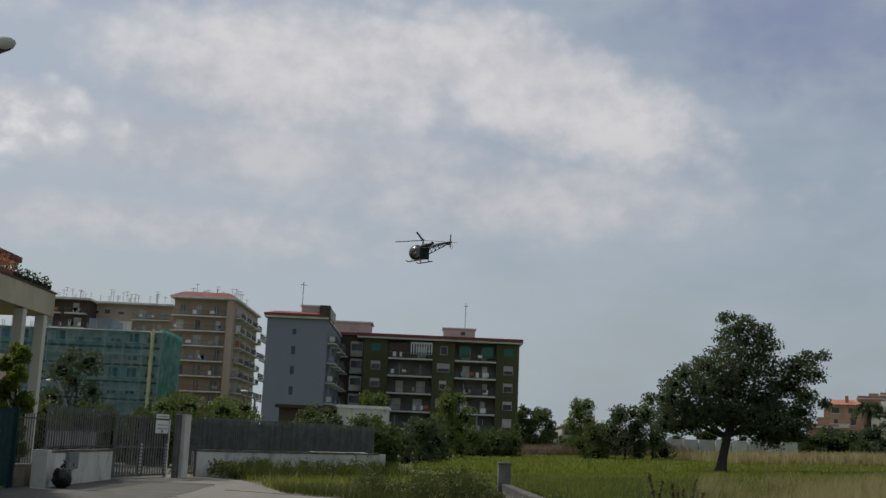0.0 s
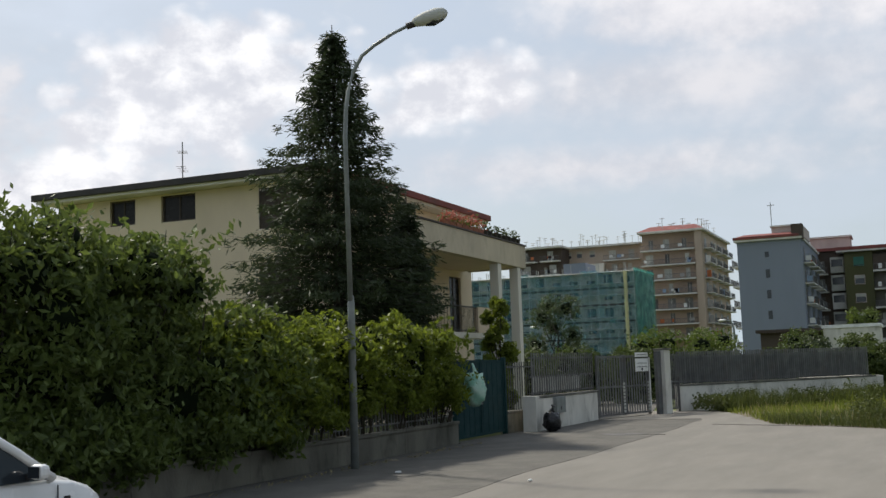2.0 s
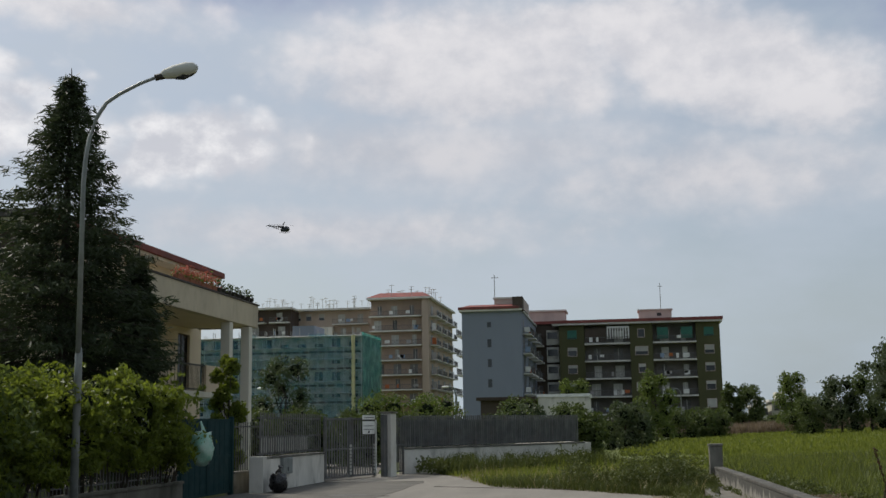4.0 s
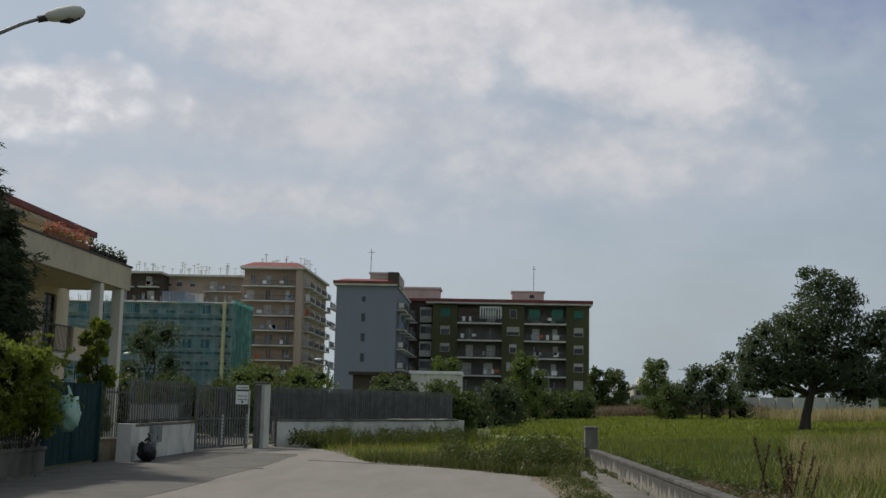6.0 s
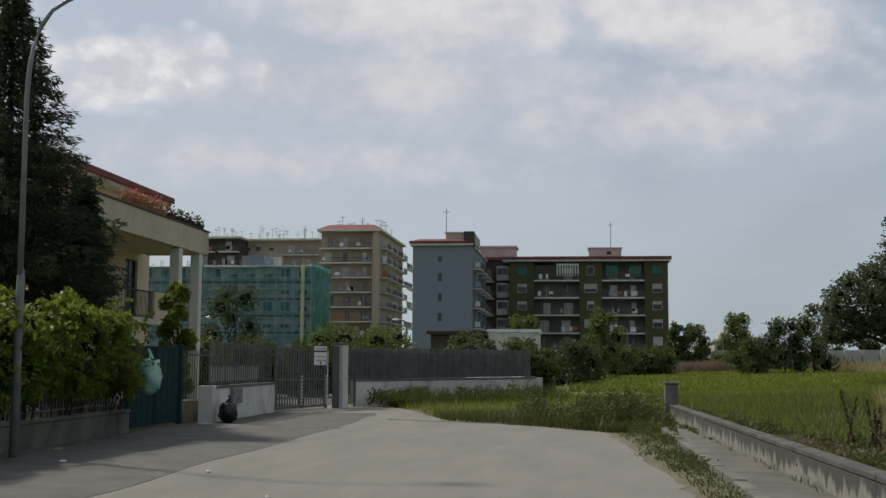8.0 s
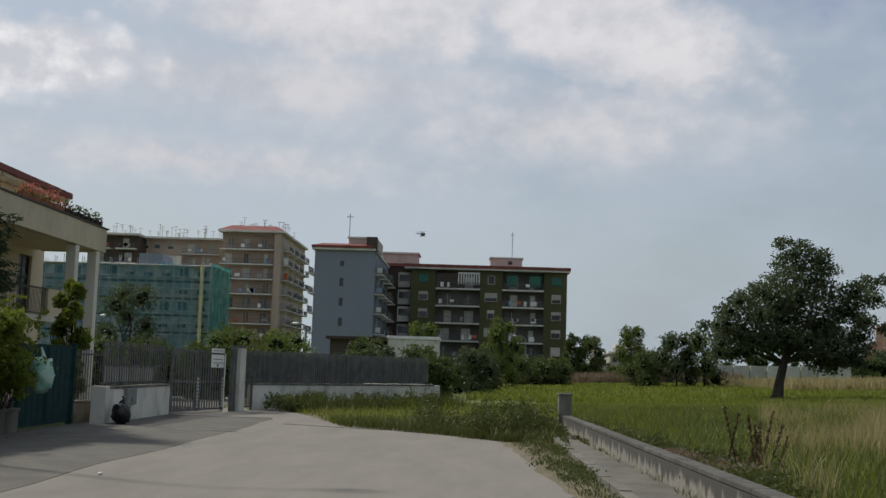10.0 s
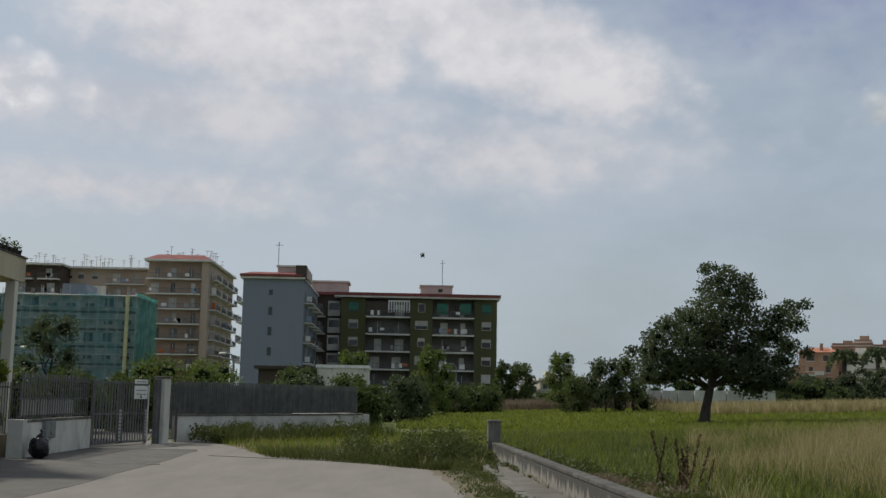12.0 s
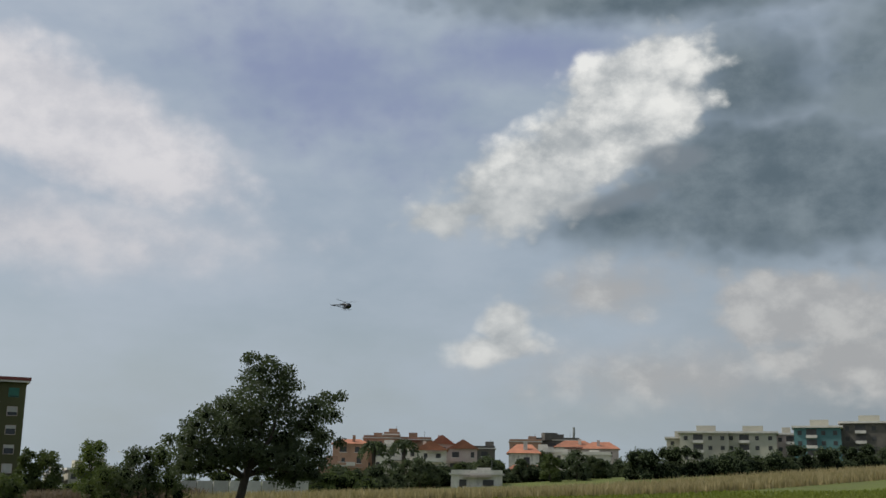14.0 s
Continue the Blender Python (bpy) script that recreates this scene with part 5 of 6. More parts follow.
def build_field_tree():
    """The lone broad tree in the field."""
    r = random.Random(21)
    x, y = 18.3, 66.4
    t = thing("field_tree", "lone broadleaf tree with dark trunk and open crown", "tree", at(x, y, ground_z(x, y)))
    m = Mesh()
    m.tube([(-.1, 0, -.15), (-.05, 0, .3), (.05, 0, 1.0), (.25, 0, 1.9), (.45, 0, 2.8)], [.55, .34, .27, .25, .22], 10)
    limbs = [((.45, 0, 2.7), (-.6, .2, 4.2), (-1.6, .3, 5.9)), ((.45, 0, 2.7), (1.0, -.3, 4.9), (1.0, -.2, 8.6)), ((.4, 0, 2.5), (2.8, .4, 4.6), (5.2, .5, 6.8)),
             ((.3, 0, 2.1), (-1.5, -.4, 3.3), (-3.6, -.3, 4.0)), ((.4, 0, 2.6), (1.5, -1, 4.5), (1.8, -1.5, 6.6)), ((.4, 0, 2.6), (.2, 1.3, 4.6), (-.3, 1.8, 6.8)),
             ((.4, 0, 2.3), (2.2, .5, 3.0), (4.2, .6, 3.8)), ((.3, 0, 2.1), (-1.2, .8, 2.8), (-2.6, 1.0, 3.0)), ((.3, 0, 2.2), (1.5, -.6, 2.7), (2.8, -.8, 2.5))]
    for a, b, c in limbs:
        m.tube([a, b, c], [.16, .1, .03], 7)
    m.part("trunk", BARK, t, smooth=True)
    sh = [(.3, 9.2, .55), (1.3, 8.9, .8), (2.4, 8.4, .7), (.4, 8.0, 1.0), (1.9, 7.4, 1.1), (3.2, 7.7, .5), (.2, 6.7, 1.2), (2.6, 6.4, 1.1), (-.9, 6.2, .9), (1.2, 5.9, 1.3),
          (4.2, 6.3, .9), (5.2, 7.0, .7), (6.0, 7.2, .45), (5.4, 6.1, .7), (3.9, 5.2, 1.1), (-2.4, 5.7, .8), (-3.2, 5.2, .6), (-1.6, 4.9, 1.1), (-3.0, 4.2, 1.0), (-4.0, 4.3, .5),
          (.3, 4.7, 1.3), (2.3, 4.6, 1.3), (5.3, 4.7, .7), (4.6, 3.8, .9), (5.9, 4.3, .4), (-1.7, 3.4, 1.0), (-3.4, 3.2, .7), (2.6, 3.2, 1.2), (3.9, 2.7, 1.0), (1.4, 3.4, 1.0),
          (2.6, 2.3, .8), (-2.6, 2.6, .6), (4.9, 2.9, .5), (-.9, 3.7, .9), (.2, 3.7, .8), (-.4, 3.0, .6), (1.4, 2.6, .6), (3.3, 2.0, .6), (3.0, 3.9, 1.1), (-.4, 5.3, 1.0), (-2.2, 3.6, .9), (4.4, 2.3, .5), (-2.0, 2.7, .7), (-3.3, 2.6, .6), (-1.2, 2.9, .6)]
    lumps = []
    for a, z, s in sh:
        for k in range(2):
            lumps.append((a + r.uniform(-.2, .2), r.uniform(-1, 1) * (1.5 if z < 7 else .6), z + r.uniform(-.1, .1), s, s, s * .82))
    leaves("crown", LEAF_TREE, lump_points(lumps, 38000, 31, .3), .18, t, 33)
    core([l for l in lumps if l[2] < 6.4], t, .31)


build_field_tree()

tree("young_tree", "slim leafy young citrus tree by the gate", -11.1, 30.6, 3.85, .55, LEAF_HEDGE, 9000, .10, 40, .1, .0, 15, 1.2)
TREES = [(-17.7, 57.3, 5.6, 1.6, LEAF_TREE), (-13.3, 46, 2.5, 1.2, LEAF_FAR), (-15.6, 45, 2.7, 1.3, LEAF_FAR), (-11.4, 48, 2.5, 1.2, LEAF_FAR), (-12.4, 58, 3.6, 1.6, LEAF_LIGHT),
         (-9.8, 59, 3.5, 1.5, LEAF_LIGHT), (-7.2, 80, 3.8, 1.8, LEAF_FAR), (-4.6, 110, 6.2, 2.1, LEAF_LIGHT), (-1.6, 54, 2.3, .9, LEAF_FAR), (.3, 75, 3.2, 1.4, LEAF_TREE),
         (3.0, 100, 6.3, 1.8, LEAF_LIGHT), (1.2, 88, 3.0, 1.4, LEAF_FAR), (6.5, 120, 3.3, 2.2, LEAF_FAR), (9.5, 122, 3.2, 2.0, LEAF_FAR), (15.0, 160, 6.9, 1.6, LEAF_FAR),
         (17.4, 160, 6.6, 2.2, LEAF_FAR), (20.3, 140, 7.3, 2.3, LEAF_LIGHT), (20.8, 112, 5.6, 2.2, LEAF_TREE), (23.6, 112, 5.9, 2.5, LEAF_FAR), (18.2, 114, 3.8, 1.8, LEAF_FAR),
         (-3.0, 70, 3.1, 1.4, LEAF_FAR), (-5.2, 66, 2.9, 1.2, LEAF_TREE)]
for i, (x, y, h, w, mt) in enumerate(TREES):
    tree("tree", {LEAF_TREE: "dark green leafy tree behind the field edge", LEAF_FAR: "mid green bushy tree beyond the wall", LEAF_LIGHT: "light green leafy tree before the flats"}[mt],
         x, y, h, w * (1.25 if h < 4.5 else 1), mt, 4200, .1 + y * .0013, 100 + i, .13, .1 if h > 4.5 else -.12, 10, 1.15, "background trees")

r = random.Random(77)
for i in range(20):
    a, d = radians(17.5 + i * .85 + r.uniform(-.3, .3)), r.choice((196, 206, 232, 246))
    h = r.uniform(3.6, 6.4) * (d / 220)
    tree("hill_tree", "dark green tree among the hillside houses", d * math.sin(a), d * math.cos(a), h, h * r.uniform(.36, .5), r.choice((LEAF_TREE, LEAF_TREE, LEAF_FAR)), 1500, .42, 300 + i, .13, .05, 8, 1.1, "hillside trees")


def scrub(name, label, x0, y0, x1, y1, h, n, mat, seed, size):
    """A belt of bushes too many to count."""
    r = random.Random(seed)
    L = math.hypot(x1 - x0, y1 - y0)
    lumps = []
    for i in range(int(L / .6)):
        k = i / int(L / .6)
        x, y = x0 + (x1 - x0) * k, y0 + (y1 - y0) * k + r.uniform(-3, 3)
        s = h * r.uniform(.14, .36)
        z = ground_z(x, y)
        lumps.append((x, y, z + h * (.15 + .75 * r.random() ** 1.6) - s * .5, s * 1.3, s * 1.3, s))
        lumps.append((x, y + 1, z + h * .2, s * 1.4, s, s))
    o = leaves(name, mat, lump_points(lumps, n, seed, .7), size, None, seed)
    core(lumps, o, .72)
    return tagged(o, label, "bushes", kind="stuff")


scrub("far_scrub", "low dark belt of bushes behind the field", 6, 175, 66, 165, 3.7, 30000, LEAF_FAR, 61, .36)
scrub("far_scrub", "dark belt of trees before the hill town", 62, 185, 128, 180, 4.3, 42000, LEAF_TREE, 62, .36)
scrub("far_scrub", "dark tree belt below the distant blocks", 106, 152, 210, 150, 5.2, 52000, LEAF_TREE, 63, .42)
scrub("far_scrub", "bushes behind the boundary wall", -17, 52, -2, 62, 2.6, 12000, LEAF_FAR, 64, .2)
scrub("far_scrub", "bushes before the olive block", -12, 150, 14, 150, 3.6, 9000, LEAF_FAR, 65, .3)

# ---- grass, weeds, straw ----
R = np.random.RandomState(77)


def scatter(n, x0, x1, y0, y1, clump=0.0, keep=None):
    p = np.stack([R.uniform(x0, x1, n), y0 + (y1 - y0) * R.uniform(0, 1, n) ** 1.5], 1)
    if clump:
        p += R.normal(size=p.shape) * .08
        q = np.array([noise.noise(Vector((a * clump, b * clump, 4))) for a, b in p])
        p = p[q > -.12]
    if keep:
        p = np.array([v for v in p if keep(*v)])
    return p


def off_road(x, y):
    """Right of and beyond the road's ragged end, before the boundary wall."""
    if y < 26.1:
        return x > 2.6
    lim = np.interp(y, (26.1, 28.2, 30.4, 36.2, 39.6), (.8, -.9, -3.4, -5.2, -6.6))
    wall = -7.5 + (y - 39) * .665 if y > 39 else -9
    return x > max(lim, wall) + .05 and not (y < 30 and par_x(y) - .6 < x < par_x(y) + .3)


g = blades("grass", GRASS, scatter(60000, -6.5, 24, 26, 75, 0, lambda x, y: off_road(x, y) and not (x > 3 and y < 32) and y > 33 + .6 * x), .22, .028, .6, 71)
tagged(g, "bright green rough meadow grass", "grass", kind="stuff")
g = blades("grass", WEED, scatter(26000, -6.5, 3.2, 26, 38, 0, lambda x, y: off_road(x, y) and y < 35 + .6 * x), .26, .02, .8, 95)
tagged(g, "dark rough grass at the road's end", "grass", kind="stuff")
g = blades("grass", GRASS, scatter(40000, 0, 75, 60, 150, 0, lambda x, y: x > (y - 60) * .1 - 1), .26, .12, .5, 72)
tagged(g, "bright green far meadow grass", "grass", kind="stuff")
g = blades("grass", GRASS, scatter(30000, 20, 80, 28, 75), .26, .07, .5, 82)
tagged(g, "green meadow grass on the rising field", "grass", kind="stuff")
g = blades("straw", STRAW, scatter(70000, 4.5, 30, 12, 46, .22, lambda x, y: x > par_x(y) + 1.4 and x > 4.4 + (y - 17) * .26 and noise.noise(Vector((x * .3, y * .14, 9))) > -.14), .78, .009, .7, 73)
tagged(g, "tall dry straw-coloured grass", "grass", kind="stuff")
g = blades("grass", WEED, scatter(52000, 3.3, 24, 11, 50, 0, lambda x, y: x > par_x(y) + .28), .34, .016, .8, 74)
tagged(g, "green undergrowth among the dry grass", "grass", kind="stuff")
g = blades("grass", GRASS, scatter(26000, 3.4, 26, 14, 50, .3, lambda x, y: x > par_x(y) + .4), .4, .014, .7, 83)
tagged(g, "fresh green blades among the dry grass", "grass", kind="stuff")
g = blades("wheat", STRAW, scatter(30000, 26, 150, 92, 122, 0, lambda x, y: x > 24 and y > 88 + .05 * x), 1.0, .10, .3, 75)
tagged(g, "strip of ripe golden cereal", "cereal", kind="stuff")


g = blades("dead_grass", DRYBROWN, scatter(9000, 2, 34, 138, 166), 1.3, .10, .5, 88)
tagged(g, "belt of tall dead brown grass at the field's end", "grass", kind="stuff")


def near_wall(x, y):
    d = (x + 7.5) * .833 - (y - 39) * .554
    return off_road(x, y) and 0.1 < d < 2.4


g = blades("weeds", WEED, scatter(16000, -7.2, 0, 30, 48, .5, near_wall), .68, .02, .7, 76)
tagged(g, "tall green weeds along the boundary wall", "weeds", kind="stuff")
g = blades("weeds", GRASS, scatter(9000, -7.2, 0.5, 29, 48, .4, near_wall), .5, .02, .8, 84)
tagged(g, "lighter grass tufts along the boundary wall", "weeds", kind="stuff")
g = blades("straw", STRAW, scatter(1500, -5, 2.6, 26, 40, .5, off_road), .4, .012, .9, 85)
tagged(g, "dry stalks at the road's end", "weeds", kind="stuff")
g = blades("weeds", WEED, scatter(2600, 1.1, 2.05, 13, 30, 1.9, lambda x, y: x > np.interp(y, (13.6, 16.2, 21.9, 26.1), (1.6, 1.5, 1.2, .95)) + .1 * noise.noise(Vector((y * 2, 0, 0)))), .11, .014, 1.2, 79, lambda x, y: 0)
tagged(g, "low weeds in the gutter by the kerb", "weeds", kind="stuff")
g = blades("straw", STRAW, scatter(350, .9, 2.2, 13, 30, .7, lambda x, y: x > np.interp(y, (13.6, 16.2, 21.9, 26.1), (1.5, 1.4, 1.1, .85))), .10, .012, 1.5, 86, lambda x, y: 0)
tagged(g, "dead grass in the gutter", "weeds", kind="stuff")
g = blades("weeds", WEED, scatter(3000, 2.2, 3.4, 11, 30, 1.5, lambda x, y: x < par_x(y) and (x > par_x(y) - .12 or y > 26)), .13, .010, 1.0, 80, lambda x, y: .1)
tagged(g, "weeds sprouting from the footway", "weeds", kind="stuff")


def weed_patch(label, spots, n, size, seed):
    """Low broad-leaved weeds."""
    o = leaves("weed_patch", WEED, lump_points(spots, n, seed, .3, -.2), size, None, seed)
    return tagged(o, label, "weeds", kind="stuff")


q = random.Random(12)
weed_patch("dark broad-leaved weeds at the road's end", [(1.9 - 2.6 * abs(q.gauss(0, .45)), q.uniform(27.4, 33.5), .12, q.uniform(.25, .55), q.uniform(.3, .65), q.uniform(.25, .85)) for _ in range(38)], 16000, .07, 91)
weed_patch("broad-leaved weeds below the boundary wall", [(-7.3 + t * 5.2 + q.uniform(.2, .9), 38.4 + t * 7.6 - q.uniform(0, .9), .15, q.uniform(.25, .5), q.uniform(.25, .5), q.uniform(.2, .6))
                                                          for t in (q.random() for _ in range(26))], 6000, .1, 92)
weed_patch("scattered low weeds along the gutter", [(2.0 - abs(q.gauss(0, .32)) * (.5 + (y - 12) * .05), y, .03, q.uniform(.08, .3), q.uniform(.12, .45), q.uniform(.05, .22)) for y in (12.5 + 16 * q.random() ** .7 for _ in range(60))], 5000, .045, 96)
weed_patch("weeds creeping over the footway", [(q.uniform(2.1, 2.9), y, .1, q.uniform(.1, .3), q.uniform(.15, .4), q.uniform(.06, .25)) for y in (30 - abs(q.gauss(0, 2.6)) for _ in range(26))], 5000, .055, 97)
weed_patch("brambles inside the parapet", [(par_x(y) + q.uniform(.4, 1.6), y, .15, q.uniform(.2, .45), q.uniform(.2, .5), q.uniform(.15, .4)) for y in (q.uniform(13, 29) for _ in range(40))], 7000, .075, 93)
o = leaves("dead_weed_patch", DRYBROWN, lump_points([(par_x(y) + q.uniform(.5, 1.5), y, .1, .4, .5, .28) for y in (q.uniform(16.5, 21) for _ in range(22))], 6500, 94, .2, -.2), .06, None, 94)
tagged(o, "withered brown weeds inside the parapet", "weeds", kind="stuff")
r = random.Random(5)
for i in range(11):
    x, y = 4.65 + r.uniform(-.55, .55), 18.2 + r.uniform(-.8, .8)
    d = thing("dock_plant", "dry rust-brown dock seed stalk", "weed", at(x, y, ground_z(x, y)), "dock stalks")
    h = r.uniform(.65, 1.25)
    lean = Vector((r.uniform(-.3, .3), r.uniform(-.1, .1), h))
    Mesh().tube([(0, 0, 0), lean * .5, lean], [.012, .009, .004], 5).part("stalk", BARK, d)
    pts = [lean * k + Vector((r.gauss(0, .013), r.gauss(0, .013), 0)) for k in (r.uniform(.25, 1) for _ in range(120))]
    leaves("seed_head", DOCK, pts, .045, d, i)
tw = [(-9.2 + R.normal() * .1, y) for y in R.uniform(10, 24, 260)]
tagged(blades("litter", STRAW, tw, .05, .03, 2.0, 81, lambda x, y: .01), "dry leaf litter at the foot of the wall", "leaf litter", kind="stuff")

# ---- street lamps ----
lamp = thing("street_lamp", "grey steel street lamp with a curved arm", "street lamp", at(-9.12, 17.77))
Mesh().tube([(0, 0, -.1), (0, 0, 2.95), (0, 0, 3.1)], [.075, .066, .052], 12).part("sleeve", GALV, lamp, "darker lower pole sleeve", True)
arm = [(0, -.02, 3.0), (.03, -.12, 6.0), (.07, -.14, 6.5), (.12, -.13, 6.85), (.22, -.1, 7.2), (.37, -.03, 7.5), (.58, .05, 7.68), (.92, .18, 7.90), (1.29, .34, 8.09)]
Mesh().tube(arm, [.05, .042, .04, .038, .038, .036, .034, .032, .03], 12).part("pole", GALV, lamp, smooth=True)
head = Mesh()
hd = Vector((.5, .21, .16)).normalized()
prof = [(0, .05), (.06, .09), (.25, .13), (.48, .14), (.62, .1), (.68, .03)]
head.tube([Vector((1.25, .325, 8.08)) + hd * a for a, b in prof], [b for a, b in prof], 14)
ho = head.part("head", SHUTTERPALE, lamp, "pale lamp housing", True)
Mesh().tube([Vector((1.25, .325, 8.00)) + hd * a for a in (.25, .4, .6)], [.06, .1, .05], 10).part("lens", GLASS, ho)
Mesh().tube([Vector((1.15, .28, 8.02)), Vector((1.29, .35, 8.07))], .06, 10).part("collar", GUTTER, ho)


def far_lamp(x, y, top, reach):
    z = ground_z(x, y)
    s = thing("street_lamp", "distant slim street lamp with a short arm", "street lamp", at(x, y, z), "distant street lamps")
    Mesh().tube([(0, 0, -.1), (0, 0, top - z - .7), (-reach * .3, 0, top - z - .1), (-reach, 0, top - z)], [.11, .09, .07, .06], 8).part("pole", GALV, s)
    Mesh().ball((-reach - .25, 0, top - z), (.32, .16, .09), 6, 8).part("head", WHITE, s, smooth=True)


far_lamp(9.7, 190, 7.5, 1.6)
far_lamp(-25.0, 78, 4.6, .5)
far_lamp(-12.9, 88, 4.8, .6)
far_lamp(33.0, 190, 8.0, 1.0)
far_lamp(79, 240, 9.5, 1.2)

# ---- bags and oddments by the gates ----
PLASTIC = material("green_tinted_plastic", (0.20, 0.44, 0.33), (0.42, 0.56, 0.48), 4, 0.35, 0, 0.8, 18)
BLACKBAG = material("black_plastic", (0.012, 0.012, 0.013), (0.02, 0.02, 0.022), 5, 0.3, 0, 0.9, 16)
bag = thing("hanging_bag", "full translucent green plastic bag hung on the gate post", "bag", at(-9.3, 24.15, 1.24))
Mesh().ball((0, 0, 0), (.26, .30, .38), 14, 18, .3).part("sack", PLASTIC, bag, smooth=True)
Mesh().tube([(0, 0, .28), (.02, 0, .42), (-.05, .02, .6)], [.1, .04, .02], 8).part("knot", PLASTIC, bag, smooth=True)
rb = thing("rubbish_bag", "tied black rubbish sack against the white wall", "rubbish bag", at(-8.72, 28.1, 0))
Mesh().ball((0, 0, .25), (.24, .27, .27), 14, 18, .3).part("sack", BLACKBAG, rb, smooth=True)
Mesh().tube([(0, 0, .5), (.02, .02, .6), (.05, 0, .68)], [.1, .04, .07], 8).part("knot", BLACKBAG, rb, smooth=True)
for i, (x, y, s) in enumerate(((-7.2, 12.5, .05), (-7.9, 17.0, .06), (-5.2, 15.9, .05), (-3.6, 13.2, .03))):
    lt = thing("litter", "crumpled scrap of white paper on the road", "litter", at(x, y, .008, i * 40), "scraps of litter")
    Mesh().ball((0, 0, s * .3), (s, s * .6, s * .35), 5, 7, .6).part("scrap", WHITE, lt)

# ---- parked hatchback ----
def build_car():
    car = thing("parked_car", "white parked hatchback with black trim", "car", at(-7.36, 6.48))
    PAINT = material("white_car_paint", (0.66, 0.67, 0.68), (0.62, 0.63, 0.64), 2, 0.22)
    TRIM = material("black_plastic_trim", (0.02, 0.02, 0.021), (0.03, 0.03, 0.03), 5, 0.6)
    RUBBER = material("tyre_rubber", (0.018, 0.018, 0.018), (0.03, 0.029, 0.028), 6, 0.85)
    # cross sections from tail to nose: y, half width at sill, at belt, belt height, roof half width, roof height, floor height
    secs = [(-1.95, .70, .70, .62, .60, .70, .36), (-1.85, .78, .78, .86, .58, 1.15, .26), (-1.55, .81, .81, .88, .62, 1.36, .22), (-.6, .82, .82, .88, .65, 1.40, .20), (.15, .82, .82, .88, .65, 1.37, .20),
            (.5, .82, .82, .89, .67, 1.17, .20), (.9, .82, .81, .885, .68, .945, .20), (1.2, .82, .80, .855, .64, .905, .20), (1.42, .815, .78, .79, .60, .85, .21), (1.58, .80, .75, .70, .54, .77, .23),
            (1.68, .75, .69, .58, .46, .65, .27), (1.73, .67, .62, .48, .4, .54, .32)]
    m = Mesh()
    ring = []
    for y, ws, wb, hb, wr, hr, fl in secs:
        mid = (hb + fl) / 2
        pts = [(0, fl), (ws * .93, fl), (ws, fl + .12), (ws * 1.01, mid), (wb, hb - .04), (wb - .03, hb), (wr + .03, hr - .05), (wr - .08, hr), (0, hr + .012)]
        pts += [(-x, z) for x, z in reversed(pts[1:-1])]
        ring.append([(x, y, z) for x, z in pts])
    k = len(ring[0])
    for q in ring:
        m.v += q
    for i in range(len(ring) - 1):
        for j in range(k):
            m.f.append((i * k + j, i * k + (j + 1) % k, (i + 1) * k + (j + 1) % k, (i + 1) * k + j))
    m.f += [tuple(range(k)), tuple(reversed(range((len(ring) - 1) * k, len(ring) * k)))]
    body = m.part("body", PAINT, car, smooth=True)
    for s in (1, -1):
        g2 = Mesh()
        g2.v += [(s * .828, -1.1, .90), (s * .828, .84, .90), (s * .72, .2, 1.325), (s * .72, -.95, 1.335), (s * .79, -1.1, .89), (s * .79, .84, .89), (s * .67, .2, 1.31), (s * .67, -.95, 1.32)]
        g2.f += [(0, 1, 2, 3), (7, 6, 5, 4), (0, 4, 5, 1), (1, 5, 6, 2), (2, 6, 7, 3), (3, 7, 4, 0)]
        g2.part("side_window", GLASS, car)
        Mesh().tube([(s * .805, .93, .90), (s * .77, .56, 1.135), (s * .70, .16, 1.375)], .042, 8).part("windscreen_pillar", PAINT, car, smooth=True)
        Mesh().box(s * .83 - .012, s * .83 + .012, -1.4, .93, .49, .535).part("side_moulding", TRIM, car, "black rubbing strip")
        mi = Mesh().box(s * .95 - .075, s * .95 + .075, .56, .68, .92, 1.045).part("mirror", PAINT, car, bevel=.04)
        Mesh().box(s * .95 - .055, s * .95 + .055, .548, .559, .937, 1.028).part("mirror_glass", GLASS, mi)
        Mesh().tube([(s * .8, .63, .93), (s * .9, .62, .97)], .03, 8).part("mirror_arm", TRIM, mi)
        Mesh().box(s * .822 - .008, s * .822 + .008, 1.06, 1.12, .705, .735).part("side_indicator", TRIM, car)
        Mesh().box(s * .50 - .12, s * .50 + .12, 1.60, 1.70, .58, .68).part("headlight", GLASS, car, bevel=.02)
        Mesh().box(s * .826 - .004, s * .826 + .004, .965, .975, .3, .84).part("door_gap", TRIM, car)
        for y in (1.31, -1.2):
            ar = Mesh().tube([(s * .835, y, .33), (s * .60, y, .33)], .295, 28).part("wheel_arch", TRIM, car)
            w = Mesh().tube([(s * .68, y, .27), (s * .70, y, .27), (s * .82, y, .27), (s * .84, y, .27)], [.23, .265, .265, .23], 24).part("wheel", RUBBER, car, smooth=False)
            Mesh().tube([(s * .82, y, .27), (s * .848, y, .27)], [.16, .145], 20).part("hubcap", GUTTER, w)
    ws = Mesh()
    ws.v += [(-.68, .90, .968), (.68, .90, .968), (.60, .18, 1.40), (-.60, .18, 1.40), (-.68, .88, .94), (.68, .88, .94), (.60, .16, 1.375), (-.60, .16, 1.375)]
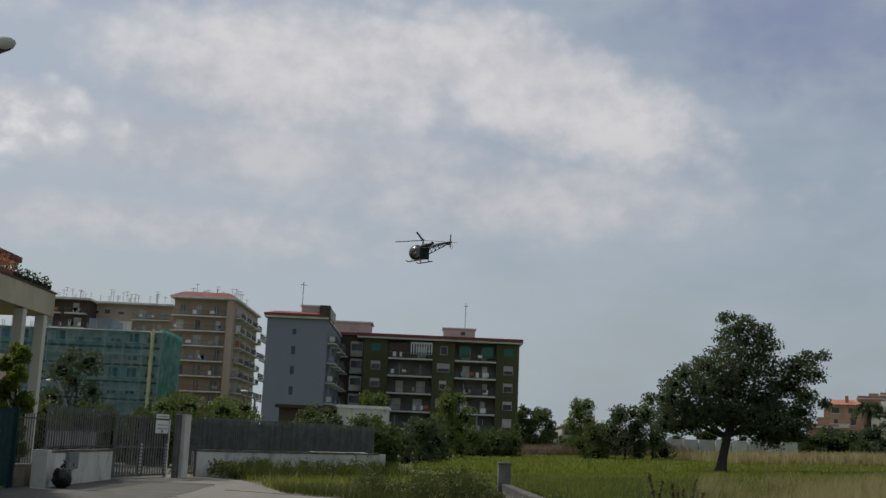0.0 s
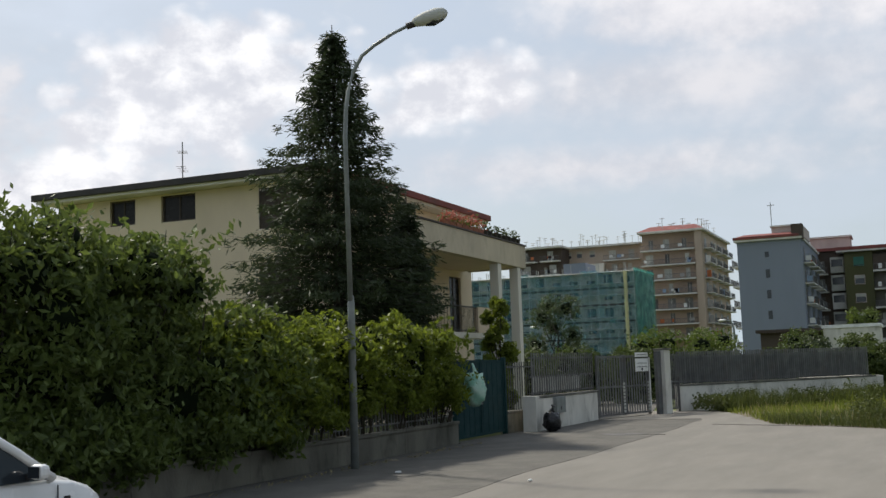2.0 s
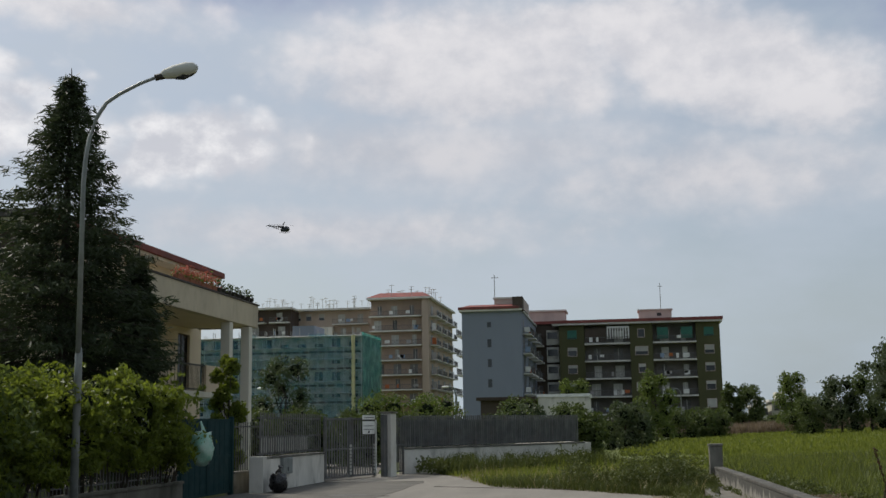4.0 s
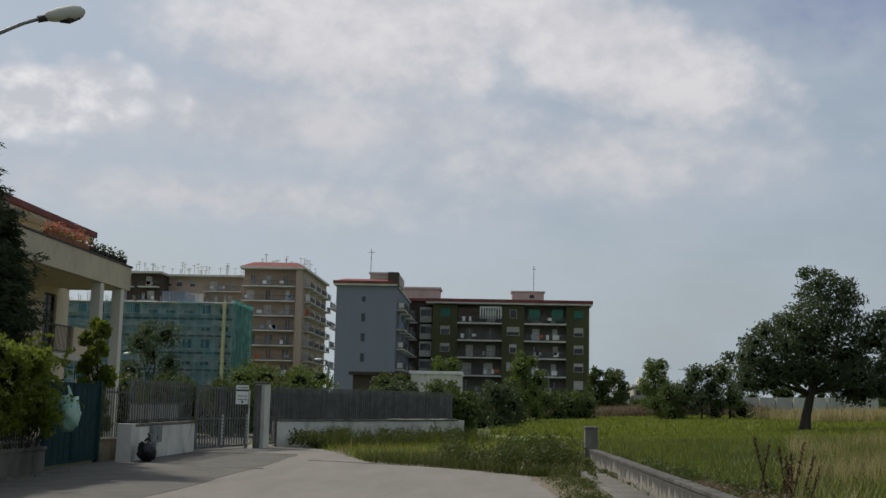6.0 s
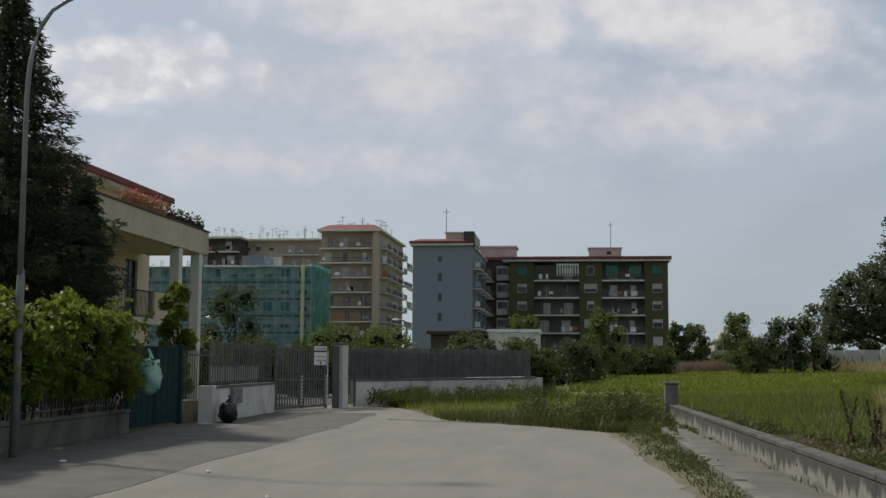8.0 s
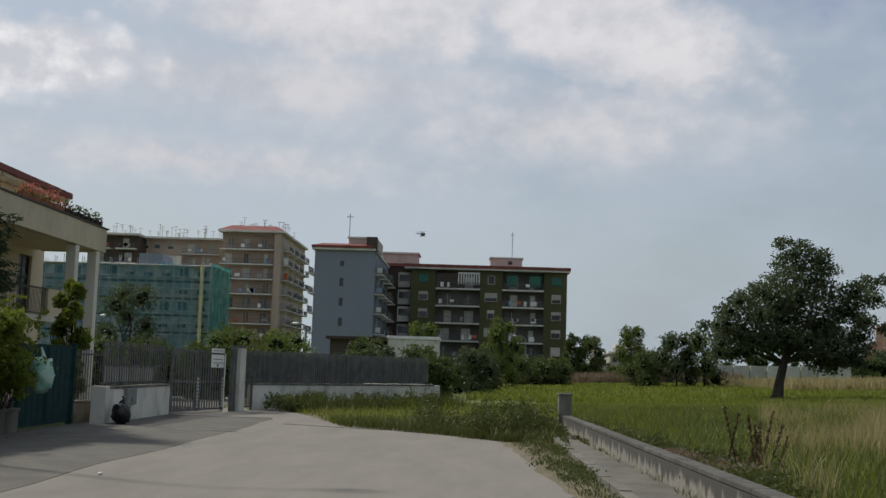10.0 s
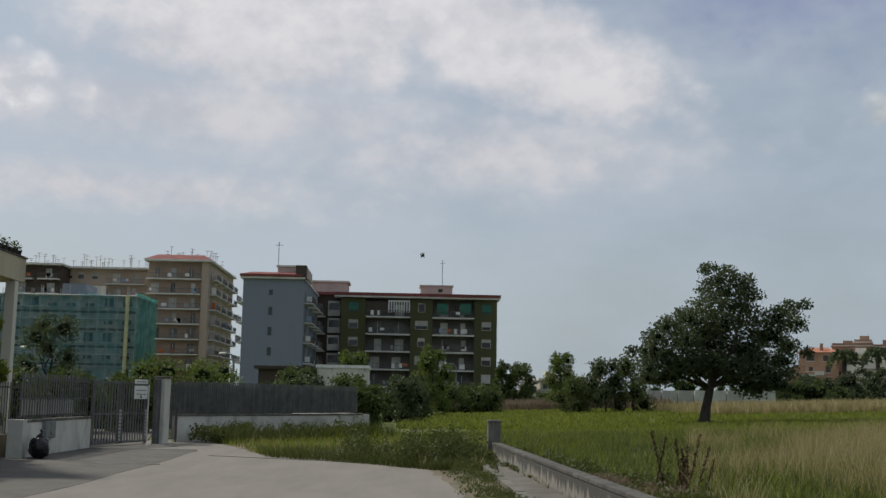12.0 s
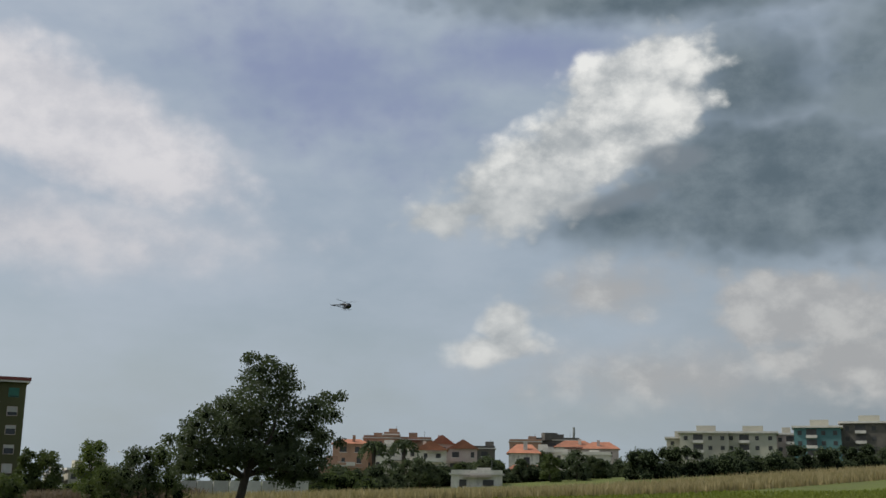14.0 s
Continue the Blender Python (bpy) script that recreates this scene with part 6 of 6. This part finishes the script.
    ws.f += [(0, 1, 2, 3), (7, 6, 5, 4), (0, 4, 5, 1), (1, 5, 6, 2), (2, 6, 7, 3), (3, 7, 4, 0)]
    ws.part("windscreen", GLASS, car)
    Mesh().box(-.79, .79, 1.57, 1.79, .28, .545).part("bumper", PAINT, car, bevel=.08)
    Mesh().box(-.6, .6, 1.786, 1.80, .40, .44).part("bumper_strip", TRIM, car)


build_car()

# ---- hill town and distant blocks ----
TOWNTILE = material("sunlit_town_tile", (0.36, 0.155, 0.09), (0.27, 0.115, 0.07), 0.5, 0.85, 0, 0, 10, 0.4, 0.4, (0.16, 0.08, 0.055), 0.35)
TEALBLOCK = material("teal_netted_front", (0.09, 0.19, 0.20), (0.06, 0.14, 0.15), 0.15, 0.9)
BRICK = material("orange_brick", (0.36, 0.225, 0.155), (0.28, 0.175, 0.12), 0.3, 0.9, 0, 0, 10, 0.3, 0.3, (0.13, 0.09, 0.07), 0.3)
PALEBLOCK = material("pale_block_render", (0.44, 0.43, 0.35), (0.36, 0.345, 0.29), 0.1, 0.9, 0, 0, 10, 0.2, 0.1, (0.2, 0.2, 0.18), 0.3)
# for flat panels: the dark inside of far windows and loggias, as colour
FARDARK = material("far_opening_shade", (0.04, 0.04, 0.042), (0.06, 0.06, 0.06), 0.5, 0.5)


def far_house(x, y, turn, w, z0, z1, storeys, wall, roof):
    """A distant house, its front from (x, y) along turn; storeys of windows and balconies, and its roof."""
    words = {BRICK: "orange brick", CREAMWHITE: "pale cream", PINKWHITE: "pinkish rendered", RECESS: "grey unfinished", WHITEWALL: "whitewashed"}[wall]
    h = thing("town_house", words + " hillside house with " + {"tile": "a tiled", "flat": "a flat", "gable": "a gabled tile", "hip": "a hipped tile"}[roof] + " roof", "house",
              at(x, y, 0, turn), "hill town houses")
    Mesh().box(0, w, 0, 9, z0, z1).part("wall", wall, h)
    if roof == "flat":
        Mesh().box(-.3, w + .3, -.4, 9.2, z1, z1 + .25).part("roof", SLAB, h)
    else:
        m = Mesh()
        k = {"tile": 1.4, "gable": 2.4, "hip": 2.0}[roof]
        i = 0 if roof == "gable" else w * .25
        if roof == "gable":
            m.v += [(-.5, -.6, z1), (w + .5, -.6, z1), (w + .5, 9.5, z1), (-.5, 9.5, z1), (w * .5, -.6, z1 + k), (w * .5, 9.5, z1 + k)]
            m.f += [(0, 1, 4), (1, 2, 5, 4), (2, 3, 5), (3, 0, 4, 5), (3, 2, 1, 0)]
        else:
            m.v += [(-.5, -.6, z1), (w + .5, -.6, z1), (w + .5, 9.5, z1), (-.5, 9.5, z1), (i, 4.5, z1 + k), (w - i, 4.5, z1 + k)]
            m.f += [(0, 1, 5, 4), (1, 2, 5), (2, 3, 4, 5), (3, 0, 4), (3, 2, 1, 0)]
        m.part("roof", TOWNTILE, h)
    u = w * random.uniform(.15, .6)
    if roof == "flat":
        Mesh().box(u, u + 2.4, 2, 5, z1 + .25, z1 + random.uniform(1.2, 2.2)).part("stair_head", wall, h)
        Mesh().tube([(w * .8, 3, z1), (w * .8, 3, z1 + 2.6)], .06, 4).part("aerial", GALV, h)
        Mesh().box(0, w, -.38, -.28, z1 + .251, z1 + .8).part("roof_parapet", wall, h)
    else:
        Mesh().box(u, u + .8, 1.2, 2.0, z1 + .3, z1 + 2.3).part("chimney", wall, h)
    for s in range(storeys):
        z = z1 - 2.9 * (s + 1)
        n = max(1, int(w / 3.2))
        for j in range(n):
            u = (j + .5) * w / n + random.uniform(-.7, .7)
            ww = random.choice((.9, 1.2, 1.8))
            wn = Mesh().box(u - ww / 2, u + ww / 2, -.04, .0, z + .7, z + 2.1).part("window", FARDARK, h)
            Mesh().box(u - ww / 2 - .15, u + ww / 2 + .15, -.15, -.041, z + .55, z + .7).part("sill", SLAB, wn)
        if w > 7 and random.random() < .75:
            u0 = random.uniform(0, w * .4)
            b = Mesh().box(u0, u0 + w * .55, -1.3, -.16, z, z + .2).part("balcony_slab", SLAB, h)
            if random.random() < .5:
                Mesh().box(u0, u0 + w * .55, -1.25, -.16, z + 2.5, z + 2.62).part("awning", random.choice((REDEDGE, PINKWHITE, RECESS)), b)
            Mesh().box(u0, u0 + w * .55, -1.3, -1.2, z + .201, z + 1.0).part("balcony_front", SLAB if random.random() < .6 else wall, b)


def far_block(x, y, turn, w, top, storeys, wall):
    b = thing("distant_block", "distant pale block of flats above the trees", "apartment block", at(x, y, 0, turn), "distant blocks")
    Mesh().box(0, w, 0, 12, -1, top).part("wall", wall, b)
    Mesh().box(-.6, w + .6, -.8, 12.6, top, top + .6).part("roof", SLAB, b)
    Mesh().box(w * .35, w * .75, 3, 9, top + .6, top + 2.6).part("stair_head", PALEBLOCK, b)
    for s in range(storeys):
        z = top - 3.1 * (s + 1)
        n = max(2, int(w / 3.4))
        for j in range(n):
            u = (j + .5) * w / n
            if j % 3 == 1:
                # no recess here: a flat panel paints the loggia's inner shade
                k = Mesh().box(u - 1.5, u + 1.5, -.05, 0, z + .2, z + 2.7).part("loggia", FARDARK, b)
                Mesh().box(u - 1.6, u + 1.6, -.9, -.051, z, z + .9).part("balcony", SLAB, k)
            else:
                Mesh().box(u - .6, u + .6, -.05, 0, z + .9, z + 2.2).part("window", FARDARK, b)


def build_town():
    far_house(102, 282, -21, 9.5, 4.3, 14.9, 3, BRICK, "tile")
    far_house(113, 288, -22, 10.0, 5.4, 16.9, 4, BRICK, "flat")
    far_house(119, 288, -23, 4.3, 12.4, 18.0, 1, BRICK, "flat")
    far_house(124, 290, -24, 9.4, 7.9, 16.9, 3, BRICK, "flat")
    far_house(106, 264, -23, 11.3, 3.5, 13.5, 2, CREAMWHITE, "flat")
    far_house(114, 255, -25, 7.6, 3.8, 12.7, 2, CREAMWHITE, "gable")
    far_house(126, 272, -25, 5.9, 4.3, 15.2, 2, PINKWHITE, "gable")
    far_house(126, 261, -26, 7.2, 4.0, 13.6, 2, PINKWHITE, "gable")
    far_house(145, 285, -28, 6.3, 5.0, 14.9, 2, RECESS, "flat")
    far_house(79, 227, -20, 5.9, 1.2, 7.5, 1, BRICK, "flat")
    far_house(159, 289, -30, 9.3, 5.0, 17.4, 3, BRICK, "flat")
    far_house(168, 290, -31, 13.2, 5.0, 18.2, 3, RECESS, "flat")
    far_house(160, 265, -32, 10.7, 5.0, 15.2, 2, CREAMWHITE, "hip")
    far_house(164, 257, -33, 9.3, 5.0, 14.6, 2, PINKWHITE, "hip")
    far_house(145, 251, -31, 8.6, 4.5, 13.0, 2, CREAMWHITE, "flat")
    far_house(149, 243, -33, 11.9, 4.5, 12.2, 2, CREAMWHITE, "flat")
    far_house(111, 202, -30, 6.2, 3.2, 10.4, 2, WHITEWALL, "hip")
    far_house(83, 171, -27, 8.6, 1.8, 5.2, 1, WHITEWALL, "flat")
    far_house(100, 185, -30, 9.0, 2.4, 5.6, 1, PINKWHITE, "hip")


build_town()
far_block(227, 305, -37, 7.7, 21.3, 3, PALEBLOCK)
far_block(224, 294, -38, 15.2, 22.5, 4, PALEBLOCK)
far_block(238, 289, -41, 16.1, 22.7, 4, PALEBLOCK)
far_block(257, 287, -42, 6.8, 22.8, 3, PINKWHITE)
far_block(244, 264, -44, 13.6, 23.5, 5, TEALBLOCK)
far_block(261, 262, -46, 15.5, 25.4, 5, RECESS)
far_block(278, 259, -48, 14.0, 25.0, 5, PALEBLOCK)
# unfinished frame and mast on the hill
fr = thing("water_tank", "rooftop tank and mast on the unfinished building", "roof tank", at(172, 288, 18.2))
Mesh().box(-2.2, 2.2, -1, 1, 0, 2.2).part("tank", RECESS, fr)
Mesh().tube([(8.5, 0, -1.5), (8.5, 0, 4.2)], .35, 4).tube([(7.8, 0, -1.5), (8.5, 0, 4.2)], .12, 4).part("mast", GALV, fr)
# long pale wall far across the field
fw = thing("field_wall", "long pale grey wall across the far field", "wall", at(0, 0), kind="structure")
for i in range(8):
    x = 32.4 + i * 2.05
    Mesh().box(x, x + 1.99, 146 - i * .35, 146.3 - i * .35, ground_z(x, 146) - .2, 3.12 + i * .03).part("panel", SHUTTERPALE, fw)
# palms below the town
def palm(x, y, h):
    z = ground_z(x, y)
    p = thing("palm_tree", "palm with a slim trunk and a drooping crown", "tree", at(x, y, z), "town palms")
    Mesh().tube([(0, 0, -.2), (.1, 0, h * .5), (0, 0, h)], [.5, .4, .42], 8).part("trunk", BARK, p, smooth=True)
    pts = []
    for i in range(26):
        a, u = i * 2.4, (i % 5) / 5
        d = Vector((math.cos(a), math.sin(a), 0))
        for j in range(16):
            s = j / 15
            pts.append(Vector((0, 0, h)) + d * (2.8 * s) + Vector((0, 0, 1.8 * s * (1 - u) - 2.6 * s * s + random.gauss(0, .12))))
    leaves("fronds", LEAF_TREE, pts, .8, p, int(x), long=1.6)


palm(80.6, 200, 10.9 - ground_z(80, 200))
palm(85.5, 197, 11.3 - ground_z(85, 197))
# low blocks far behind the field
for x, y, w, t in ((38, 300, 5, 6.8), (43, 302, 6, 7.6), (33, 298, 3, 5.6), (52, 300, 4, 5.2)):
    far_block(x, y, 0, w, t, 2, PALEBLOCK)
cr = thing("passing_car", "small white car parked on the far road", "car", at(17.3, 190, ground_z(17.3, 190) + .2))
Mesh().box(-2.0, 2.0, -.8, .8, .25, .85).part("body", WHITE, cr, bevel=.15)
Mesh().box(-1.1, 1.2, -.7, .7, .853, 1.4).part("cabin", GLASS, cr, bevel=.2)
for x in (-1.25, 1.25):
    Mesh().tube([(x, -.82, .3), (x, -.6, .3)], .3, 12).part("wheel", BLACKBAG, cr)

# ---- helicopter ----
def build_helicopter():
    DARK = material("dark_aircraft_paint", (0.018, 0.022, 0.03), (0.025, 0.03, 0.04), 3, 0.6, 0.1)
    STEEL = material("dark_tube_steel", (0.014, 0.015, 0.018), (0.024, 0.025, 0.028), 4, 0.6, 0.1)
    CANOPY = glass_material("canopy_glass", (0.012, 0.016, 0.024), 0.3)
    PALE = material("pale_blade", (0.06, 0.06, 0.065), (0.04, 0.04, 0.045), 2, 0.6)
    h = thing("helicopter", "dark light helicopter with bubble cabin and lattice tail", "helicopter")
    Mesh().ball((1.3, 0, .0), (1.35, .98, 1.08), 16, 22).part("canopy", CANOPY, h, "dark bubble canopy", True)
    Mesh().ball((.75, 0, -.38), (1.45, .95, .72), 12, 18).part("cabin", DARK, h, smooth=True)
    Mesh().box(-.5, .75, -.85, .85, -1.0, .55).part("firewall", DARK, h, bevel=.12)
    for a in (-.45, .45):
        Mesh().tube([(2.55, a * .4, -.3), (2.3, a * 1.2, .45), (1.5, a * 1.4, .86), (.5, a * 1.3, .8)], .035, 6).part("canopy_rib", STEEL, h)
    Mesh().tube([(.3, 0, .68), (-.4, 0, .75), (-1.3, 0, .78), (-1.75, 0, .8)], [.28, .34, .27, .2], 12).part("engine", STEEL, h, smooth=True)
    Mesh().tube([(-1.7, 0, .8), (-2.2, 0, .98)], [.19, .22], 10).part("exhaust", STEEL, h)
    Mesh().tube([(0, 0, .3), (0, 0, 1.62)], [.16, .09], 10).part("mast", STEEL, h)
    boom = Mesh()
    P = lambda s: [Vector((-.3 - 5.9 * s, (.42 - .34 * s) * k, .35 + .4 * s if k else -.75 + 1.35 * s)) for k in (1, -1, 0)]
    ends = [P(i / 7) for i in range(8)]
    for k in range(3):
        boom.tube([e[k] for e in ends], .06, 6)
    for i, e in enumerate(ends):
        for k in range(3):
            boom.tube([e[k], e[(k + 1) % 3]], .04, 5)
            if i < 7:
                boom.tube([e[k], ends[i + 1][(k + 1) % 3]], .028, 5)
    boom.part("lattice_boom", STEEL, h)
    Mesh().tube([(-.9, 0, .75), (-6.25, 0, .78)], .05, 6).part("drive_shaft", STEEL, h)
    Mesh().box(-5.3, -4.8, -.95, .95, .5, .54).part("tailplane", DARK, h, bevel=.015)
    Mesh().tube([(-6.2, 0, .7), (-6.55, 0, -.1), (-6.2, 0, -.35)], .03, 6).part("tail_guard", STEEL, h)
    for s in (1, -1):
        sk = Mesh().tube([(2.45, s * .92, -1.12), (2.2, s * .92, -1.30), (1.5, s * .92, -1.36), (-1.1, s * .92, -1.36)], .075, 8).part("skid", STEEL, h)
        for x in (1.35, -.4):
            Mesh().tube([(x, s * .5, -.8), (x, s * .92, -1.36)], .065, 6).part("strut", STEEL, sk)
    rotor = new("main_rotor")
    rotor.parent = h
    Mesh().tube([(0, 0, -.06), (0, 0, .1)], .2, 10).part("hub", STEEL, rotor)
    for i in range(3):
        b = Mesh().box(.15, 5.1, -.14, .14, -.018, .018).part("blade", PALE, rotor)
        b.matrix_basis = pose(0, 0, 0, 5, -2, i * 120)
    tail = new("tail_rotor")
    tail.parent = h
    Mesh().box(-.07, .07, -.05, .05, -.88, .88).part("blade", PALE, tail)
    return h, rotor, tail


helicopter, main_rotor, tail_rotor = build_helicopter()


def motions():
    # seconds, place, heading (0: to the right, 90: straight away), nose down, bank
    way = [(0, -0.6, 152, 27.4, 128, 0, 0), (0.5, -37.7, 188.8, 31.9, 117, 1, 0), (1, -70.2, 191.3, 30.5, 103, 3, 0), (1.5, -92.4, 199.1, 33.9, 86, 4, 4), (2, -117.6, 235.2, 44.6, 72, 3, 8),
           (2.5, -136.9, 286.7, 58.7, 56, 3, 6), (3, -147.3, 334.9, 70.7, 46, 0, 0), (3.5, -142.3, 369.7, 75.7, 43, 0, 0), (4, -124.6, 400.4, 76.8, 42, 0, 0), (4.2, -119.7, 412.1, 76.8, 42, 0, 0),
           (5.2, -104.5, 473, 62.5, 36, 5, 2), (6.3, -109.2, 539.8, 44.7, 22, 4, 4), (7.5, -106, 611, 50, 0, 3, 6), (8.5, -77, 664, 61, -32, 3, 6), (9, -47.2, 688.6, 78.3, -49, 4, 4),
           (10, -30, 672, 82, -52, 4, 2), (11.3, -7.4, 640, 84.3, -64, 3, 2), (12, 11.9, 640, 83.4, -80, 6, 0), (12.5, 33.5, 619.8, 73.2, -74, 8, -3), (13, 66.2, 554, 57.9, -66, 2, -6),
           (13.5, 106, 494.6, 65.2, -57, -3, -6), (14, 150.7, 408, 74.3, -46, 0, -3)]
    walk(helicopter, [(t, at(x, y, z, hd) @ pose(0, 0, 0, bank, nose, 0)) for t, x, y, z, hd, nose, bank in way])
    steps = [i / 30 for i in range(421)]
    walk(main_rotor, [(t, pose(0, 0, 1.6, 0, 0, (12 - 66 * i) % 360)) for i, t in enumerate(steps)])
    walk(tail_rotor, [(t, pose(-6.3, .2, .75, 0, (80 * i) % 360, 0)) for i, t in enumerate(steps)])


motions()
